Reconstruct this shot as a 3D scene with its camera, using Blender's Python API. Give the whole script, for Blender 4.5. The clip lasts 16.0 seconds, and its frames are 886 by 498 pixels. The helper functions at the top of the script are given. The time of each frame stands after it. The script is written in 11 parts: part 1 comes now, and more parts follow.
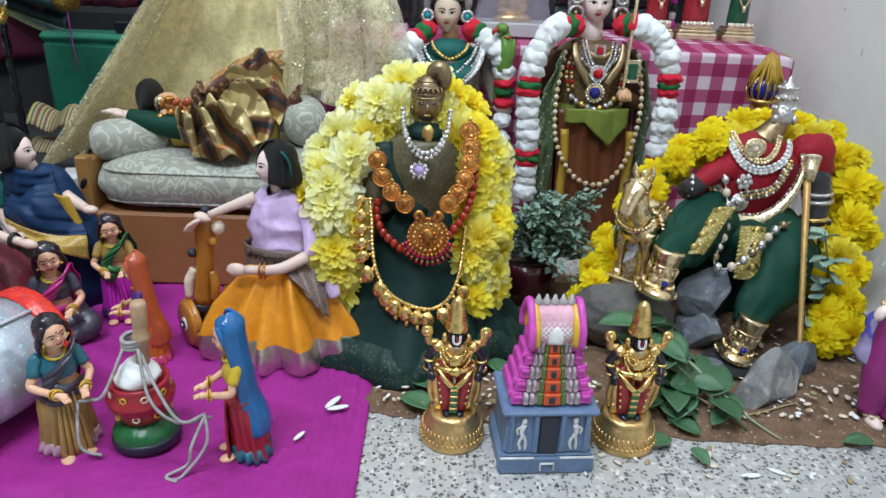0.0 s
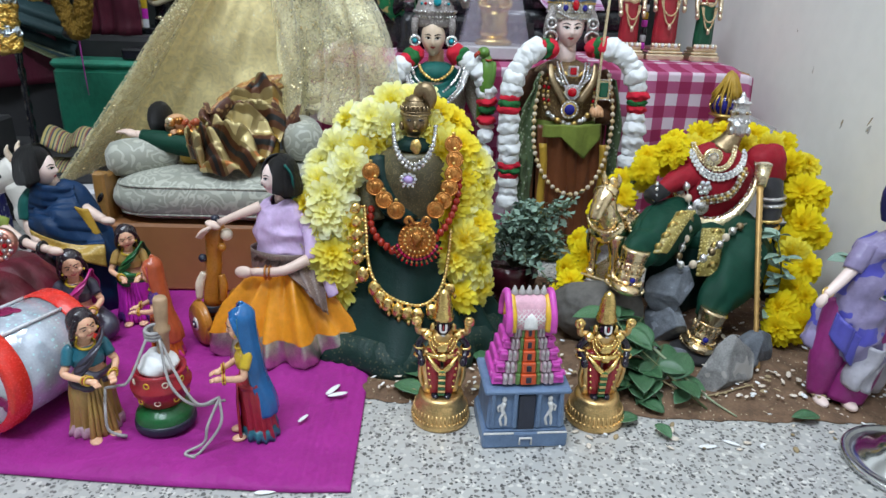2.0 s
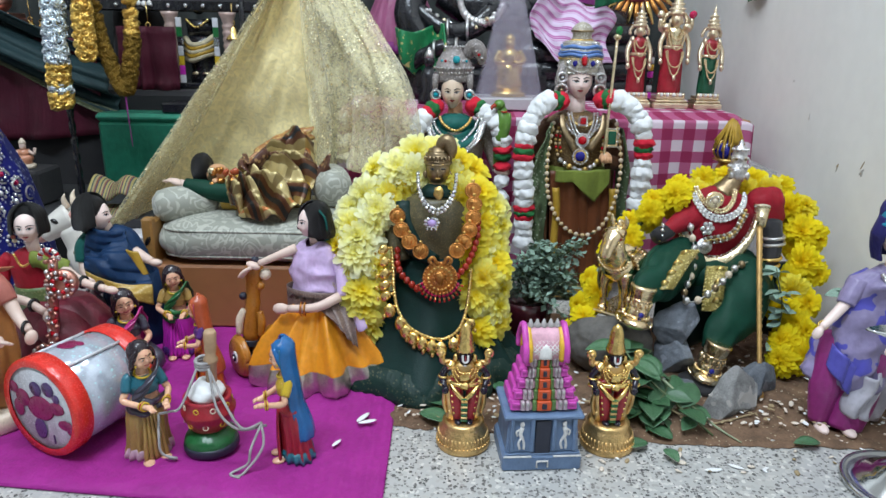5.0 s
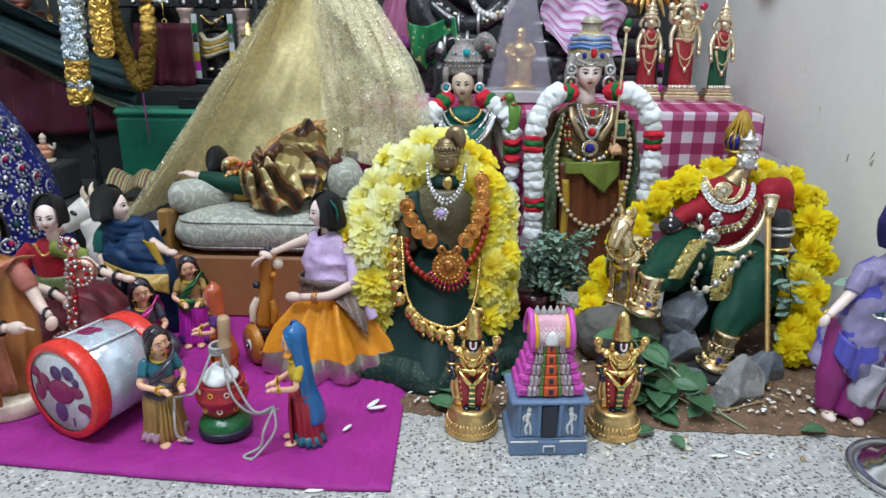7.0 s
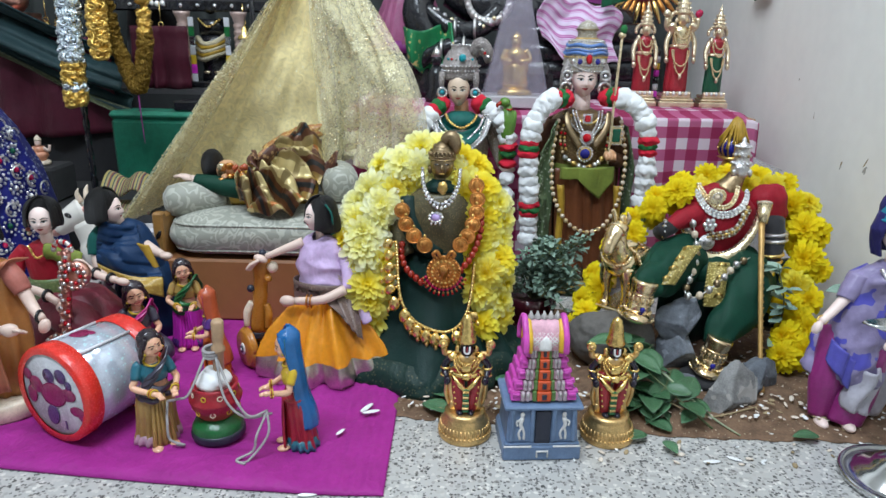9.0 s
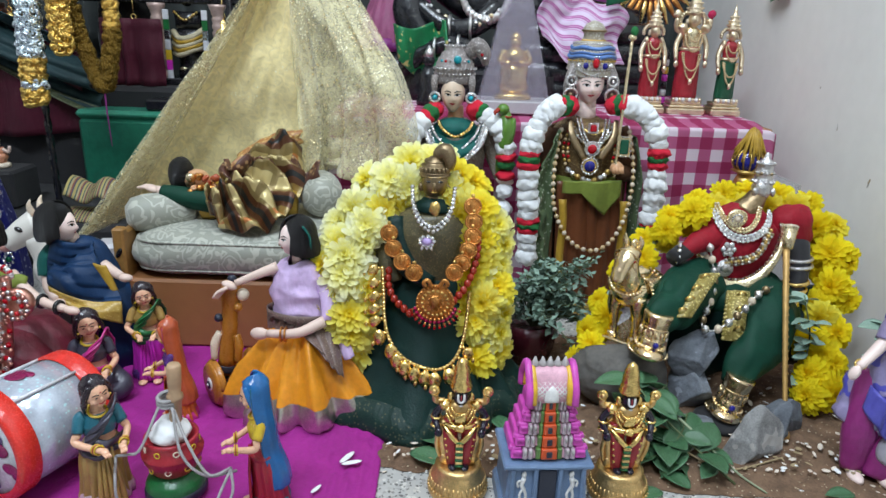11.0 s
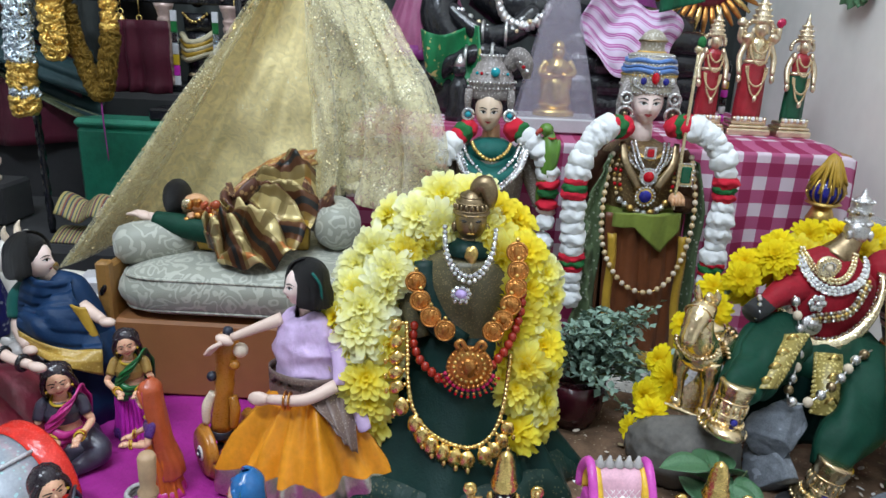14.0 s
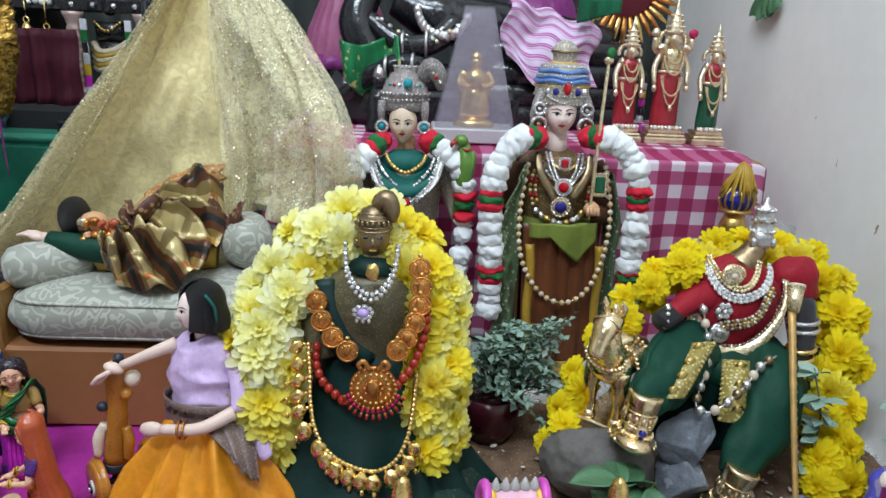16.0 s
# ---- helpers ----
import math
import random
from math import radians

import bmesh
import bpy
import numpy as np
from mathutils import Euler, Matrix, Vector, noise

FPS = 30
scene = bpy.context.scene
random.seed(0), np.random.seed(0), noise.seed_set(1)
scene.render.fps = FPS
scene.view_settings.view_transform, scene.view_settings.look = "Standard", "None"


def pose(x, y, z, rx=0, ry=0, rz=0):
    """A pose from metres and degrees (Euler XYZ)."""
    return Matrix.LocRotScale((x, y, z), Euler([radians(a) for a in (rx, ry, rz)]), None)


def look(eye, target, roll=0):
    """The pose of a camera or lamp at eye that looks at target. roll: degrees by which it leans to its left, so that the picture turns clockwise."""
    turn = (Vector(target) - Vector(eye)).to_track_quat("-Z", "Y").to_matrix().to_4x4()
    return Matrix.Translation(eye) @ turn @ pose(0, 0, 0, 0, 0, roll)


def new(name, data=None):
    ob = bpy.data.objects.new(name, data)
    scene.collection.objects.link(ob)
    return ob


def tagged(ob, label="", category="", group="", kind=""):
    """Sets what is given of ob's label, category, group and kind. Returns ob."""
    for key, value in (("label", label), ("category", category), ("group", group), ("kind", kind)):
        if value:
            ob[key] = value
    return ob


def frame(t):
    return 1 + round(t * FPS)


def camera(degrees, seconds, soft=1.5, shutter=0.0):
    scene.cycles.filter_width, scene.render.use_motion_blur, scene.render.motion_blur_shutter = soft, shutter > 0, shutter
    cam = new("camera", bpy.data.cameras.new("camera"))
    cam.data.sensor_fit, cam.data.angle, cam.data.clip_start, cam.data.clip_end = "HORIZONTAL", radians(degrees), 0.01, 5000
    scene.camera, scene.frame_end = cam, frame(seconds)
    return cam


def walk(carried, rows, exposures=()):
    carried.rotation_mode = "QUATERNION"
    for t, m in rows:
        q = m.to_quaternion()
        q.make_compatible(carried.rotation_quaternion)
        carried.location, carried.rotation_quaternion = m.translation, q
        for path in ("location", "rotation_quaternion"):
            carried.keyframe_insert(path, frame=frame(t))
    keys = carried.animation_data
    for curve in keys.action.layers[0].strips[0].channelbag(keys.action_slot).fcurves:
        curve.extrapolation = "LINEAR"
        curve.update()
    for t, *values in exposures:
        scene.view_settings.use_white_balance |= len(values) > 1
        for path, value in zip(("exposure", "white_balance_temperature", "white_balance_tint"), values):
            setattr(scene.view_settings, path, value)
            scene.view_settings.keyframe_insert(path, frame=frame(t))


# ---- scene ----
cam = camera(66.1, 16.0)
METRES, EYE, TILT, LEAN, TURN = 0.55, 0.47, -23.0, -2.2, 0.0
ROWS = [
    (0.0, 0.0, 0.0, 0.0, 0.0, 0.0, -0.0),
    (0.5, -0.0017, -0.0289, -0.0115, -0.41, -0.36, 0.06),
    (1.0, -0.0017, -0.0844, -0.0283, 0.04, 0.74, -0.37),
    (1.5, 0.0036, -0.1213, -0.038, -0.24, 1.1, 0.17),
    (2.0, 0.0124, -0.1552, -0.0438, -0.56, 1.69, 0.82),
    (2.5, 0.0139, -0.1859, -0.0492, -0.3, 2.23, 0.46),
    (3.0, 0.0188, -0.2109, -0.057, -0.7, 2.32, 0.58),
    (3.5, 0.0151, -0.2369, -0.0562, -0.24, 2.81, 0.73),
    (4.0, 0.0113, -0.2564, -0.0543, 0.64, 3.79, 0.69),
    (4.5, 0.0057, -0.2801, -0.0524, 0.44, 4.99, 1.09),
    (5.0, -0.0015, -0.2924, -0.0564, 0.8, 5.16, 1.05),
    (7.5, 0.0161, -0.3201, -0.0814, 2.16, 4.9, 0.94),
    (8.0, 0.0127, -0.3252, -0.0828, 2.23, 4.9, 0.68),
    (8.5, 0.0078, -0.3312, -0.0839, 2.98, 5.04, 0.42),
    (9.0, 0.0177, -0.3183, -0.0776, 1.7, 5.28, 0.68),
    (11.5, -0.0009, -0.0845, 0.0468, 0.79, 4.72, 0.19),
    (12.0, -0.0218, -0.0418, 0.0737, 2.26, 4.77, -0.56),
    (12.5, -0.0438, -0.0016, 0.0985, 3.27, 5.34, -0.79),
    (13.0, -0.0563, 0.0353, 0.1154, 3.5, 5.54, -1.0),
    (13.5, -0.0507, 0.0793, 0.1267, 2.33, 5.15, -1.1),
    (14.0, -0.0368, 0.121, 0.1364, 2.07, 5.03, -1.04),
    (14.5, -0.0118, 0.1461, 0.1407, 0.56, 4.57, -0.88),
    (15.0, 0.0073, 0.1505, 0.1466, -0.14, 5.03, -0.56),
    (15.5, 0.0301, 0.1531, 0.1545, -1.23, 5.57, -0.12),
    (16.0, 0.0557, 0.1535, 0.1572, -1.92, 5.67, 0.54),
]
walk(cam, [(t, pose(0, 0, EYE, TILT, LEAN, TURN) @ pose(METRES * x, METRES * y, METRES * z, 90 + pitch, roll, yaw)) for t, x, y, z, yaw, pitch, roll in ROWS])

# ---- light ----
world = bpy.data.worlds.new("room_air")
scene.world = world
world.use_nodes = True
world.node_tree.nodes["Background"].inputs[0].default_value = (0.84, 0.90, 1.0, 1)
world.node_tree.nodes["Background"].inputs[1].default_value = 1.08


def area_lamp(name, eye, target, w, h, power, col):
    d = bpy.data.lights.new(name, "AREA")
    d.shape, d.size, d.size_y, d.energy, d.color = "RECTANGLE", w, h, power, col
    ob = new(name, d)
    ob.matrix_world = look(eye, target)
    return ob


area_lamp("tube_lamp", (-0.55, -0.45, 2.40), (0.05, 0.95, 0.1), 1.2, 0.12, 46, (0.80, 0.93, 1.07))
area_lamp("ceiling_lamp", (-0.1, 0.55, 2.50), (0.0, 0.9, 0.2), 0.5, 0.3, 20, (0.82, 0.93, 1.02))

# ---- materials ----
MATS = {}


def node(nt, kind, **sets):
    n = nt.nodes.new(kind)
    for k, v in sets.items():
        n.inputs[k.replace("_", " ")].default_value = v
    return n


def base_mat(name):
    m = bpy.data.materials.new(name)
    m.use_nodes = True
    MATS[name] = m
    nt = m.node_tree
    return m, nt, nt.nodes["Principled BSDF"], nt.links.new


def rgb(c, k=1.0):
    return (min(c[0] * k, 1), min(c[1] * k, 1), min(c[2] * k, 1), 1)


def grain(nt, link, bsdf, scale, strength, dist=0.001, kind="noise"):
    tc = nt.nodes.new("ShaderNodeTexCoord")
    if kind == "weave":
        a = nt.nodes.new("ShaderNodeTexWave")
        a.inputs["Scale"].default_value = scale
        a.bands_direction = "DIAGONAL"
        a.inputs["Distortion"].default_value = 2.0
        out = a.outputs["Fac"]
    else:
        a = node(nt, "ShaderNodeTexNoise", Scale=scale, Detail=3.0)
        out = a.outputs["Fac"]
    link(tc.outputs["Object"], a.inputs["Vector"])
    b = node(nt, "ShaderNodeBump", Strength=strength, Distance=dist)
    link(out, b.inputs["Height"])
    link(b.outputs["Normal"], bsdf.inputs["Normal"])


def plain(name, col, rough=0.5, metal=0.0, var=0.2, scale=25.0, bump=0.25, bscale=260.0, coat=0.0, sheen=0.0, kind="noise", fleck=None, rand=0.0, wrinkle=0.0, spec=0.5):
    """Colour that varies broadly and finely, roughness that follows it, fine relief."""
    m, nt, bsdf, link = base_mat(name)
    tc = nt.nodes.new("ShaderNodeTexCoord")
    n1 = node(nt, "ShaderNodeTexNoise", Scale=scale, Detail=4.0)
    n2 = node(nt, "ShaderNodeTexNoise", Scale=scale * 9, Detail=2.0)
    link(tc.outputs["Object"], n1.inputs["Vector"])
    link(tc.outputs["Object"], n2.inputs["Vector"])
    mixf = nt.nodes.new("ShaderNodeMath")
    mixf.operation = "MULTIPLY_ADD"
    mixf.inputs[1].default_value = 0.35
    link(n2.outputs["Fac"], mixf.inputs[0])
    sub = nt.nodes.new("ShaderNodeMath")
    sub.operation = "MULTIPLY"
    sub.inputs[1].default_value = 0.65
    link(n1.outputs["Fac"], sub.inputs[0])
    link(sub.outputs[0], mixf.inputs[2])
    ramp = nt.nodes.new("ShaderNodeValToRGB")
    ramp.color_ramp.elements[0].position, ramp.color_ramp.elements[1].position = 0.3, 0.7
    ramp.color_ramp.elements[0].color, ramp.color_ramp.elements[1].color = rgb(col, 1 - var), rgb(col, 1 + var)
    link(mixf.outputs[0], ramp.inputs["Fac"])
    out = ramp.outputs["Color"]
    if fleck:
        kind_of = "ShaderNodeTexNoise" if len(fleck) > 3 else "ShaderNodeTexVoronoi"
        vo = node(nt, kind_of, Scale=fleck[1])
        link(tc.outputs["Object"], vo.inputs["Vector"])
        st = nt.nodes.new("ShaderNodeMath")
        st.operation = "GREATER_THAN" if len(fleck) > 3 else "LESS_THAN"
        st.inputs[1].default_value = fleck[2]
        link(vo.outputs["Fac" if len(fleck) > 3 else "Distance"], st.inputs[0])
        mx = nt.nodes.new("ShaderNodeMixRGB")
        mx.inputs[2].default_value = rgb(fleck[0])
        link(st.outputs[0], mx.inputs[0])
        link(out, mx.inputs[1])
        out = mx.outputs[0]
    if rand:
        oi = nt.nodes.new("ShaderNodeObjectInfo")
        hs = nt.nodes.new("ShaderNodeHueSaturation")
        ma = nt.nodes.new("ShaderNodeMapRange")
        ma.inputs[3].default_value, ma.inputs[4].default_value = 1 - rand, 1 + rand
        link(oi.outputs["Random"], ma.inputs[0])
        link(ma.outputs[0], hs.inputs["Value"])
        mb = nt.nodes.new("ShaderNodeMapRange")
        mb.inputs[3].default_value, mb.inputs[4].default_value = 1.0, 0.88
        link(oi.outputs["Random"], mb.inputs[0])
        link(mb.outputs[0], hs.inputs["Saturation"])
        link(out, hs.inputs["Color"])
        out = hs.outputs[0]
    link(out, bsdf.inputs["Base Color"])
    rr = nt.nodes.new("ShaderNodeMapRange")
    rr.inputs[3].default_value, rr.inputs[4].default_value = max(rough - 0.12, 0.03), min(rough + 0.12, 1)
    link(n2.outputs["Fac"], rr.inputs[0])
    link(rr.outputs[0], bsdf.inputs["Roughness"])
    bsdf.inputs["Metallic"].default_value = metal
    bsdf.inputs["Coat Weight"].default_value = coat
    bsdf.inputs["Specular IOR Level"].default_value = spec
    bsdf.inputs["Coat Roughness"].default_value = 0.15
    bsdf.inputs["Sheen Weight"].default_value = sheen
    if bump:
        grain(nt, link, bsdf, bscale, bump, 0.001, kind)
        if wrinkle:
            fine = bsdf.inputs["Normal"].links[0].from_node
            wn = node(nt, "ShaderNodeTexNoise", Scale=38.0, Detail=2.0, Distortion=0.25)
            mp = nt.nodes.new("ShaderNodeMapping")
            mp.inputs["Scale"].default_value = (1.5, 1.5, 0.6)
            link(tc.outputs["Object"], mp.inputs["Vector"])
            link(mp.outputs[0], wn.inputs["Vector"])
            wb = node(nt, "ShaderNodeBump", Strength=wrinkle, Distance=0.010)
            link(wn.outputs["Fac"], wb.inputs["Height"])
            link(wb.outputs["Normal"], fine.inputs["Normal"])
    return m


def cloth(name, col, rough=0.75, var=0.22, sheen=0.03, wrinkle=0.32, **k):
    return plain(name, col, rough, 0.0, var, 18.0, 0.35, 420.0, 0.0, sheen, wrinkle=wrinkle, spec=0.25 if rough > 0.45 else 0.45, **k)


def paint(name, col, rough=0.32, **k):
    return plain(name, col, rough, 0.0, 0.22, 60.0, 0.25, 240.0, 0.12, wrinkle=0.25, **k)


def metal(name, col, rough=0.28, bump=0.5, bscale=420.0, var=0.25):
    return plain(name, col, rough, 1.0, var, 60.0, bump, bscale)


# floor of chips set in pale cement
def terrazzo():
    m, nt, bsdf, link = base_mat("terrazzo")
    tc = nt.nodes.new("ShaderNodeTexCoord")
    warp = node(nt, "ShaderNodeTexNoise", Scale=120.0, Detail=2.0)
    link(tc.outputs["Object"], warp.inputs["Vector"])
    add = nt.nodes.new("ShaderNodeVectorMath")
    add.operation = "MULTIPLY_ADD"
    add.inputs[1].default_value = (0.006, 0.006, 0.006)
    link(warp.outputs["Color"], add.inputs[0])
    link(tc.outputs["Object"], add.inputs[2])
    last = None
    stain = node(nt, "ShaderNodeTexNoise", Scale=3.5, Detail=5.0)
    link(tc.outputs["Object"], stain.inputs["Vector"])
    r0 = nt.nodes.new("ShaderNodeValToRGB")
    r0.color_ramp.elements[0].color, r0.color_ramp.elements[1].color = (0.37, 0.365, 0.355, 1), (0.54, 0.53, 0.51, 1)
    link(stain.outputs["Fac"], r0.inputs["Fac"])
    last = r0.outputs["Color"]
    for scale, cut, share, dark, light in ((170.0, 0.46, 0.40, (0.30, 0.29, 0.28, 1), (0.66, 0.64, 0.60, 1)), (260.0, 0.42, 0.72, (0.05, 0.05, 0.052, 1), (0.24, 0.23, 0.22, 1)), (150.0, 0.34, 0.86, (0.05, 0.05, 0.052, 1), (0.20, 0.19, 0.18, 1))):
        v = node(nt, "ShaderNodeTexVoronoi", Scale=scale)
        v.voronoi_dimensions = "2D"
        link(add.outputs[0], v.inputs["Vector"])
        near = nt.nodes.new("ShaderNodeMath")
        near.operation = "LESS_THAN"
        near.inputs[1].default_value = cut
        link(v.outputs["Distance"], near.inputs[0])
        sep = nt.nodes.new("ShaderNodeSeparateColor")
        link(v.outputs["Color"], sep.inputs[0])
        pick = nt.nodes.new("ShaderNodeMath")
        pick.operation = "GREATER_THAN"
        pick.inputs[1].default_value = share
        link(sep.outputs[0], pick.inputs[0])
        both = nt.nodes.new("ShaderNodeMath")
        both.operation = "MULTIPLY"
        link(near.outputs[0], both.inputs[0])
        link(pick.outputs[0], both.inputs[1])
        tone = nt.nodes.new("ShaderNodeMixRGB")
        tone.inputs[1].default_value, tone.inputs[2].default_value = dark, light
        link(sep.outputs[1], tone.inputs[0])
        mx = nt.nodes.new("ShaderNodeMixRGB")
        link(both.outputs[0], mx.inputs[0])
        link(last, mx.inputs[1])
        link(tone.outputs[0], mx.inputs[2])
        last = mx.outputs[0]
    link(last, bsdf.inputs["Base Color"])
    bsdf.inputs["Roughness"].default_value = 0.35
    grain(nt, link, bsdf, 90.0, 0.05)
    return m


terrazzo()


# pink, white and red checks woven in bands
def gingham():
    m, nt, bsdf, link = base_mat("gingham")
    tc = nt.nodes.new("ShaderNodeTexCoord")
    sep = nt.nodes.new("ShaderNodeSeparateXYZ")
    link(tc.outputs["UV"], sep.inputs[0])
    bands = []
    for axis in (0, 1):
        fr = nt.nodes.new("ShaderNodeMath")
        fr.operation = "FRACT"
        sc = nt.nodes.new("ShaderNodeMath")
        sc.operation = "MULTIPLY"
        sc.inputs[1].default_value = 22.0
        link(sep.outputs[axis], sc.inputs[0])
        link(sc.outputs[0], fr.inputs[0])
        gt = nt.nodes.new("ShaderNodeMath")
        gt.operation = "GREATER_THAN"
        gt.inputs[1].default_value = 0.5
        link(fr.outputs[0], gt.inputs[0])
        bands.append(gt)
    su = nt.nodes.new("ShaderNodeMath")
    su.operation = "ADD"
    link(bands[0].outputs[0], su.inputs[0])
    link(bands[1].outputs[0], su.inputs[1])
    half = nt.nodes.new("ShaderNodeMath")
    half.operation = "MULTIPLY"
    half.inputs[1].default_value = 0.5
    link(su.outputs[0], half.inputs[0])
    ramp = nt.nodes.new("ShaderNodeValToRGB")
    ramp.color_ramp.interpolation = "CONSTANT"
    e = ramp.color_ramp.elements
    e[0].color, e[1].color = (0.66, 0.54, 0.61, 1), (0.40, 0.085, 0.19, 1)
    e[1].position = 0.25
    x = e.new(0.75)
    x.color = (0.27, 0.014, 0.075, 1)
    link(half.outputs[0], ramp.inputs["Fac"])
    link(ramp.outputs["Color"], bsdf.inputs["Base Color"])
    bsdf.inputs["Roughness"].default_value = 0.8
    grain(nt, link, bsdf, 500.0, 0.4)
    return m


gingham()


# pale satin with scrolling damask figures
def damask():
    m, nt, bsdf, link = base_mat("damask")
    tc = nt.nodes.new("ShaderNodeTexCoord")
    v = node(nt, "ShaderNodeTexVoronoi", Scale=30.0)
    link(tc.outputs["Object"], v.inputs["Vector"])
    wv = nt.nodes.new("ShaderNodeMath")
    wv.operation = "MULTIPLY"
    wv.inputs[1].default_value = 15.0
    link(v.outputs["Distance"], wv.inputs[0])
    no = node(nt, "ShaderNodeTexNoise", Scale=26.0, Detail=0.0, Distortion=2.6)
    link(tc.outputs["Object"], no.inputs["Vector"])
    ad = nt.nodes.new("ShaderNodeMath")
    ad.operation = "MULTIPLY_ADD"
    ad.inputs[1].default_value = 15.0
    link(no.outputs["Fac"], ad.inputs[0])
    link(wv.outputs[0], ad.inputs[2])
    si = nt.nodes.new("ShaderNodeMath")
    si.operation = "SINE"
    link(ad.outputs[0], si.inputs[0])
    ramp = nt.nodes.new("ShaderNodeValToRGB")
    ramp.color_ramp.elements[0].position, ramp.color_ramp.elements[1].position = 0.25, 0.6
    ramp.color_ramp.elements[0].color, ramp.color_ramp.elements[1].color = (0.30, 0.305, 0.255, 1), (0.45, 0.45, 0.385, 1)
    link(si.outputs[0], ramp.inputs["Fac"])
    link(ramp.outputs["Color"], bsdf.inputs["Base Color"])
    bsdf.inputs["Roughness"].default_value = 0.5
    bsdf.inputs["Sheen Weight"].default_value = 0.3
    grain(nt, link, bsdf, 600.0, 0.3)
    return m


damask()


# tartan of gold, brown and dark threads
def stripes(name, cols, scale, axis=0, rough=0.5, dist=0.0, metallic=0.0):
    m, nt, bsdf, link = base_mat(name)
    tc = nt.nodes.new("ShaderNodeTexCoord")
    sep = nt.nodes.new("ShaderNodeSeparateXYZ")
    src = tc.outputs["UV"]
    if dist:
        no = node(nt, "ShaderNodeTexNoise", Scale=6.0, Detail=2.0)
        link(src, no.inputs["Vector"])
        va = nt.nodes.new("ShaderNodeVectorMath")
        va.operation = "MULTIPLY_ADD"
        va.inputs[1].default_value = (dist, dist, dist)
        link(no.outputs["Color"], va.inputs[0])
        link(src, va.inputs[2])
        src = va.outputs[0]
    link(src, sep.inputs[0])
    sc = nt.nodes.new("ShaderNodeMath")
    sc.operation = "MULTIPLY"
    sc.inputs[1].default_value = scale
    link(sep.outputs[axis], sc.inputs[0])
    fr = nt.nodes.new("ShaderNodeMath")
    fr.operation = "FRACT"
    link(sc.outputs[0], fr.inputs[0])
    ramp = nt.nodes.new("ShaderNodeValToRGB")
    ramp.color_ramp.interpolation = "CONSTANT"
    e = ramp.color_ramp.elements
    while len(e) < len(cols):
        e.new(0.99)
    for i, (p, c) in enumerate(cols):
        e[i].position, e[i].color = p, (*c, 1)
    link(fr.outputs[0], ramp.inputs["Fac"])
    link(ramp.outputs["Color"], bsdf.inputs["Base Color"])
    bsdf.inputs["Roughness"].default_value = rough
    bsdf.inputs["Metallic"].default_value = metallic
    grain(nt, link, bsdf, 420.0, 0.4)
    return m


stripes("pink_stripe", [(0.0, (0.66, 0.54, 0.68)), (0.36, (0.40, 0.09, 0.30)), (0.48, (0.62, 0.36, 0.56)), (0.56, (0.38, 0.08, 0.28)), (0.68, (0.64, 0.50, 0.66)), (0.80, (0.55, 0.28, 0.48)), (0.88, (0.64, 0.52, 0.68))], 5.0, 1, 0.8, 0.02)
stripes("dhoti", [(0.0, (0.13, 0.045, 0.02)), (0.30, (0.20, 0.075, 0.025)), (0.62, (0.10, 0.03, 0.015)), (0.80, (0.42, 0.27, 0.05)), (0.90, (0.16, 0.05, 0.02))], 4.0, 0, 0.55, 0.02)
stripes("mat_stripe", [(0.0, (0.36, 0.29, 0.10)), (0.3, (0.03, 0.07, 0.06)), (0.45, (0.35, 0.28, 0.14)), (0.7, (0.22, 0.06, 0.03)), (0.85, (0.05, 0.05, 0.09))], 9.0, 0, 0.7)


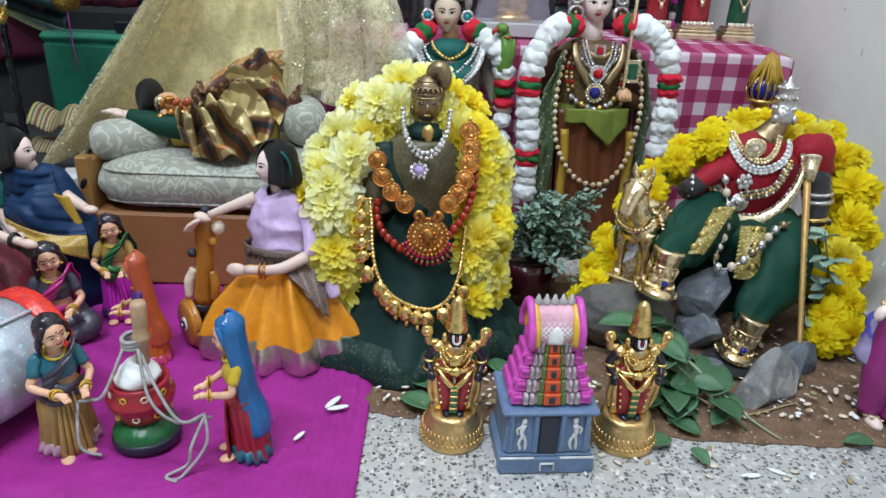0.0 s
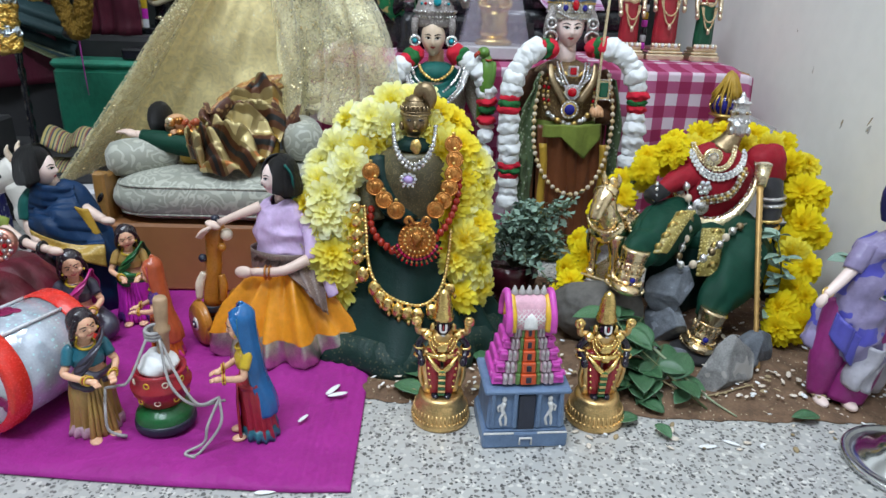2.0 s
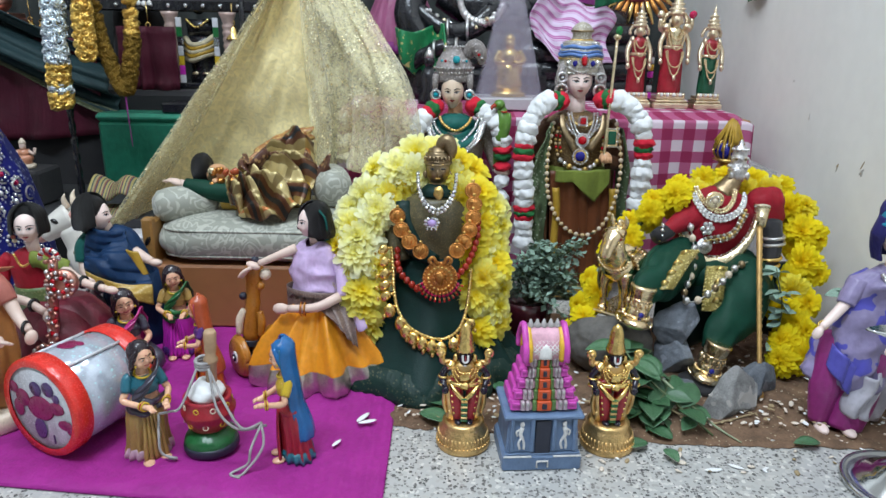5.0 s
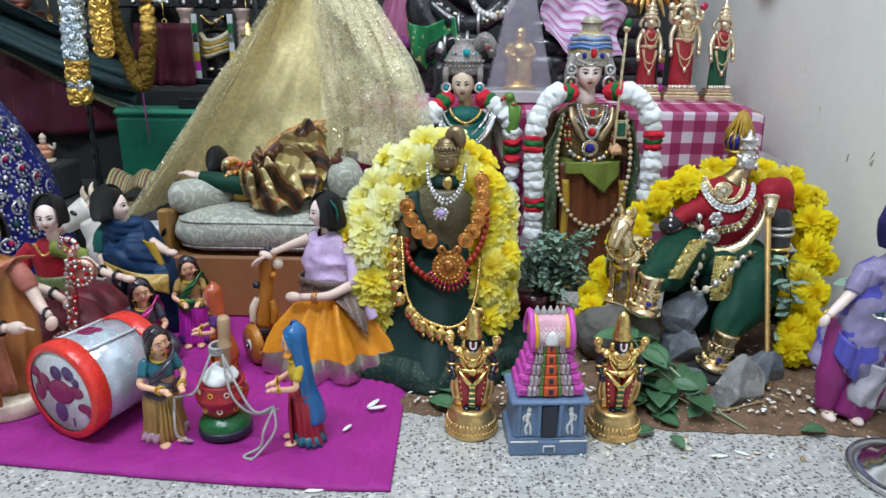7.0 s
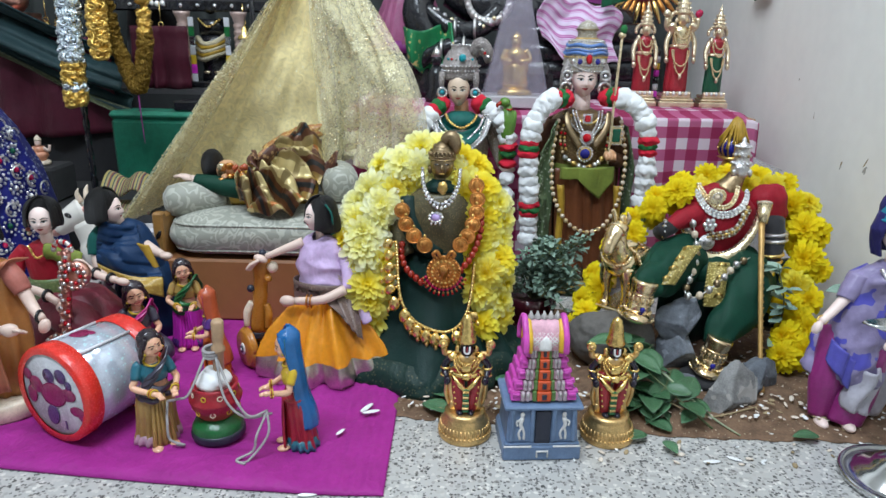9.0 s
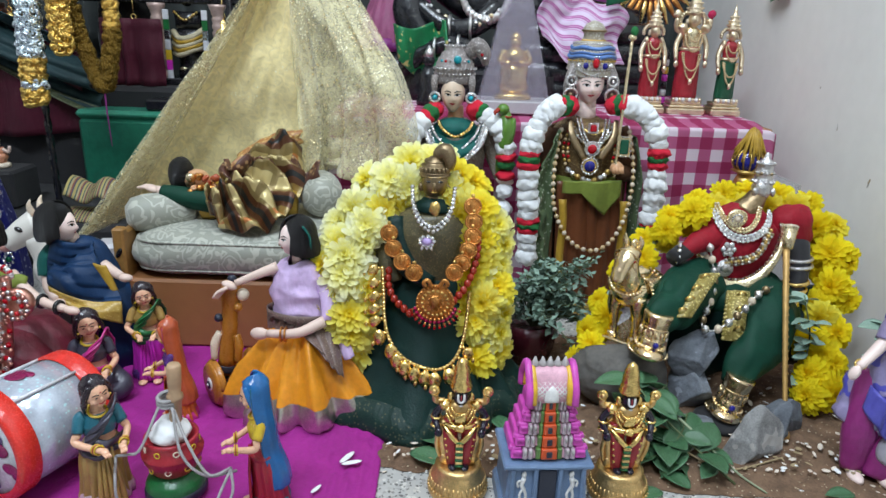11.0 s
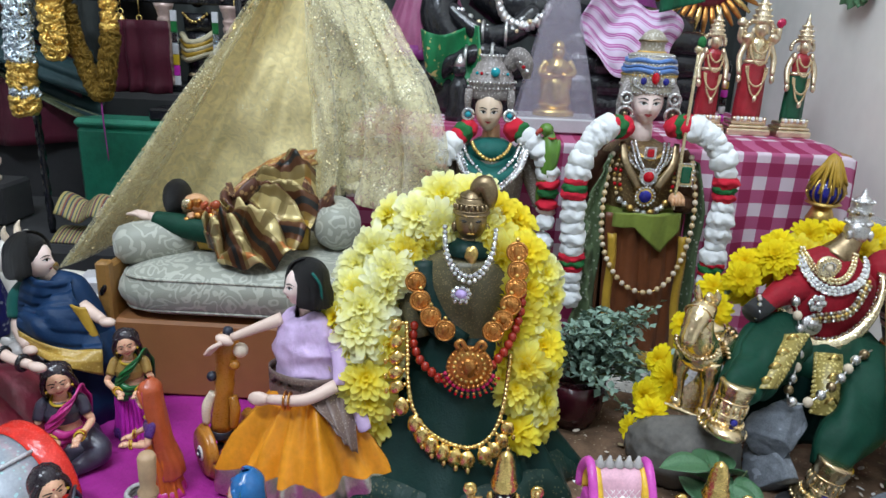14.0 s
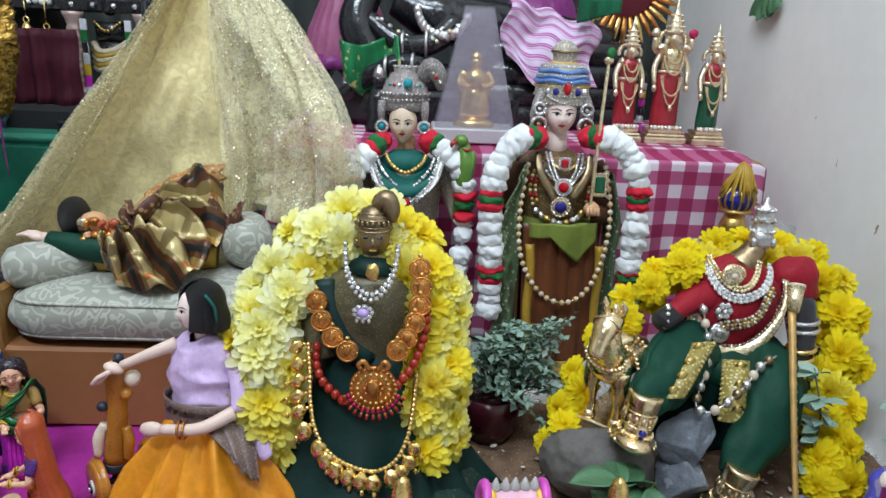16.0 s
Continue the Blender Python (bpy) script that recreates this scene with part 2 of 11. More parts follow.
# sheer gold net with small sequins and fine thread
def organza(name, opacity, col, dots, lace):
    m, nt, bsdf, link = base_mat(name)
    tc = nt.nodes.new("ShaderNodeTexCoord")
    big = node(nt, "ShaderNodeTexNoise", Scale=16.0, Detail=4.0)
    link(tc.outputs["Object"], big.inputs["Vector"])
    marks = []
    for scale, least, most in ((230.0, 0.05, dots), (95.0, 0.02, dots * 0.85)):
        vo = node(nt, "ShaderNodeTexVoronoi", Scale=scale)
        link(tc.outputs["Object"], vo.inputs["Vector"])
        th = nt.nodes.new("ShaderNodeMapRange")
        th.inputs[1].default_value, th.inputs[2].default_value, th.inputs[3].default_value, th.inputs[4].default_value = 0.46, 0.66, least, most
        link(big.outputs["Fac"], th.inputs[0])
        lt = nt.nodes.new("ShaderNodeMath")
        lt.operation = "LESS_THAN"
        link(vo.outputs["Distance"], lt.inputs[0])
        link(th.outputs[0], lt.inputs[1])
        marks.append(lt)
    dot = nt.nodes.new("ShaderNodeMath")
    dot.operation = "MAXIMUM"
    link(marks[0].outputs[0], dot.inputs[0])
    link(marks[1].outputs[0], dot.inputs[1])
    mx = nt.nodes.new("ShaderNodeMixRGB")
    mx.inputs[1].default_value, mx.inputs[2].default_value = (*col, 1), (0.98, 0.93, 0.70, 1)
    link(dot.outputs[0], mx.inputs[0])
    link(mx.outputs[0], bsdf.inputs["Base Color"])
    rough = nt.nodes.new("ShaderNodeMapRange")
    rough.inputs[3].default_value, rough.inputs[4].default_value = 0.55, 0.16
    link(dot.outputs[0], rough.inputs[0])
    link(rough.outputs[0], bsdf.inputs["Roughness"])
    bsdf.inputs["Sheen Weight"].default_value = 0.5
    fine = node(nt, "ShaderNodeTexNoise", Scale=lace, Detail=5.0, Distortion=1.2)
    link(tc.outputs["Object"], fine.inputs["Vector"])
    op = nt.nodes.new("ShaderNodeMapRange")
    op.inputs[1].default_value, op.inputs[2].default_value = 0.35, 0.65
    op.inputs[3].default_value, op.inputs[4].default_value = opacity - 0.13, opacity + 0.13
    link(fine.outputs["Fac"], op.inputs[0])
    mxa = nt.nodes.new("ShaderNodeMath")
    mxa.operation = "MAXIMUM"
    link(op.outputs[0], mxa.inputs[0])
    link(dot.outputs[0], mxa.inputs[1])
    link(mxa.outputs[0], bsdf.inputs["Alpha"])
    bump = node(nt, "ShaderNodeBump", Strength=0.5, Distance=0.003)
    link(fine.outputs["Fac"], bump.inputs["Height"])
    link(bump.outputs["Normal"], bsdf.inputs["Normal"])
    return m


organza("organza", 0.86, (0.97, 0.82, 0.42), 0.21, 70.0)
organza("organza_sheer", 0.30, (0.96, 0.88, 0.56), 0.27, 110.0)


# two-way bands of silk
def plaid(name, across, along, scale, rough=0.42, blend="MIX", fac=0.45):
    m, nt, bsdf, link = base_mat(name)
    tc = nt.nodes.new("ShaderNodeTexCoord")
    sep = nt.nodes.new("ShaderNodeSeparateXYZ")
    link(tc.outputs["UV"], sep.inputs[0])
    outs = []
    for axis, cols in ((0, across), (1, along)):
        sc = nt.nodes.new("ShaderNodeMath")
        sc.operation = "MULTIPLY"
        sc.inputs[1].default_value = scale[axis]
        link(sep.outputs[axis], sc.inputs[0])
        fr = nt.nodes.new("ShaderNodeMath")
        fr.operation = "FRACT"
        link(sc.outputs[0], fr.inputs[0])
        ramp = nt.nodes.new("ShaderNodeValToRGB")
        ramp.color_ramp.interpolation = "CONSTANT"
        e = ramp.color_ramp.elements
        while len(e) < len(cols):
            e.new(0.99)
        for i, (p, c) in enumerate(cols):
            e[i].position, e[i].color = p, (*c, 1)
        link(fr.outputs[0], ramp.inputs["Fac"])
        outs.append(ramp.outputs["Color"])
    mx = nt.nodes.new("ShaderNodeMixRGB")
    mx.blend_type = blend
    mx.inputs[0].default_value = fac
    link(outs[0], mx.inputs[1])
    link(outs[1], mx.inputs[2])
    link(mx.outputs[0], bsdf.inputs["Base Color"])
    bsdf.inputs["Roughness"].default_value = rough
    bsdf.inputs["Metallic"].default_value = 0.35
    grain(nt, link, bsdf, 420.0, 0.4)
    return m


# brown and near-black bands: silk stripes, and shade of deep pleats put into colour
GOLD_TH, OLIVE_TH, BROWN_TH, PLEAT_SHADE_TH, RED_TH = (0.60, 0.48, 0.22), (0.25, 0.18, 0.07), (0.10, 0.036, 0.014), (0.02, 0.022, 0.022), (0.50, 0.15, 0.035)
plaid("gold_plaid", [(0.0, GOLD_TH), (0.34, OLIVE_TH), (0.52, BROWN_TH), (0.66, PLEAT_SHADE_TH), (0.78, BROWN_TH), (0.90, OLIVE_TH)], [(0.0, BROWN_TH), (0.10, GOLD_TH), (0.58, OLIVE_TH), (0.66, GOLD_TH), (0.86, RED_TH), (0.94, GOLD_TH)], (6.0, 1.0), 0.36, "DARKEN", 0.9)


def clear(name, col=(0.9, 0.92, 0.95), alpha=0.25, rough=0.05):
    m, nt, bsdf, link = base_mat(name)
    bsdf.inputs["Base Color"].default_value = (*col, 1)
    bsdf.inputs["Roughness"].default_value = rough
    bsdf.inputs["Alpha"].default_value = alpha
    return m


clear("acrylic", (0.50, 0.45, 0.54), 0.20)
clear("plastic_film", (0.6, 0.6, 0.62), 0.35, 0.15)

plain("wall_paint", (0.86, 0.84, 0.79), 0.6, var=0.05, scale=4.0, bump=0.15, bscale=60.0)
plain("room_paint", (0.78, 0.77, 0.74), 0.7, var=0.04, scale=2.0, bump=0.1)
plain("black_cloth", (0.014, 0.013, 0.015), 0.8, var=0.4, scale=12.0, sheen=0.1)
plain("dark_curtain", (0.030, 0.035, 0.033), 0.8, var=0.4, scale=9.0)
cloth("maroon_cloth", (0.070, 0.008, 0.020), 0.55)
cloth("teal_cloth", (0.018, 0.042, 0.046), 0.6)
cloth("magenta_cloth", (0.32, 0.020, 0.225), 0.6, var=0.16)
cloth("purple_sheen", (0.20, 0.02, 0.16), 0.45)
plain("cot_board", (0.317, 0.132, 0.048), 0.55, var=0.12, scale=7.0, bump=0.2)
plain("cot_wood", (0.30, 0.15, 0.04), 0.45, var=0.3, scale=16.0)
paint("box_green", (0.016, 0.165, 0.100), 0.4)
plain("soil", (0.17, 0.10, 0.06), 0.95, var=0.5, scale=40.0, bump=0.9, bscale=140.0, fleck=((0.42, 0.33, 0.22), 140.0, 0.16))
plain("flake", (0.72, 0.62, 0.52), 0.8, var=0.3, scale=80.0)
plain("stone", (0.145, 0.16, 0.185), 0.85, var=0.5, scale=60.0, bump=0.9, bscale=170.0, rand=0.2, fleck=((0.24, 0.26, 0.30), 48.0, 0.60, 1))
plain("river_stone", (0.12, 0.11, 0.10), 0.75, var=0.4, scale=22.0, bump=0.5, bscale=90.0)
plain("stone_pale", (0.23, 0.225, 0.22), 0.85, var=0.5, scale=50.0, bump=0.9, bscale=150.0, fleck=((0.34, 0.32, 0.30), 40.0, 0.55, 1))
plain("leaf", (0.060, 0.160, 0.070), 0.42, var=0.35, scale=30.0, coat=0.05, rand=0.25)
plain("herb", (0.24, 0.36, 0.28), 0.6, var=0.45, scale=50.0, rand=0.25)
plain("stem", (0.10, 0.13, 0.05), 0.6)
plain("scuff_grey", (0.42, 0.40, 0.36), 0.8)
plain("straw_pale", (0.30, 0.36, 0.22), 0.6)
plain("straw", (0.36, 0.27, 0.15), 0.8)
metal("gold", (0.92, 0.60, 0.22), 0.24, 0.6, 260.0)
metal("gold_pale", (0.93, 0.72, 0.47), 0.26, 0.7, 300.0)
metal("old_gold", (0.68, 0.46, 0.15), 0.36, 0.8, 300.0, 0.4)
metal("bronze", (0.30, 0.22, 0.13), 0.38, 0.5, 200.0, 0.4)
metal("copper_gold", (0.62, 0.28, 0.08), 0.33, 0.9, 500.0, 0.4)
metal("silver", (0.66, 0.64, 0.64), 0.30, 0.8, 700.0)
metal("steel", (0.62, 0.63, 0.64), 0.16, 0.08, 60.0, 0.1)
paint("black_gloss", (0.014, 0.014, 0.017), 0.2)
plain("hair", (0.010, 0.009, 0.010), 0.55, var=0.5, scale=40.0, bump=0.9, bscale=600.0, kind="weave")
plain("skin_pale", (0.70, 0.52, 0.44), 0.45, var=0.06, bump=0.05)
plain("skin_white", (0.90, 0.71, 0.65), 0.4, var=0.05, bump=0.05)
plain("skin_tan", (0.62, 0.34, 0.18), 0.4, var=0.1, bump=0.05)
plain("skin_clay", (0.810, 0.459, 0.297), 0.3, var=0.15, scale=50.0, bump=0.1, coat=0.2)
paint("lip_red", (0.40, 0.03, 0.04))
paint("eye_dark", (0.012, 0.010, 0.010), 0.25)
paint("eye_white", (0.8, 0.78, 0.76), 0.25)
cloth("red_cloth", (0.30, 0.008, 0.020), 0.6)
cloth("green_velvet", (0.003, 0.042, 0.024), 0.65, sheen=0.0, wrinkle=0.2)
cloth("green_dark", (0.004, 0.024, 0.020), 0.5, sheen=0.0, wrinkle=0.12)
cloth("green_lime", (0.18, 0.225, 0.04), 0.6)
cloth("green_shawl", (0.12, 0.17, 0.085), 0.65, fleck=((0.42, 0.46, 0.36), 120.0, 0.25))
cloth("teal_blouse", (0.008, 0.10, 0.085), 0.6)
cloth("olive_net", (0.10, 0.085, 0.045), 0.4, fleck=((0.22, 0.17, 0.08), 420.0, 0.3))
cloth("gold_border", (0.42, 0.26, 0.05), 0.34, fleck=((0.56, 0.40, 0.12), 260.0, 0.3))
cloth("rust_satin", (0.145, 0.045, 0.016), 0.42)
cloth("olive_brocade", (0.13, 0.075, 0.028), 0.45, fleck=((0.34, 0.24, 0.10), 300.0, 0.30))
cloth("brown_velvet", (0.085, 0.035, 0.014), 0.65)
cloth("lavender", (0.60, 0.44, 0.68), 0.6, wrinkle=0.5)
cloth("orange_silk", (0.74, 0.28, 0.015), 0.34, wrinkle=0.15)
metal("zari", (0.62, 0.60, 0.52), 0.40, 0.6, 300.0, 0.4)
cloth("grey_sash", (0.17, 0.115, 0.10), 0.4, fleck=((0.32, 0.25, 0.22), 300.0, 0.24))
cloth("navy_silk", (0.007, 0.030, 0.085), 0.50, sheen=0.0, wrinkle=0.2)
cloth("blue_velvet", (0.006, 0.008, 0.13), 0.6, fleck=((0.30, 0.33, 0.42), 105.0, 0.26))
cloth("ochre_silk", (0.45, 0.27, 0.03), 0.45)
cloth("rust_silk", (0.36, 0.16, 0.05), 0.38, fleck=((0.55, 0.36, 0.12), 180.0, 0.4))
cloth("brown_silk", (0.085, 0.030, 0.018), 0.38, fleck=((0.34, 0.20, 0.09), 120.0, 0.36))
cloth("tan_silk", (0.40, 0.16, 0.04), 0.38)
cloth("rose_silk", (0.42, 0.14, 0.11), 0.5)
paint("clay_pink", (0.50, 0.03, 0.22))
paint("clay_green", (0.012, 0.13, 0.035))
paint("clay_yellow", (0.62, 0.42, 0.03))
paint("clay_mustard", (0.36, 0.22, 0.06))
paint("clay_blue", (0.014, 0.12, 0.33), 0.2)
paint("clay_slate", (0.055, 0.05, 0.075))
paint("clay_teal", (0.02, 0.13, 0.18))
paint("clay_orange", (0.55, 0.13, 0.012))
paint("clay_red", (0.34, 0.018, 0.03))
paint("clay_magenta", (0.55, 0.03, 0.45))
paint("clay_mauve", (0.48, 0.28, 0.36))
paint("toy_wood", (0.44, 0.17, 0.022), 0.3)
paint("toy_cream", (0.75, 0.62, 0.48), 0.3)
paint("drum_red", (0.72, 0.035, 0.025), 0.25)
paint("drum_white", (0.607, 0.607, 0.640), 0.25)
paint("drum_print", (0.24, 0.010, 0.075), 0.3)
paint("drum_print_blue", (0.08, 0.04, 0.14), 0.3)
plain("drum_foil", (0.527, 0.571, 0.654), 0.16, 0.35, var=0.22, scale=40.0, bump=0.5, bscale=120.0, fleck=((0.55, 0.85, 0.9), 150.0, 0.22))
paint("temple_blue", (0.13, 0.20, 0.33), 0.45)
paint("temple_dark", (0.018, 0.022, 0.04), 0.5)
paint("temple_pink", (0.58, 0.07, 0.42), 0.45)
paint("temple_rose", (0.66, 0.36, 0.44), 0.4)
paint("temple_grey", (0.40, 0.37, 0.36), 0.4)
paint("temple_green", (0.10, 0.19, 0.05), 0.4)
paint("temple_orange", (0.62, 0.085, 0.02), 0.4)
paint("temple_yellow", (0.72, 0.42, 0.03), 0.4)
paint("white_paint", (0.74, 0.72, 0.70), 0.4)
plain("wood_pale", (0.45, 0.29, 0.17), 0.5, var=0.2)
plain("rope", (0.36, 0.34, 0.34), 0.85, var=0.3, scale=120.0, bump=0.8, bscale=700.0)
plain("butter", (0.80, 0.80, 0.80), 0.6, var=0.05, scale=50.0, bump=0.6, bscale=160.0)
paint("gem_red", (0.45, 0.003, 0.012), 0.06)
paint("gem_green", (0.004, 0.085, 0.04), 0.06)
paint("gem_blue", (0.02, 0.02, 0.22), 0.06)
metal("gem_clear", (0.80, 0.80, 0.88), 0.12, 0.9, 900.0)
paint("gem_teal", (0.01, 0.30, 0.36), 0.08)
paint("coral", (0.32, 0.022, 0.010), 0.25)
paint("pearl", (0.62, 0.51, 0.38), 0.18)
paint("pearl_gold", (0.55, 0.40, 0.22), 0.2)
plain("pom_white", (0.86, 0.87, 0.88), 0.9, var=0.05, bump=0.6, bscale=260.0)
plain("pom_red", (0.62, 0.010, 0.035), 0.9, bump=0.6)
plain("pom_green", (0.014, 0.14, 0.035), 0.9, bump=0.6)
metal("foil_silver", (0.72, 0.80, 0.95), 0.25, 0.4, 200.0)
metal("foil_gold", (0.78, 0.52, 0.14), 0.28, 0.4, 200.0)
metal("foil_brown", (0.26, 0.16, 0.035), 0.42, 0.9, 300.0)
cloth("turquoise", (0.02, 0.24, 0.34), 0.55)
plain("cow_white", (0.70, 0.66, 0.60), 0.45, var=0.08)
plain("ear_pink", (0.60, 0.30, 0.26), 0.5)
paint("maroon_gloss", (0.05, 0.006, 0.012), 0.2)
plain("gold_wood", (0.50, 0.30, 0.10), 0.4, 0.4, var=0.3, scale=60.0)
paint("coral_clay", (0.60, 0.26, 0.15))
paint("green_enamel", (0.008, 0.085, 0.04))
plain("white_grey", (0.50, 0.48, 0.50), 0.35, var=0.08)
cloth("green_felt", (0.01, 0.11, 0.05))
cloth("rose_pleat", (0.30, 0.08, 0.17), 0.45)
paint("box_green_light", (0.035, 0.25, 0.16), 0.35)
metal("rose_gold", (0.60, 0.30, 0.24), 0.35)
plain("pillar_pink", (0.50, 0.36, 0.32), 0.35, 0.3, var=0.3, scale=60.0)
paint("clay_rust", (0.44, 0.085, 0.03))
cloth("olive_border", (0.085, 0.10, 0.05), 0.42, fleck=((0.20, 0.20, 0.10), 160.0, 0.3))
paint("pearl_white", (0.78, 0.76, 0.74), 0.15)
paint("hair_gloss", (0.022, 0.014, 0.020), 0.25)
paint("clay_purple", (0.10, 0.035, 0.20), 0.28)
cloth("satin_lilac", (0.24, 0.20, 0.34), 0.33)
cloth("satin_blue", (0.09, 0.085, 0.42), 0.35)
cloth("satin_magenta", (0.27, 0.025, 0.17), 0.35)
cloth("satin_silver", (0.48, 0.46, 0.52), 0.32)
cloth("green_print", (0.008, 0.18, 0.06), 0.4, fleck=((0.50, 0.42, 0.16), 70.0, 0.62, 1))
paint("gem_pink", (0.45, 0.01, 0.07), 0.12)
paint("temple_lilac", (0.46, 0.36, 0.40), 0.5)
cloth("sari_print", (0.25, 0.21, 0.36), 0.34, fleck=((0.085, 0.08, 0.42), 26.0, 0.54, 1))

# ---- building tools ----
def curve(pts, n):
    """n + 1 points along a smooth line through pts."""
    p = [Vector(q) for q in pts]
    p = [2 * p[0] - p[1], *p, 2 * p[-1] - p[-2]]
    k, out = len(pts) - 1, []
    for i in range(n + 1):
        u = i / n * k
        j = min(int(u), k - 1)
        t = u - j
        a, b, c, d = p[j : j + 4]
        out.append(0.5 * (2 * b + (c - a) * t + (2 * a - 5 * b + 4 * c - d) * t * t + (3 * b - a - 3 * c + d) * t**3))
    return out


class Clay:
    """Gathers shapes of several materials into one mesh."""

    def __init__(self, m=None):
        self.v, self.f, self.i, self.mats, self.M, self.uv, self.flat = [], [], [], [], m or Matrix(), {}, set()

    def slot(self, mat):
        if mat not in self.mats:
            self.mats.append(mat)
        return self.mats.index(mat)

    def add(self, verts, faces, mat, uvs=None, flat=False):
        o, s = len(self.v), self.slot(mat)
        self.v += [self.M @ Vector(p) for p in verts]
        if uvs:
            self.uv.update({o + n: w for n, w in enumerate(uvs)})
        for f in faces:
            if flat:
                self.flat.add(len(self.f))
            self.f.append([o + k for k in f])
            self.i.append(s)
        return self

    def ell(self, c, r, mat, rot=(0, 0, 0), seg=16, rings=10, lump=0.0, cut=None):
        r = (r, r, r) if isinstance(r, (int, float)) else r
        m = pose(*c, *rot)
        vs, fs = [], []
        for a in range(rings + 1):
            th = math.pi * a / rings
            for b in range(seg):
                ph = 2 * math.pi * b / seg
                q = Vector((math.sin(th) * math.cos(ph), math.sin(th) * math.sin(ph), math.cos(th)))
                k = 1 + (lump * noise.noise(q * 1.7 + Vector(c) * 31) if lump else 0)
                vs.append(m @ Vector((q.x * r[0] * k, q.y * r[1] * k, q.z * r[2] * k)))
        for a in range(rings):
            for b in range(seg):
                c2 = (b + 1) % seg
                fs.append((a * seg + b, (a + 1) * seg + b, (a + 1) * seg + c2, a * seg + c2))
        return self.add(vs, fs, mat)

    def tube(self, pts, radii, mat, seg=10, n=0, closed=False, squash=1.0, twist=0.0):
        if n:
            pts = curve(pts, n)
        pts = [Vector(p) for p in pts]
        if isinstance(radii, (int, float)):
            radii = [radii]
        k = len(pts)
        rr = [float(np.interp(i / max(k - 1, 1), np.linspace(0, 1, len(radii)), radii)) for i in range(k)]
        vs, fs, up = [], [], None
        for i, p in enumerate(pts):
            d = (pts[(i + 1) % k] - pts[i - 1]) if closed else (pts[min(i + 1, k - 1)] - pts[max(i - 1, 0)])
            d = d.normalized() if d.length > 1e-9 else Vector((0, 0, 1))
            if up is None:
                up = Vector((0, 1, 0)) if abs(d.z) > 0.85 else (Vector((0, 0, 1)) - d * d.z).normalized()
            up = (up - d * up.dot(d)).normalized()
            side = d.cross(up)
            for b in range(seg):
                a = 2 * math.pi * b / seg + twist * i
                vs.append(p + rr[i] * (math.cos(a) * side + math.sin(a) * up * squash))
        for i in range(k if closed else k - 1):
            for b in range(seg):
                j, c2 = (i + 1) % k, (b + 1) % seg
                fs.append((i * seg + b, i * seg + c2, j * seg + c2, j * seg + b))
        if not closed:
            fs += [tuple(range(seg))[::-1], tuple((k - 1) * seg + b for b in range(seg))]
        uvs = [(b / seg, i / max(k - 1, 1)) for i in range(k) for b in range(seg)]
        return self.add(vs, fs, mat, uvs)

    def lathe(self, prof, c, mat, seg=32, pleats=0, amp=0.0, sx=1.0, sy=1.0, lean=(0, 0), rot=(0, 0, 0), caps=True, wob=0.0, seed=0.0):
        """Turned form: prof is rows of (radius, height); pleats deepen towards the first row."""
        m = pose(*c, *rot)
        vs, fs, k = [], [], len(prof)
        z0, z1 = prof[0][1], prof[-1][1]
        for i, (r, z) in enumerate(prof):
            g = 1 - (z - z0) / (z1 - z0) if z1 != z0 else 1
            for b in range(seg):
                a = 2 * math.pi * b / seg
                w = r * (1 + amp * g * math.sin(pleats * a + 2 * math.sin(a * 2 + seed)) + wob * g * math.sin(3 * a + seed))
                vs.append(m @ Vector((w * math.cos(a) * sx + lean[0] * (z - z0), w * math.sin(a) * sy + lean[1] * (z - z0), z)))
        for i in range(k - 1):
            for b in range(seg):
                c2 = (b + 1) % seg
                fs.append((i * seg + b, i * seg + c2, (i + 1) * seg + c2, (i + 1) * seg + b))
        if caps:
            fs += [tuple(range(seg))[::-1], tuple((k - 1) * seg + b for b in range(seg))]
        uvs = [(b / seg, i / (k - 1)) for i in range(k) for b in range(seg)]
        return self.add(vs, fs, mat, uvs)

    def box(self, c, size, mat, rot=(0, 0, 0), bev=0.002, taper=1.0):
        """A box with chamfered edges; taper narrows its top."""
        m = pose(*c, *rot)
        x, y, z = (s / 2 for s in size)
        e = min(bev, x, y, z)
        vs, fs, ids = [], [], {}
        for sx in (-1, 1):
            for sy in (-1, 1):
                for sz in (-1, 1):
                    k = taper if sz > 0 else 1.0
                    for n, q in enumerate(((x - e, y - e, z), (x - e, y, z - e), (x, y - e, z - e))):
                        ids[sx, sy, sz, n] = len(vs)
                        vs.append(m @ Vector((sx * q[0] * k, sy * q[1] * k, sz * q[2])))
        g = lambda *k: ids[k]
        for s in (-1, 1):
            quad = [(-1, -1), (1, -1), (1, 1), (-1, 1)]
            for n, mk in ((0, lambda a, b: (a, b, s)), (1, lambda a, b: (a, s, b)), (2, lambda a, b: (s, a, b))):
                fs.append([g(*mk(a, b), n) for a, b in quad])
        for a in (-1, 1):
            for b in (-1, 1):
                fs.append([g(-1, a, b, 0), g(1, a, b, 0), g(1, a, b, 1), g(-1, a, b, 1)])
                fs.append([g(a, -1, b, 0), g(a, 1, b, 0), g(a, 1, b, 2), g(a, -1, b, 2)])
                fs.append([g(a, b, -1, 1), g(a, b, 1, 1), g(a, b, 1, 2), g(a, b, -1, 2)])
                for d in (-1, 1):
                    fs.append([g(a, b, d, 0), g(a, b, d, 1), g(a, b, d, 2)])
        return self.add(vs, fs, mat, flat=True)

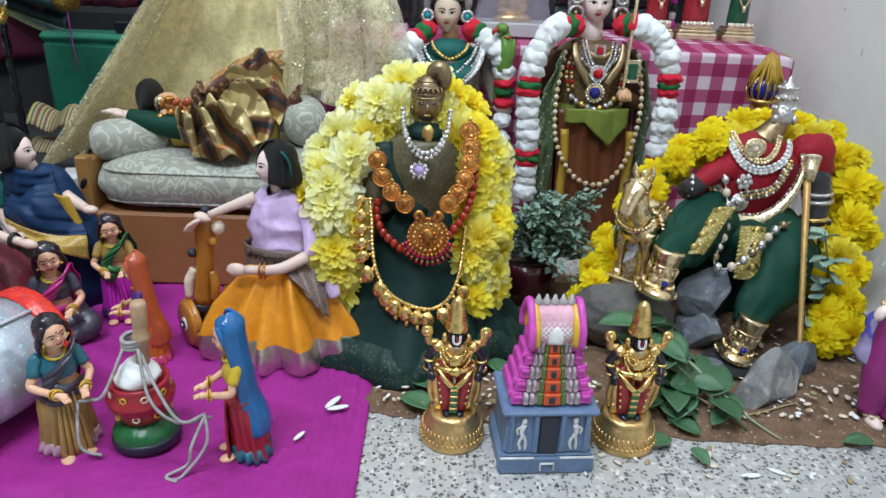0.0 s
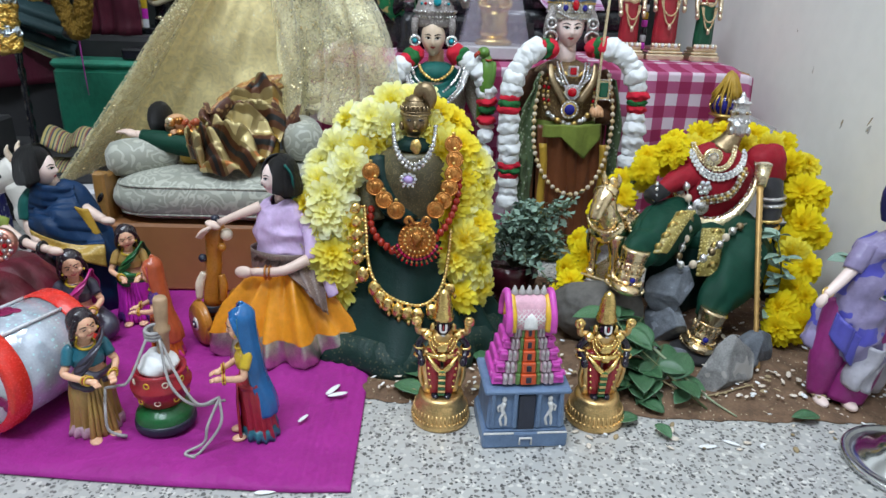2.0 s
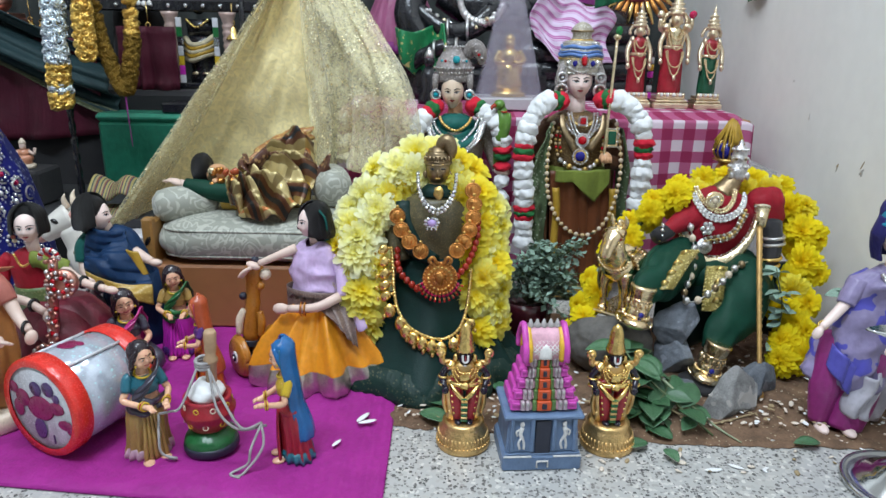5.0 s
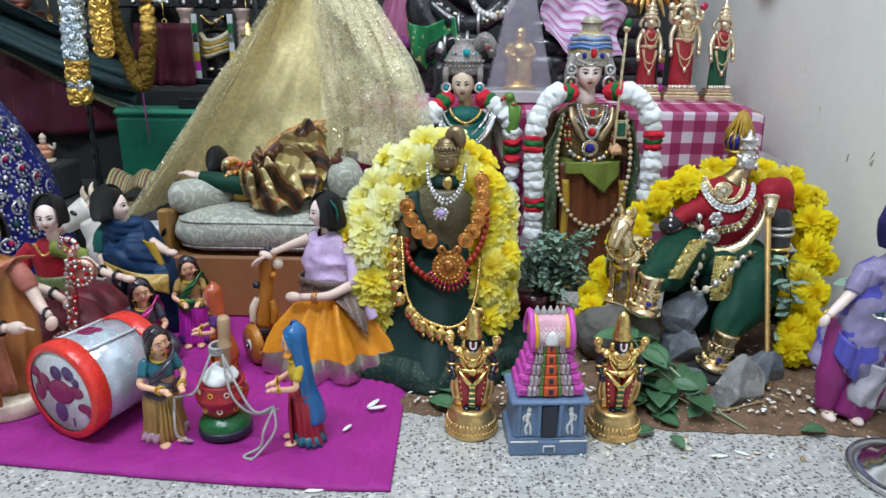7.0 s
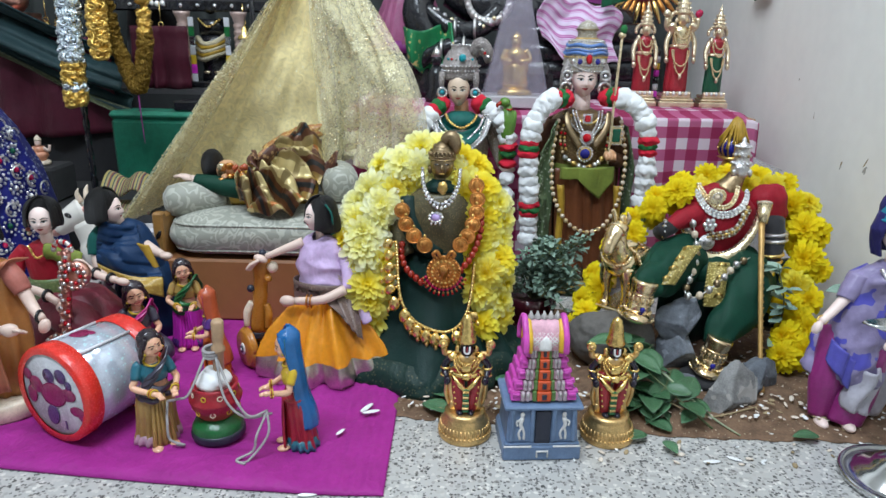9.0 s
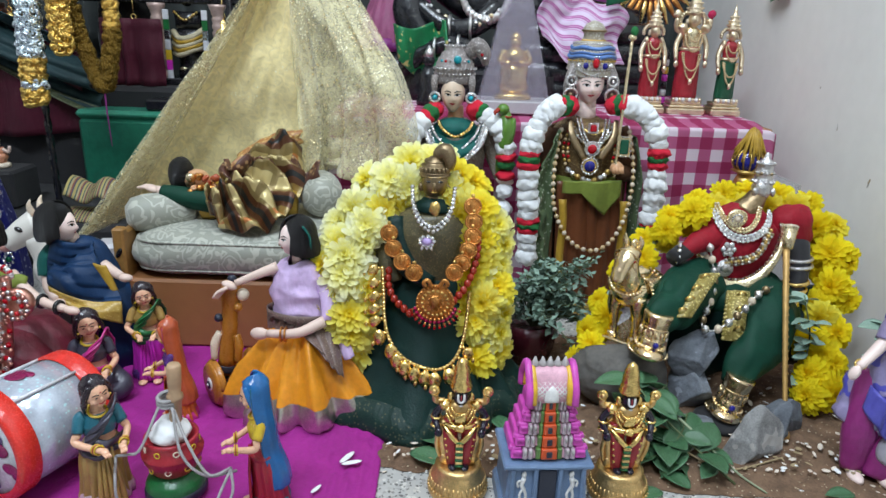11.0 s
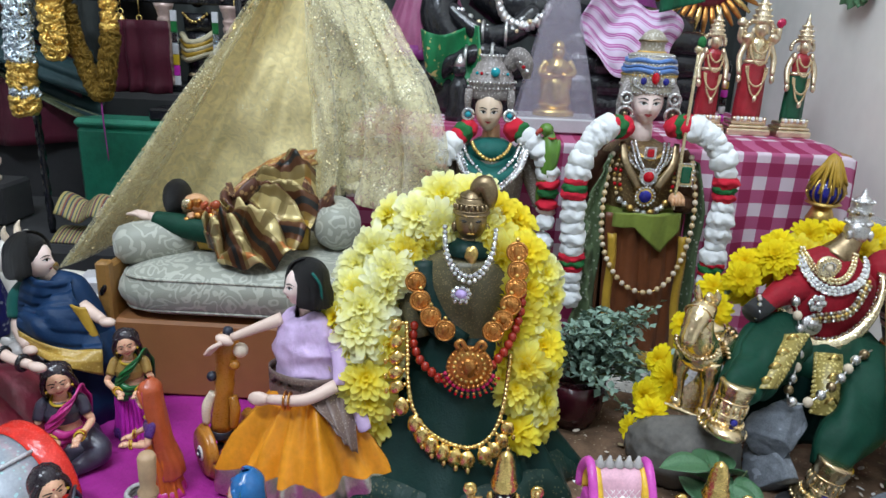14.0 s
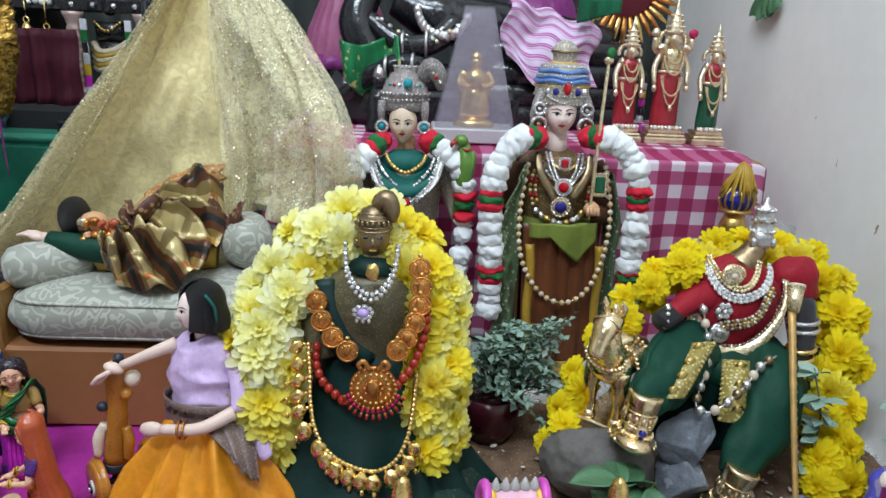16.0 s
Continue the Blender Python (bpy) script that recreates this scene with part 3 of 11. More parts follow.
    def sheet(self, fn, nu, nv, mat, thick=0.0015, scale=(1, 1)):
        """Cloth: fn(u, v) gives a place; it has two faces and an edge."""
        top = [Vector(fn(i / nu, j / nv)) for j in range(nv + 1) for i in range(nu + 1)]
        w = nu + 1
        nor = []
        for j in range(nv + 1):
            for i in range(nu + 1):
                du = top[j * w + min(i + 1, nu)] - top[j * w + max(i - 1, 0)]
                dv = top[min(j + 1, nv) * w + i] - top[max(j - 1, 0) * w + i]
                q = du.cross(dv)
                nor.append(q.normalized() if q.length > 1e-12 else Vector((0, 0, 1)))
        low = [p - q * thick for p, q in zip(top, nor)]
        o, fs = len(top), []
        for j in range(nv):
            for i in range(nu):
                a, b, c, d = j * w + i, j * w + i + 1, (j + 1) * w + i + 1, (j + 1) * w + i
                fs += [(a, b, c, d), (o + d, o + c, o + b, o + a)]
        rim = [i for i in range(w)] + [j * w + nu for j in range(1, nv + 1)] + [nv * w + i for i in range(nu - 1, -1, -1)] + [j * w for j in range(nv - 1, 0, -1)]
        for a, b in zip(rim, rim[1:] + rim[:1]):
            fs.append((b, a, o + a, o + b))
        uvs = [(i / nu * scale[0], j / nv * scale[1]) for j in range(nv + 1) for i in range(nu + 1)] * 2
        return self.add(top + low, fs, mat, uvs)

    def veil(self, rows, a0, a1, mat, pleats=9, amp=0.08, n=40, thick=0.006):
        """Cloth round part of a body: rows of (x, y, z, half width, half depth), angles in degrees from +x."""
        pts = curve([Vector(q[:3]) for q in rows], 30)
        rx = [float(np.interp(i / 30, np.linspace(0, 1, len(rows)), [q[3] for q in rows])) for i in range(31)]
        ry = [float(np.interp(i / 30, np.linspace(0, 1, len(rows)), [q[4] for q in rows])) for i in range(31)]
        def fn(u, v):
            i = int(round(v * 30))
            a = radians(a0 + (a1 - a0) * u)
            k = 1 + amp * v * math.sin(pleats * 6.283 * u + 2 * v)
            return pts[i] + Vector((rx[i] * k * math.cos(a), ry[i] * k * math.sin(a), 0))
        return self.sheet(fn, n, 30, mat, thick)

    def disc(self, c, r, h, mat, rot=(0, 0, 0), seg=20, bev=0.25, sx=1.0):
        e = min(r, h) * bev
        return self.lathe([(r - e, -h / 2), (r, -h / 2 + e), (r, h / 2 - e), (r - e, h / 2)], c, mat, seg, rot=rot, sx=sx)

    def beads(self, pts, r, mat, n=0, gap=2.0, seg=8, alt=None, sz=1.0):
        """Beads along a line, spaced by gap times the radius."""
        line = curve(pts, n or 60)
        d, run, last, k = gap * r, 0.0, line[0], 0
        for a, b in zip(line, line[1:]):
            run += (b - a).length
            if run >= d * (k + 0.5):
                q = alt[k % len(alt)] if alt else mat
                self.ell(a, (r, r, r * sz), q, seg=seg, rings=6)
                k += 1
        return self

    def make(self, name, parent=None, label="", category="", group="", kind="", smooth=True):
        me = bpy.data.meshes.new(name)
        me.from_pydata(self.v, [], self.f)
        for q in self.mats:
            me.materials.append(MATS[q])
        me.polygons.foreach_set("material_index", self.i)
        me.polygons.foreach_set("use_smooth", [smooth and n not in self.flat for n in range(len(self.f))])
        if self.uv:
            layer = me.uv_layers.new(name="weave")
            for loop in me.loops:
                layer.data[loop.index].uv = self.uv.get(loop.vertex_index, (0, 0))
        me.validate()
        me.update()
        ob = new(name, me)
        if parent:
            ob.parent = parent
        return tagged(ob, label, category, group, kind)


def thing(name, label, category, group="", at=None):
    ob = new(name)
    ob.empty_display_size = 0.02
    if at:
        ob.matrix_world = at
    return tagged(ob, label, category, group)


def share(name, mesh_ob, m, parent=None, label=""):
    """Another object on the same mesh."""
    ob = new(name, mesh_ob.data)
    ob.matrix_world = m
    if parent:
        ob.parent = parent
    return tagged(ob, label)


def face_point(x, z, tall):
    """Depth of a doll's face at x, z (in head radii), with brow, nose, lips and chin."""
    zz = max(-0.999, min(0.999, z / (tall * 0.95)))
    wide = 0.86 * (1 - 0.26 * max(0.0, -zz) ** 1.7)
    xx = x / wide
    y = -0.9 * math.sqrt(max(0.0, 1 - xx * xx - zz * zz))
    if y < -0.05:
        g = lambda cx, cz, wx, wz: math.exp(-(((x - cx) / wx) ** 2) - ((zz - cz) / wz) ** 2)
        y -= 0.17 * g(0, -0.20, 0.13, 0.15) + 0.07 * g(0, 0.0, 0.10, 0.20)
        y -= 0.05 * g(0, -0.50, 0.22, 0.09) + 0.10 * g(0, -0.84, 0.24, 0.16)
        for s in (-1, 1):
            y += 0.06 * g(s * 0.34, 0.06, 0.19, 0.13)
            y -= 0.04 * g(s * 0.44, -0.30, 0.24, 0.22)
    return y


def head(c, cl, r, skin, hair, face=(0, 0, 0), bun=True, marks=True, tall=1.22):
    """A doll's head that looks along its own -y, turned by face (degrees)."""
    keep = cl.M
    cl.M = keep @ pose(*c, *face)
    seg, rings, vs, fs = 44, 34, [], []
    for a in range(rings + 1):
        th = math.pi * a / rings
        for b in range(seg):
            ph = 2 * math.pi * b / seg
            q = Vector((math.sin(th) * math.cos(ph), math.sin(th) * math.sin(ph), math.cos(th)))
            x = 0.86 * (1 - 0.26 * max(0.0, -q.z) ** 1.7) * q.x
            z = tall * 0.95 * q.z
            y = face_point(x, z, tall) if q.y < -0.02 else 0.9 * q.y
            vs.append((x * r, y * r, z * r))
    for a in range(rings):
        for b in range(seg):
            d = (b + 1) % seg
            fs.append((a * seg + b, (a + 1) * seg + b, (a + 1) * seg + d, a * seg + d))
    cl.add(vs, fs, skin)
    if hair:
        cl.ell((0, r * 0.16, r * 0.34), (r * 0.98, r * 0.92, r * 0.95 * tall / 1.22), hair, seg=22, rings=16)
        if bun:
            cl.ell((0, r * 1.0, -r * 0.35), (r * 0.8, r * 0.6, r * 0.9), hair, lump=0.1)
    if marks:
        at = lambda x, z, out=0.012: Vector((x * r, (face_point(x, z, tall) - out) * r, z * r))

        def patch(cx, cz, wx, wz, mat, out, lean=0.0):
            """A painted spot that lies on the face."""
            pts, faces = [at(cx, cz, out)], []
            for k in range(16):
                a = 6.283 * k / 16
                pts.append(at(cx + wx * math.cos(a), cz + wz * math.sin(a) * (1 - 0.35 * abs(math.cos(a))) + lean * wx * math.cos(a), out))
                faces.append((0, 1 + (k + 1) % 16, 1 + k))
            cl.add(pts, faces, mat)
        for s in (-1, 1):
            patch(s * 0.34, 0.06, 0.19, 0.085, "eye_white", 0.012, s * 0.12)
            patch(s * 0.33, 0.065, 0.085, 0.085, "eye_dark", 0.022)
            cl.tube([at(s * 0.13, 0.05, 0.02), at(s * 0.30, 0.145, 0.02), at(s * 0.58, 0.10, 0.02)], [r * 0.018, r * 0.034, r * 0.018], "eye_dark", seg=6, n=8)
            cl.tube([at(s * 0.12, 0.26, 0.01), at(s * 0.36, 0.34, 0.01), at(s * 0.62, 0.25, 0.01)], [r * 0.030, r * 0.032, r * 0.012], "eye_dark", seg=6, n=8)
            patch(s * 0.09, -0.53, 0.13, 0.055, "lip_red", 0.012, -s * 0.1)
        patch(0, -0.60, 0.12, 0.05, "lip_red", 0.012)
    cl.M = keep
    return cl

def bob(cl, c, r, turn, drop, mat="hair", spread=128, flare=0.0):
    """Straight cut hair round a head that looks along -y turned by turn; drop is its length below the crown's rim."""
    keep = cl.M
    cl.M = keep @ pose(*c, 0, 0, turn)

    def fn(u, v):
        a = radians(90 - spread + 2 * spread * u)
        side = abs(2 * u - 1)
        if v < 0.5:
            t = math.pi * v
            q, z = math.sin(t), math.cos(t)
        else:
            q, z = 1 + (flare + 0.10 * math.sin(2 * math.pi * (v - 0.5))) * 2 * (v - 0.5), -(v - 0.5) * 2 * drop / r * (1 - 0.28 * side ** 3)
        k = 1 + 0.030 * noise.noise((u * 34, v * 1.6, 2.0)) + 0.03 * noise.noise((u * 7, v * 3, 5.0))
        lift = 0.16 * max(0.0, side - 0.8) * 5 * min(1, v * 2)
        return (r * q * k * math.cos(a), r * (0.10 + q * k * math.sin(a) - lift), r * (0.12 + 1.02 * z))
    cl.sheet(fn, 150, 36, mat, r * 0.10)
    cl.ell((0, r * 0.16, r * 0.20), (r * 0.93, r * 0.90, r * 0.90), mat, seg=26, rings=18)
    cl.ell((0, r * 0.36, -r * 0.1 - drop * 0.4), (r * 0.80, r * 0.60, r * 0.3 + drop * 0.55), mat, seg=22, rings=14)
    cl.M = keep


# ---- the room ----
WALL_X, BACK_Y = 0.672, 1.95


def slab(name, lo, hi, mat, label, category):
    c = Clay()
    c.box([(a + b) / 2 for a, b in zip(lo, hi)], [b - a for a, b in zip(lo, hi)], mat, bev=0.001)
    return c.make(name, label=label, category=category, kind="structure")


slab("floor", (-2.4, -2.6, -0.06), (WALL_X, BACK_Y, 0.0), "terrazzo", "grey terrazzo floor with dark stone chips", "floor")
slab("wall_east", (WALL_X, -2.6, -0.06), (WALL_X + 0.12, BACK_Y + 0.12, 2.6), "wall_paint", "cream painted wall with faint scuffs", "wall")
slab("wall_north", (-2.4, BACK_Y, -0.06), (WALL_X, BACK_Y + 0.12, 2.6), "room_paint", "plain painted wall behind the display", "wall")
slab("wall_west", (-2.52, -2.6, -0.06), (-2.4, BACK_Y + 0.12, 2.6), "room_paint", "plain painted wall", "wall")
slab("wall_south", (-2.52, -2.72, -0.06), (WALL_X + 0.12, -2.6, 2.6), "room_paint", "plain painted wall", "wall")
slab("ceiling", (-2.52, -2.72, 2.6), (WALL_X + 0.12, BACK_Y + 0.12, 2.7), "room_paint", "plain white ceiling", "ceiling")


# dark curtain in folds that hangs on the back wall
def drape(x0, x1, y, z0, z1, mat, folds, amp, seed, sag=0.0):
    def fn(u, v):
        x = x0 + (x1 - x0) * u
        return (x, y - amp * (0.5 + 0.5 * math.sin(folds * 6.283 * u + 1.3 * math.sin(9 * u + seed))) * (0.5 + 0.5 * (1 - v)) - 0.01 * noise.noise((x * 6, v * 3, seed)), z0 + (z1 - z0) * v - sag * math.sin(math.pi * u) * (1 - v))
    return fn


c = Clay()
c.sheet(drape(-2.3, WALL_X - 0.005, BACK_Y - 0.012, 0.0, 1.5, "dark_curtain", 26, 0.05, 2.0), 260, 8, "dark_curtain", 0.002)
c.make("curtain", label="dark green-black curtain in loose folds on the wall", category="curtain")

# stepped stand under black cloth
c = Clay()
c.box((-0.95, 1.43, 0.05), (1.5, 0.36, 0.10), "black_cloth", bev=0.012)
c.box((-0.95, 1.76, 0.172), (1.5, 0.30, 0.344), "black_cloth", bev=0.012)
c.make("display_steps", label="low display steps covered with black cloth", category="shelf")

c = Clay()
c.sheet(drape(-1.5, -0.872, 1.595, 0.235, 0.47, "maroon_cloth", 4, 0.03, 1.0, 0.02), 70, 14, "maroon_cloth", 0.002)
c.make("maroon_drape", label="maroon cloth hung in folds over the dark steps", category="cloth")
c = Clay()
c.sheet(drape(-0.835, -0.690, 1.640, 0.345, 0.50, "maroon_cloth", 3, 0.02, 3.0), 30, 8, "maroon_cloth", 0.002)
c.make("maroon_backcloth", label="small maroon cloth behind the shrine pillars", category="cloth")


def swag(u, v):
    x = -1.38 + 0.55 * u
    return (x, 1.52 + 0.05 * u - 0.03 * math.sin(10 * v + 3 * u) - 0.012 * math.sin(26 * v + 5 * u), 0.60 - 0.15 * v - 0.16 * u * u + 0.02 * math.sin(6 * u))


c = Clay()
c.sheet(swag, 60, 30, "teal_cloth", 0.003)
swag_ob = c.make("teal_swag", label="dark teal cloth swag with a dull green border", category="cloth")
c = Clay()
c.sheet(lambda u, v: Vector(swag(u, 0.92 + 0.10 * v)) + Vector((0, -0.006, -0.002)), 60, 6, "olive_border", 0.002)
c.make("border", swag_ob, "dull green woven border")

# table with a checked cloth that falls to the floor in soft folds
TOP = 0.345
TX0, TX1, TY0, TY1 = -0.22, 0.616, 1.215, 1.80
c = Clay()
c.box(((TX0 + TX1) / 2, (TY0 + TY1) / 2, TOP - 0.018), (TX1 - TX0 - 0.01, TY1 - TY0 - 0.01, 0.026), "cot_wood", bev=0.003)
tbl = thing("display_table", "low wooden display table under a checked cloth", "table")
c.make("tabletop", tbl)
for x in (TX0 + 0.05, TX1 - 0.05):
    for y in (TY0 + 0.05, TY1 - 0.05):
        c = Clay()
        c.box((x, y, (TOP - 0.03) / 2), (0.04, 0.04, TOP - 0.032), "cot_wood", bev=0.003)
        c.make("leg", tbl)


def cover(u, v):
    """Unrolled cloth: over the top, round the front edge, then down; the right end hangs too."""
    w, d, drop, side = TX1 - TX0, 0.50, 0.335, 0.26
    a, b = u * (w + side), v * (d + drop)
    x, down = TX0 + a, 0.0
    if a > w:
        x, down = TX1 + 0.004, a - w
        x += 0.008 * math.sin(9 * b) * min(1, down * 12)
    y, z = TY1 - 0.03 - b, TOP + 0.0015
    if b > d:
        f = b - d
        y = TY0 - 0.006 - (0.009 * math.sin(x * 34) + 0.006 * math.sin(x * 61 + 2)) * min(1, f * 7)
        z = TOP + 0.0015 - f
        if down:
            x -= 0.01
            y += min(down, 0.02) * 0.8
    else:
        z += 0.002 * noise.noise((x * 14, y * 14, 2))
    round_x, round_y = max(0.0, 0.016 - abs(a - w)) * 0.5, max(0.0, 0.016 - abs(b - d)) * 0.5
    z -= round_x + round_y
    if down:
        z = max(min(z, TOP) - down, 0.004)
    return (x, y, max(z, 0.004))


c = Clay()
c.sheet(cover, 120, 100, "gingham", 0.0012, (1.112, 0.835))
c.make("checked_tablecloth", label="red and white checked tablecloth hanging over a low table", category="tablecloth")

# wall marks and the sprig hung on the wall
c = Clay()
rs = random.Random(5)
for y, z, w, h, lean in ((1.00, 0.290, 0.003, 0.009, 20), (0.93, 0.300, 0.0035, 0.016, 30), (1.12, 0.36, 0.0012, 0.010, 5), (0.86, 0.20, 0.002, 0.003, 0), (1.20, 0.42, 0.0015, 0.004, 60), (0.78, 0.33, 0.0015, 0.006, 10)):
    for n in range(4):
        c.ell((WALL_X, y + rs.uniform(-0.4, 0.4) * w, z + rs.uniform(-0.5, 0.5) * h), (0.0004, w * rs.uniform(0.3, 0.8), h * rs.uniform(0.25, 0.6)), "scuff_grey" if n % 2 else "straw", seg=8, rings=6, rot=(lean + rs.uniform(-15, 15), 0, 0))
c.make("wall_scuff", label="small brown scuffs and scratches on paint", category="scuff", kind="structure")

# ---- cloths and ground in front ----
def mat_fn(u, v):
    x = -0.655 + 0.590 * u
    y = 0.466 + 0.06 * max(0.0, -0.12 - x) + 0.50 * v
    y += 0.006 * math.sin(x * 7) * (1 - v)
    ridge = 0.0026 * max(0.0, noise.noise((x * 3.0 + y * 9, y * 26 - x * 5, 5))) + 0.0012 * math.sin(x * 420 + 3 * noise.noise((x * 5, y * 5, 1))) * max(0.0, min(1.0, (x + 0.19) * 12))
    crease = max(0.0, math.sin(34 * (x * 0.35 + y) + 5 * noise.noise((x * 4, y * 4, 8.0)))) ** 6
    z = 0.007 + ridge + 0.0032 * crease * max(0.0, 0.5 + noise.noise((x * 3, y * 3, 2.0))) + 0.004 * noise.noise((x * 7, y * 9, 4)) + 0.0016 * noise.noise((x * 30, y * 20, 7))
    edge = min(1.0, (1 - u) * 40, u * 40, v * 40)
    return (x, y, max(z * edge + 0.0035 * (1 - edge), 0.003))


c = Clay()
c.sheet(mat_fn, 200, 90, "magenta_cloth", 0.003)
c.make("magenta_cloth", label="bright magenta cloth spread on the terrazzo floor", category="cloth")


def soil_fn(u, v):
    x, y = -0.075 + 0.73 * u, 0.628 - 0.032 * min(1, u * 1.7) + 0.40 * v
    y += (0.008 * noise.noise((x * 22, 3, 1)) + 0.004 * noise.noise((x * 70, 5, 1))) * (1 - v)
    z = 0.005 + 0.006 * noise.noise((x * 18, y * 18, 8)) + 0.003 * noise.noise((x * 70, y * 70, 8))
    return (x, y, max(0.0015, z * min(1, v * 12 + 0.2)))


c = Clay()
c.sheet(soil_fn, 150, 90, "soil", 0.001)
c.make("soil_bed", label="thin bed of brown soil spread on the floor", category="soil", kind="stuff")

c = Clay()
rnd = random.Random(11)
for _ in range(640):
    x, y = rnd.uniform(-0.06, 0.60), rnd.choice((rnd.uniform(0.62, 0.70), rnd.uniform(0.62, 0.9), rnd.uniform(0.54, 0.63)))
    if y < 0.62 and rnd.random() < 0.75:
        continue
    s = rnd.uniform(0.002, 0.0062)
    c.ell((x, y, (0.012 if y > 0.63 else 0.002)), (s, s * 0.6, 0.0008), rnd.choice(("flake", "flake", "butter", "straw")), rot=(rnd.uniform(-25, 25), rnd.uniform(-25, 25), rnd.uniform(0, 180)), seg=6, rings=4)
c.make("flake_litter", label="pale rice flakes and husks scattered over soil", category="flakes", kind="stuff")

# fallen petals on cloth and floor
for k, (x, y, a, s) in enumerate(((-0.105, 0.632, 60, 0.014), (-0.098, 0.622, 20, 0.013), (-0.131, 0.572, 60, 0.009), (-0.188, 0.549, 70, 0.012), (-0.150, 0.462, 10, 0.012), (-0.32, 0.640, 30, 0.01), (0.33, 0.545, 5, 0.012), (0.36, 0.552, 150, 0.010), (-0.02, 0.655, 40, 0.010), (-0.26, 0.585, 130, 0.008))):
    c = Clay()
    z = 0.0125 if x < -0.07 and y > 0.47 else 0.002
    c.ell((x, y, z), (s, s * 0.3, 0.0012), "butter", rot=(0, 0, a), seg=10, rings=6)
    c.make("fallen_petal", label="pale fallen petal lying flat", category="petal", group="fallen petals")


# ---- stones, leaves, plant ----
def stone(name, c0, r, rot, label, mat="stone", seed=1, cuts=10):
    """A rough rock: a ball cut flat by planes."""
    bm = bmesh.new()
    bmesh.ops.create_icosphere(bm, subdivisions=5, radius=1.0)
    rs = random.Random(seed)
    planes = [(Vector((rs.gauss(0, 1), rs.gauss(0, 1), rs.gauss(0, 1))).normalized(), rs.uniform(0.42, 0.70)) for _ in range(cuts)]
    for v in bm.verts:
        for n, d in planes:
            k = v.co.dot(n)
            if k > d:
                v.co -= n * (k - d)
        v.co *= 1 + 0.05 * noise.noise(v.co * 3 + Vector((seed, 0, 0))) + 0.035 * noise.noise(v.co * 9 + Vector((seed, 3, 0))) + 0.010 * noise.noise(v.co * 27 + Vector((seed, 5, 0)))
        v.co = Vector((v.co.x * r[0], v.co.y * r[1], v.co.z * r[2]))
    me = bpy.data.meshes.new(name)
    bm.to_mesh(me)
    bm.free()
    for p in me.polygons:
        p.use_smooth = True
    me.materials.append(MATS[mat])
    ob = new(name, me)
    ob.matrix_world = pose(*c0, *rot)
    return tagged(ob, label, "stone", "stones")


stone("boulder", (0.262, 0.815, 0.042), (0.076, 0.054, 0.052), (0, 10, 20), "large smooth brown-grey river stone on soil", "river_stone", 3, 3)
stone("rock", (0.362, 0.800, 0.082), (0.043, 0.036, 0.042), (0, 8, 10), "rough blue-grey granite stone under the seated doll", seed=7)
stone("rock", (0.362, 0.800, 0.026), (0.070, 0.052, 0.048), (0, 30, 50), "dark grey granite stone lying on soil", seed=12)
stone("rock", (0.394, 0.680, 0.026), (0.052, 0.034, 0.060), (0, 24, 24), "light brown-grey granite slab leaning on soil", "stone_pale", seed=44, cuts=18)
stone("rock", (0.432, 0.712, 0.020), (0.036, 0.030, 0.044), (0, 30, 10), "dark granite slab behind the light stone", seed=52, cuts=14)
stone("rock", (0.350, 0.735, 0.010), (0.030, 0.03, 0.020), (0, 12, 70), "small grey granite stone beside the boot", seed=31)
stone("rock", (0.470, 0.74, 0.020), (0.030, 0.03, 0.028), (0, 12, 110), "small dark granite stone by the staff", seed=35)


def leaf_mesh(mat="leaf"):
    c = Clay()
    def fn(u, v):
        w = math.sin(math.pi * min(1, v * 0.97 + 0.03)) ** 0.8 * (1 - 0.25 * v)
        x = (u - 0.5) * 0.7 * w
        return (x, v, 0.10 * abs(u - 0.5) * w * 2 - 0.18 * v * v)
    c.sheet(fn, 6, 8, mat, 0.006)
    return c


proto_leaf = leaf_mesh().make("leaf")
proto_herb = leaf_mesh("herb").make("herb_leaf")


def sprig(name, stem_pts, leaves, size, label, mat_ob, seed, group="", thick=0.0016):
    """A stem with leaves that stand off it."""
    t = thing(name, label, "leaves", group)
    c = Clay()
    c.tube(stem_pts, [thick, thick * 0.6], "stem", 6, 12)
    c.make("stem", t)
    rs = random.Random(seed)
    line = curve(stem_pts, 40)
    for k in range(leaves):
        p = line[int(rs.uniform(0.15, 1.0) * 40)]
        s = size * rs.uniform(0.7, 1.25)
        share("leaf", mat_ob, pose(*p, rs.uniform(-20, 35), rs.uniform(-30, 30), rs.uniform(0, 360)) @ Matrix.Scale(s, 4), t)
    return t


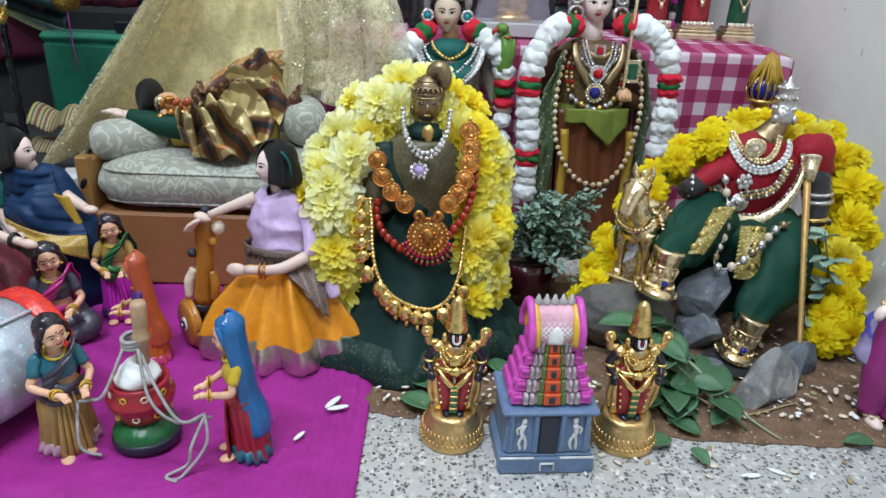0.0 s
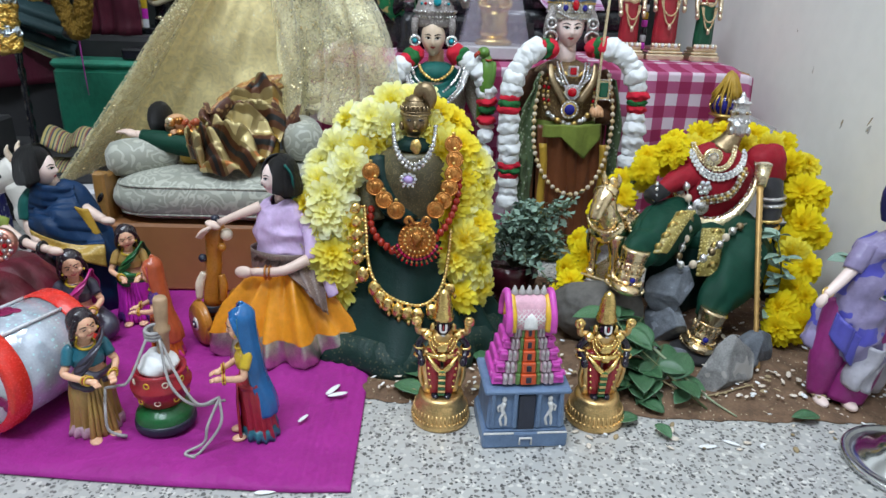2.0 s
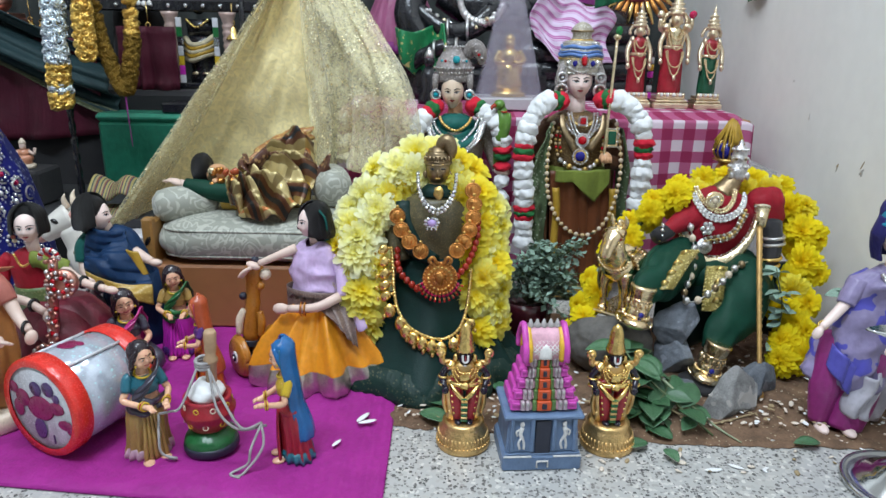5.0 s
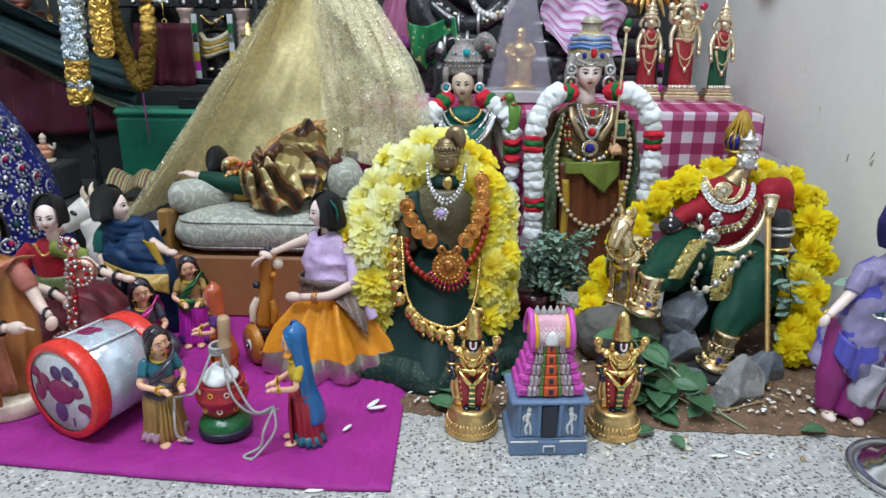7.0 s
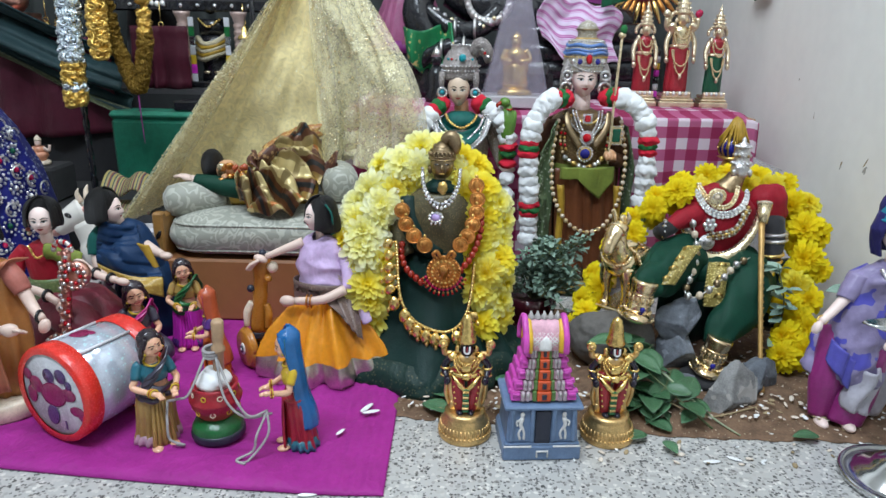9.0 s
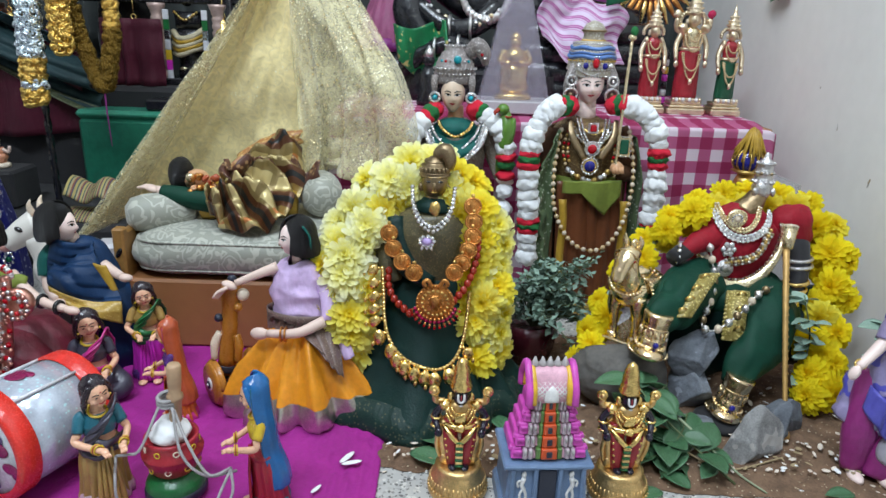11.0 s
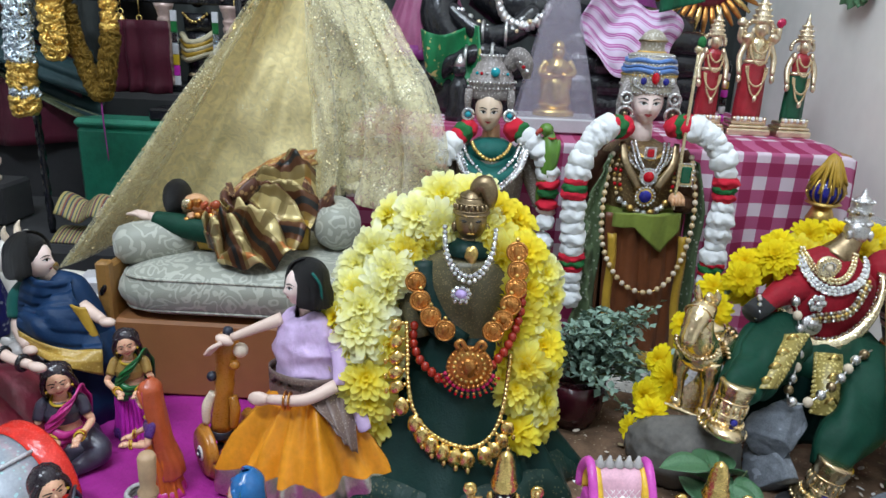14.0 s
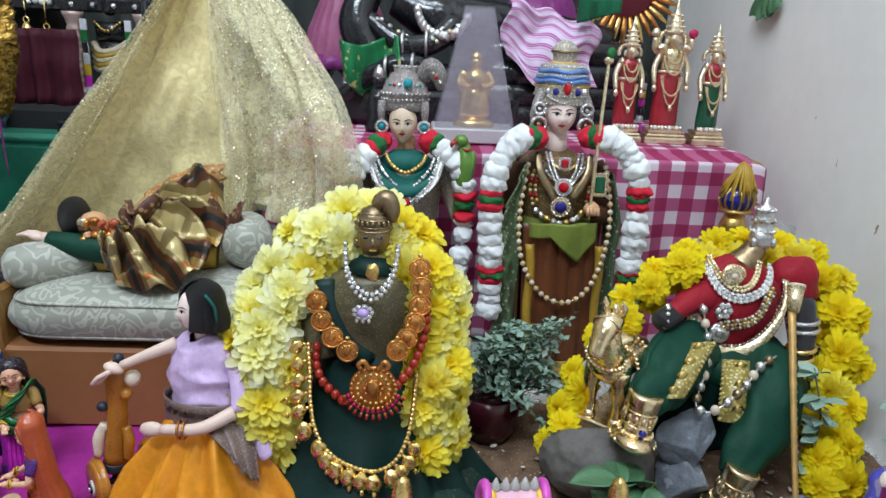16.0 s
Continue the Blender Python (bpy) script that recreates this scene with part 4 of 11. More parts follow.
sprig("leafy_twig", [(0.355, 0.615, 0.004), (0.315, 0.650, 0.03), (0.275, 0.70, 0.055), (0.258, 0.73, 0.075)], 12, 0.046, "green leafy twig lying on soil and stones", proto_leaf, 2)
sprig("leafy_twig", [(0.240, 0.635, 0.012), (0.275, 0.650, 0.020), (0.305, 0.675, 0.028), (0.325, 0.71, 0.04)], 14, 0.044, "broad green leaves heaped on the soil", proto_leaf, 4)
sprig("leafy_twig", [(0.23, 0.70, 0.012), (0.27, 0.71, 0.045), (0.30, 0.73, 0.07)], 9, 0.045, "green leaves leaning on the river stone", proto_leaf, 9)
sprig("leafy_twig", [(0.50, 0.80, 0.01), (0.515, 0.80, 0.10), (0.50, 0.81, 0.17)], 22, 0.026, "thin green twig standing beside the seated doll", proto_herb, 19)
sprig("leafy_twig", [(0.58, 0.74, 0.01), (0.60, 0.75, 0.09), (0.585, 0.76, 0.16)], 30, 0.03, "dark green twig against the wall", proto_herb, 29)
for x, y, a, s in ((0.296, 0.600, 40, 0.04), (0.262, 0.592, 110, 0.034), (0.280, 0.578, 200, 0.028), (0.485, 0.597, 90, 0.034), (0.023, 0.665, 70, 0.05), (-0.03, 0.648, 240, 0.05), (0.09, 0.70, 20, 0.04)):
    ob = share("loose_leaf", proto_leaf, pose(x, y, 0.012 if y > 0.63 else 0.008, 8, 0, a) @ Matrix.Scale(s, 4))
    tagged(ob, "single green leaf lying on the floor", "leaf", "loose leaves")
for x, y, z, rx, ry, a, k in ((0.300, 0.690, 0.030, 18, 10, 75, 0.060), (0.318, 0.672, 0.026, 25, -10, -20, 0.048), (0.306, 0.655, 0.020, -6, 12, 130, 0.052), (0.285, 0.672, 0.024, 10, 0, 170, 0.055), (0.328, 0.665, 0.020, 12, -12, 215, 0.046)):
    ob = share("loose_leaf", proto_leaf, pose(x, y, z, rx, ry, a) @ Matrix.Scale(k, 4))
    tagged(ob, "broad pale green leaf on the leaf heap", "leaf", "loose leaves")
c = Clay()
c.tube([(0.291, 0.700, 0.057), (0.325, 0.665, 0.034), (0.360, 0.628, 0.012), (0.387, 0.602, 0.003)], [0.0022, 0.0016, 0.0010], "straw_pale", 6, 14)
c.make("leaf_stalk", label="long pale green stalk across the leaf heap", category="stalk")
c = Clay()
c.tube([(0.30, 0.665, 0.02), (0.35, 0.635, 0.010), (0.43, 0.66, 0.012)], 0.0012, "straw", 6, 10)
c.make("dry_straw", label="dry straw stalk on the soil", category="straw")

# crumpled silver foil on the soil
c = Clay()
c.sheet(lambda u, v: (0.068 + 0.060 * u + 0.012 * noise.noise((u * 4, v * 4, 1.0)), 0.785 + 0.050 * v + 0.012 * noise.noise((u * 4, v * 4, 4.0)), 0.008 + 0.026 * math.sin(math.pi * u) * math.sin(math.pi * v) + 0.016 * abs(noise.noise((u * 6, v * 6, 7.0)))), 30, 26, "foil_silver", 0.0008)
c.make("crumpled_foil", label="crumpled scrap of silver foil on the soil", category="foil", smooth=False)

# herb in a dark pot
herb = thing("potted_herb", "bushy grey-green herb in a dark maroon pot", "plant")
c = Clay()
c.lathe([(0.030, 0.0), (0.042, 0.025), (0.047, 0.055), (0.043, 0.07), (0.038, 0.07), (0.036, 0.055)], (0.140, 0.925, 0.0), "maroon_gloss", 28)
c.make("pot", herb, "glossy dark maroon pot")
c = Clay()
rs = random.Random(8)
tips = []
for k in range(54):
    a, sp = rs.uniform(0, 6.283), rs.uniform(0.1, 1.0)
    tip = Vector((0.165 + 0.088 * sp * math.cos(a), 0.900 + 0.070 * sp * math.sin(a), 0.165 - 0.115 * sp * sp + rs.uniform(-0.025, 0.02)))
    if k % 5 == 0:
        tip += Vector((0.05, 0.02, 0.015))
    root = Vector((0.145, 0.922, 0.06))
    mid = (root + tip) / 2 + Vector((0, 0, 0.02))
    c.tube([root, mid, tip], [0.0016, 0.0008], "stem", 5, 6)
    tips.append((root, mid, tip))
c.make("stem", herb)
c = Clay()
vs, fs = [], []
for root, mid, tip in tips:
    line = curve([root, mid, tip], 20)
    for k in range(30):
        p = line[int(rs.uniform(0.35, 1.0) * 20)] + Vector((rs.gauss(0, 0.006), rs.gauss(0, 0.006), rs.gauss(0, 0.006)))
        m = pose(*p, rs.uniform(-40, 60), rs.uniform(-40, 40), rs.uniform(0, 360))
        L, W = rs.uniform(0.009, 0.017), rs.uniform(0.0028, 0.0054)
        o = len(vs)
        vs += [m @ Vector(q) for q in ((0, 0, 0), (W, L * 0.5, 0.001), (0, L, -0.001), (-W, L * 0.5, 0.001), (0, L * 0.5, -0.0012))]
        fs += [(o, o + 1, o + 4), (o + 1, o + 2, o + 4), (o + 2, o + 3, o + 4), (o + 3, o, o + 4)]
c.add(vs, fs, "herb")
c.make("foliage", herb, kind="stuff")


# ---- toy temple tower ----
def temple():
    t = thing("temple_model", "painted toy temple tower with blue base and pink roof", "temple model")
    at = pose(0.118, 0.577, 0.0, 0, 0, 4) @ Matrix.Diagonal((0.94, 0.95, 1.01, 1))
    c = Clay(at)
    c.box((0, 0, 0.010), (0.102, 0.078, 0.020), "temple_blue", bev=0.002)
    c.box((0, 0, 0.0215), (0.098, 0.074, 0.003), "temple_blue", bev=0.001)
    for s in (-1, 1):
        c.box((s * 0.032, -0.0385, 0.0195), (0.036, 0.002, 0.002), "white_paint", bev=0.0004)
    c.make("plinth", t)
    c = Clay(at)
    c.box((0, 0, 0.046), (0.094, 0.070, 0.048), "temple_blue", bev=0.003, taper=0.94)
    c.box((0, 0, 0.071), (0.102, 0.078, 0.006), "temple_blue", bev=0.002)
    for s in (-1, 1):
        c.box((s * 0.040, -0.036, 0.047), (0.005, 0.004, 0.044), "temple_blue", bev=0.001)
        c.box((s * 0.014, -0.036, 0.047), (0.005, 0.004, 0.044), "temple_blue", bev=0.001)
    c.make("wall", t)
    c = Clay(at)
    c.box((0, -0.0345, 0.044), (0.020, 0.004, 0.044), "temple_dark", bev=0.001)
    c.make("doorway", t)
    for s in (-1, 1):
        c = Clay(at)
        x = s * 0.027
        c.ell((x, -0.035, 0.061), (0.003, 0.0016, 0.004), "white_paint", seg=8, rings=6)
        c.tube([(x, -0.035, 0.057), (x + s * 0.002, -0.035, 0.048), (x - s * 0.001, -0.035, 0.042)], [0.003, 0.0022], "white_paint", 6, 6)
        c.tube([(x - 0.001, -0.035, 0.043), (x - 0.004, -0.035, 0.036), (x - 0.002, -0.035, 0.028)], 0.0016, "white_paint", 6, 6)
        c.tube([(x + 0.001, -0.035, 0.043), (x + 0.003, -0.035, 0.036), (x + 0.003, -0.035, 0.028)], 0.0016, "white_paint", 6, 6)
        c.tube([(x, -0.035, 0.055), (x + s * 0.007, -0.035, 0.052), (x + s * 0.006, -0.035, 0.046)], 0.0013, "white_paint", 6, 6)
        c.make("relief", t, "pale relief figure beside the doorway")
    c = Clay(at)
    c.tube([(-0.007, -0.0405, 0.006), (-0.007, -0.0405, 0.014), (0.007, -0.0405, 0.014), (0.007, -0.0405, 0.006)], 0.0013, "white_paint", 6)
    c.make("step_mark", t)
    for k in range(5):
        z, w = 0.077 + 0.0128 * k, 0.078 - 0.0078 * k
        c = Clay(at)
        d = w * 0.74
        c.box((0, 0, z + 0.004), (w, d, 0.012), "temple_rose", bev=0.003, taper=0.93)
        for s in (-1, 1):
            c.box((s * w * 0.46, 0, z + 0.006), (w * 0.17, d * 1.04, 0.0125), "temple_pink", bev=0.0015, taper=0.9)
            c.box((s * w * 0.525, -d * 0.40, z + 0.0095), (w * 0.10, 0.006, 0.006), "temple_pink", (0, s * -25, 0), bev=0.0012)
            c.box((s * w * 0.46, -d * 0.525, z + 0.0085), (w * 0.13, 0.003, 0.004), "temple_pink", bev=0.001)
            for q in (0.345, 0.265):
                c.box((s * w * q, -d * 0.495, z + 0.006), (w * 0.07, 0.007, 0.0122), "temple_lilac", bev=0.0012, taper=0.9)
                c.ell((s * w * q, -d * 0.495 - 0.0035, z + 0.0085), (w * 0.026, 0.0016, 0.0030), "temple_grey", seg=8, rings=6)
            c.box((s * w * 0.155, -d * 0.49, z + 0.006), (w * 0.07, 0.006, 0.013), "temple_green", bev=0.001)
        c.box((0, -d * 0.49, z + 0.006), (w * 0.23, 0.008, 0.0125), "temple_orange", bev=0.001)
        c.box((0, -d * 0.49 - 0.0042, z + 0.006), (w * 0.08, 0.002, 0.007), "temple_dark", bev=0.0005)
        c.make("tier", t)
    c = Clay(at)
    def barrel(u, v):
        a = math.pi * (v * 1.0)
        return ((u - 0.5) * 0.038, -0.021 * math.cos(a) * (1.0), 0.138 + 0.034 * math.sin(a) ** 0.8)
    c.sheet(barrel, 10, 20, "temple_rose", 0.003)
    c.box((0, 0, 0.140), (0.038, 0.036, 0.008), "temple_rose", bev=0.002)
    vault = c.make("vault", t, "pale pink barrel roof with a lattice")
    for k in range(7):
        for s in (-1, 1):
            x = -0.0165 + 0.0055 * k
            c = Clay(at)
            c.tube([(x - s * 0.010, -0.0205, 0.143), (x, -0.0205, 0.150), (x + s * 0.010, -0.0165, 0.160)], 0.0007, "white_paint", 5)
            c.make("lattice_bar", vault)
    for s in (-1, 1):
        c = Clay(at)
        for mat, x, r in (("temple_yellow", 0.0205, 0.022), ("temple_pink", 0.0255, 0.025)):
            c.tube([(s * x, -r * 1.0, 0.137), (s * x, -r * 0.9, 0.155), (s * x, 0, 0.138 + r * 1.45), (s * x, r * 0.9, 0.155), (s * x, r, 0.137)], 0.0042, mat, 8, 18)
        c.make("gable", t)
    for k in range(5):
        c = Clay(at)
        c.lathe([(0.004, 0), (0.0055, 0.003), (0.003, 0.006), (0.001, 0.011)], (-0.017 + 0.0085 * k, 0, 0.170), "temple_grey", 10)
        c.make("finial", t)
    c = Clay(at)
    c.lathe([(0.0085, 0), (0.0085, 0.003), (0.007, 0.011), (0.001, 0.018)], (0, -0.0205, 0.139), "white_paint", 12, sy=0.35)
    c.make("arch", t)


temple()


# ---- gilt figurines either side of the temple ----
def gilt_figure(x, y, rz):
    """Standing deity: round base, red robe with a pleated panel, dark limbs, tall crown."""
    c = Clay(pose(x, y, 0, 0, 0, rz))
    c.lathe([(0.0330, 0), (0.0345, 0.003), (0.0340, 0.008), (0.0322, 0.010), (0.0326, 0.015), (0.0305, 0.022), (0.027, 0.028), (0.026, 0.030), (0.0265, 0.034), (0.022, 0.036)], (0, 0, 0), "base_gold", 40)
    for k in range(40):
        a = 6.283 * k / 40
        c.ell((0.0335 * math.cos(a), 0.0335 * math.sin(a), 0.009), 0.0018, "base_gold", seg=6, rings=5)
        c.tube([(0.0328 * math.cos(a), 0.0328 * math.sin(a), 0.0125), (0.0309 * math.cos(a), 0.0309 * math.sin(a), 0.0205)], 0.0012, "base_gold", 5)
    # robe
    for q in (-1, 1):
        c.tube([(q * 0.0065, -0.004, 0.038), (q * 0.0085, -0.006, 0.058), (q * 0.0115, -0.004, 0.080), (q * 0.010, 0, 0.092)], [0.0070, 0.0085, 0.0098, 0.008], "clay_red", 14, 14)
        c.tube([(q * 0.0145, -0.001, 0.037), (q * 0.0165, -0.003, 0.058), (q * 0.0195, -0.004, 0.078), (q * 0.017, -0.002, 0.092)], [0.0050, 0.0060, 0.0068, 0.005], "base_gold", 12, 14)
        c.ell((q * 0.0165, -0.003, 0.044), (0.006, 0.005, 0.007), "base_gold", lump=0.5, seg=10, rings=8)
        c.ell((q * 0.007, -0.011, 0.0375), (0.005, 0.008, 0.0035), "idol_dark", seg=10, rings=6)
        c.tube([(q * 0.018, -0.006, 0.088), (q * 0.010, -0.0145, 0.080), (0, -0.0165, 0.070)], [0.0030, 0.0034, 0.003], "gold", 8, 10)
        for k in range(4):
            c.ell((q * (0.0125 + 0.001 * k), -0.0125, 0.050 + 0.008 * k), 0.0018, "gold", seg=6, rings=5)
    for k in range(9):
        c.box((0, -0.0135 - 0.0004 * k, 0.0405 + 0.0040 * k), (0.0085, 0.005, 0.0030), "base_gold" if k % 2 else "clay_green", bev=0.0008)
    c.tube([(0.0185 * math.cos(a), 0.0125 * math.sin(a), 0.089) for a in np.linspace(0, 6.283, 24)], 0.0034, "gold", 8)
    c.ell((0, -0.0145, 0.089), (0.006, 0.004, 0.005), "gold", lump=0.4, seg=10, rings=8)
    # dark body under chains
    c.ell((0, 0, 0.101), (0.0165, 0.0105, 0.0165), "base_gold", seg=18)
    for w, low in ((0.010, 0.104), (0.0135, 0.098), (0.016, 0.090)):
        c.beads([(w * math.sin(t), -0.0095 - 0.0035 * math.cos(t), 0.114 - (0.114 - low) * math.cos(t)) for t in np.linspace(-1.45, 1.45, 12)], 0.0017, "gold", 60, 1.7, 6)
    c.ell((0, -0.0125, 0.100), (0.0075, 0.003, 0.006), "gold", lump=0.5, seg=12, rings=8)
    for q in (-1, 1):
        c.ell((q * 0.017, -0.001, 0.111), (0.0075, 0.0065, 0.0055), "gold", lump=0.35, seg=12, rings=8)
        c.tube([(q * 0.019, 0, 0.109), (q * 0.0275, -0.002, 0.098), (q * 0.0245, -0.012, 0.086)], [0.0050, 0.0042, 0.0038], "idol_dark", 10, 10)
        c.ell((q * 0.0235, -0.014, 0.083), (0.0045, 0.0045, 0.0055), "idol_dark", seg=10, rings=8)
        for u in (0.35, 0.8):
            p = Vector((q * 0.0265, -0.003 - 0.008 * (u - 0.35), 0.103 - 0.018 * u))
            c.tube([p + Vector((0.0052 * math.cos(t), 0.0052 * math.sin(t), 0)) for t in np.linspace(0, 6.28, 12)], 0.0015, "gold", 6)
        c.tube([(q * 0.018, 0.003, 0.112), (q * 0.027, 0.003, 0.113), (q * 0.0285, 0.001, 0.121)], [0.0042, 0.0036], "base_gold", 8, 8)
        c.disc((q * 0.0295, 0.0, 0.127), 0.0062, 0.0045, "gold", (90, 0, 0), 14)
        c.ell((q * 0.0295, -0.003, 0.127), 0.0030, "base_gold", seg=8, rings=6)
        c.ell((q * 0.0115, -0.002, 0.121), (0.0035, 0.004, 0.0055), "gold", lump=0.3, seg=8, rings=6)
        c.tube([(q * 0.0245, -0.010, 0.080), (q * 0.0250, -0.006, 0.062), (q * 0.0215, -0.004, 0.046)], [0.0024, 0.0028, 0.0022], "base_gold", 7, 10)
    c.ell((0, -0.002, 0.122), (0.0088, 0.0092, 0.0115), "idol_dark", seg=16)
    c.tube([(-0.0034, -0.0108, 0.1285), (-0.003, -0.0118, 0.1215), (0, -0.0122, 0.1195), (0.003, -0.0118, 0.1215), (0.0034, -0.0108, 0.1285)], 0.0013, "white_paint", 6, 12)
    c.ell((0, -0.0116, 0.1245), (0.0009, 0.001, 0.004), "clay_red", seg=6, rings=5)
    c.ell((0, -0.0105, 0.1145), (0.0024, 0.0015, 0.001), "white_paint", seg=6, rings=5)
    c.lathe([(0.0115, 0), (0.0122, 0.0025), (0.0105, 0.005), (0.0108, 0.008), (0.0092, 0.010), (0.0095, 0.014), (0.0088, 0.016), (0.0090, 0.020), (0.0080, 0.022), (0.0080, 0.026), (0.0062, 0.029), (0.0058, 0.032), (0.0030, 0.035), (0.0006, 0.0365)], (0, 0, 0.131), "gold", 22)
    return c.make("gilt_figurine", label="small gilt deity figurine in red robe on round base", category="figurine", group="gilt figurines")


metal("base_gold", (0.74, 0.50, 0.22), 0.40, 0.7, 260.0, 0.35)
paint("idol_dark", (0.016, 0.012, 0.022), 0.22)
gilt_figure(0.027, 0.597, 0)
gilt_figure(0.212, 0.600, 3)


# ---- churn ----
def churn():
    t = thing("butter_churn", "red and green painted clay churn pot with wooden rod", "churn pot")
    at = (-0.283, 0.564, 0.009)
    c = Clay()
    c.lathe([(0.025, 0), (0.0305, 0.003), (0.0315, 0.012), (0.0310, 0.019), (0.0285, 0.024), (0.0215, 0.028), (0.017, 0.032)], at, "clay_green", 34)
    c.lathe([(0.0318, 0.003), (0.0328, 0.006), (0.0328, 0.011), (0.0318, 0.014)], at, "temple_dark", 34)
    c.make("stand", t, "glossy green clay foot")
    c = Clay()
    z = 0.030
    c.lathe([(0.016, z), (0.0225, z + 0.003), (0.0290, z + 0.016), (0.0318, z + 0.024), (0.0322, z + 0.027), (0.0285, z + 0.030), (0.0275, z + 0.040), (0.0282, z + 0.044), (0.0245, z + 0.044), (0.024, z + 0.038)], at, "clay_red", 36)
    # painted yellow rings
    for k in range(9):
        for zz, rr, turn in ((z + 0.014, 0.0285, 0.0), (z + 0.035, 0.0282, 0.35)):
            a = 6.283 * k / 9 + turn
            q = Vector(at) + Vector((rr * math.cos(a), rr * math.sin(a), zz))
            c.tube([q + Vector((-0.0030 * math.sin(a) * math.cos(b), 0.0030 * math.cos(a) * math.cos(b), 0.0030 * math.sin(b))) for b in np.linspace(0, 6.283, 12)], 0.0008, "toy_cream" if k % 2 else "clay_yellow", 5)
    c.make("pot", t)
    c = Clay()
    c.ell((at[0], at[1], at[2] + 0.078), (0.021, 0.021, 0.016), "butter", lump=0.25, seg=22, rings=14)
    c.make("butter", t, "lumpy white butter")
    c = Clay()
    c.lathe([(0.0065, 0.07), (0.0065, 0.115), (0.0085, 0.118), (0.0085, 0.122), (0.006, 0.125), (0.007, 0.135), (0.0075, 0.155), (0.006, 0.158)], (at[0] + 0.002, at[1], at[2]), "wood_pale", 16, rot=(0, 3, 0))
    c.make("rod", t, "pale turned wooden rod")
    c = Clay()
    for q in range(3):
        c.tube([(at[0] + 0.0095 * math.cos(a), at[1] + 0.0095 * math.sin(a), at[2] + 0.112 + 0.0035 * q + 0.001 * math.sin(a)) for a in np.linspace(0, 6.1, 16)], 0.0022, "rope", 6)
    e = Vector(at)
    for pts in ([(0.008, -0.009, 0.112), (0.022, -0.03, 0.07), (0.045, -0.03, 0.045), (0.075, -0.02, 0.045)], [(0.008, -0.006, 0.108), (0.028, -0.026, 0.08), (0.05, -0.035, 0.050), (0.07, -0.022, 0.05)],
                [(0.07, -0.024, 0.05), (0.062, -0.045, 0.03), (0.058, -0.05, 0.012), (0.04, -0.058, 0.004), (0.052, -0.064, 0.003)], [(0.07, -0.024, 0.05), (0.074, -0.04, 0.028), (0.055, -0.056, 0.004), (0.045, -0.062, 0.003)],
                [(-0.006, -0.009, 0.112), (-0.02, -0.03, 0.075), (-0.035, -0.028, 0.066), (-0.052, -0.02, 0.058)], [(-0.052, -0.02, 0.058), (-0.048, -0.035, 0.04), (-0.045, -0.04, 0.018), (-0.03, -0.036, 0.008), (-0.042, -0.03, 0.004)]):
        c.tube([e + Vector(p) for p in pts], 0.0016, "rope", 7, 24)
    c.make("rope", t, "twisted white cord")


churn()


# ---- small painted clay dolls ----
def clay_head(c, at, r, turn, tilt=0, veil="", roll=0):
    """Round smiling clay face in a hood of parted hair or a veil."""
    keep, c.M = c.M, c.M @ pose(*at, tilt, roll, turn)
    hood = veil or "hair_gloss"
    c.ell((0, 0, 0), (r * 0.86, r * 0.88, r * 1.06), "skin_clay", seg=20, rings=14)
    c.ell((0, -r * 0.44, -r * 0.66), (r * 0.40, r * 0.34, r * 0.30), "skin_clay")
    for q in (-1, 1):
        c.ell((q * r * 0.40, -r * 0.48, -r * 0.28), (r * 0.36, r * 0.32, r * 0.30), "skin_clay")
        c.ell((q * r * 0.30, -r * 0.80, r * 0.10), (r * 0.15, r * 0.05, r * 0.05), "eye_dark", (0, q * 10, 0), seg=10, rings=6)
        c.tube([(q * r * 0.12, -r * 0.84, r * 0.26), (q * r * 0.34, -r * 0.79, r * 0.34), (q * r * 0.56, -r * 0.62, r * 0.24)], r * 0.035, "eye_dark", 6, 6)
    c.ell((0, -r * 0.86, -r * 0.12), (r * 0.12, r * 0.14, r * 0.20), "skin_clay")
    c.tube([(-r * 0.24, -r * 0.74, -r * 0.45), (0, -r * 0.80, -r * 0.53), (r * 0.24, -r * 0.74, -r * 0.45)], r * 0.05, "lip_red", 6, 8)
    c.ell((0, -r * 0.84, r * 0.44), (r * 0.07, r * 0.04, r * 0.07), "lip_red", seg=8, rings=6)
    c.ell((0, r * 0.24, r * 0.20), (r * 1.03, r * 0.93, r * 1.13), hood, seg=24, rings=18, lump=0.05)
    for q in (-1, 1):
        c.tube([(q * r * 0.50, -r * 0.30, r * 0.88), (q * r * 0.88, -r * 0.16, r * 0.20), (q * r * 0.98, r * 0.06, -r * 0.60), (q * r * 0.95, r * 0.36, -r * 1.45)], [r * 0.22, r * 0.27, r * 0.32, r * 0.12], hood, 12, 12, squash=0.8)
        c.ell((q * r * 0.84, -r * 0.40, -r * 0.42), r * 0.10, "clay_yellow", seg=8, rings=6)
    c.M = keep


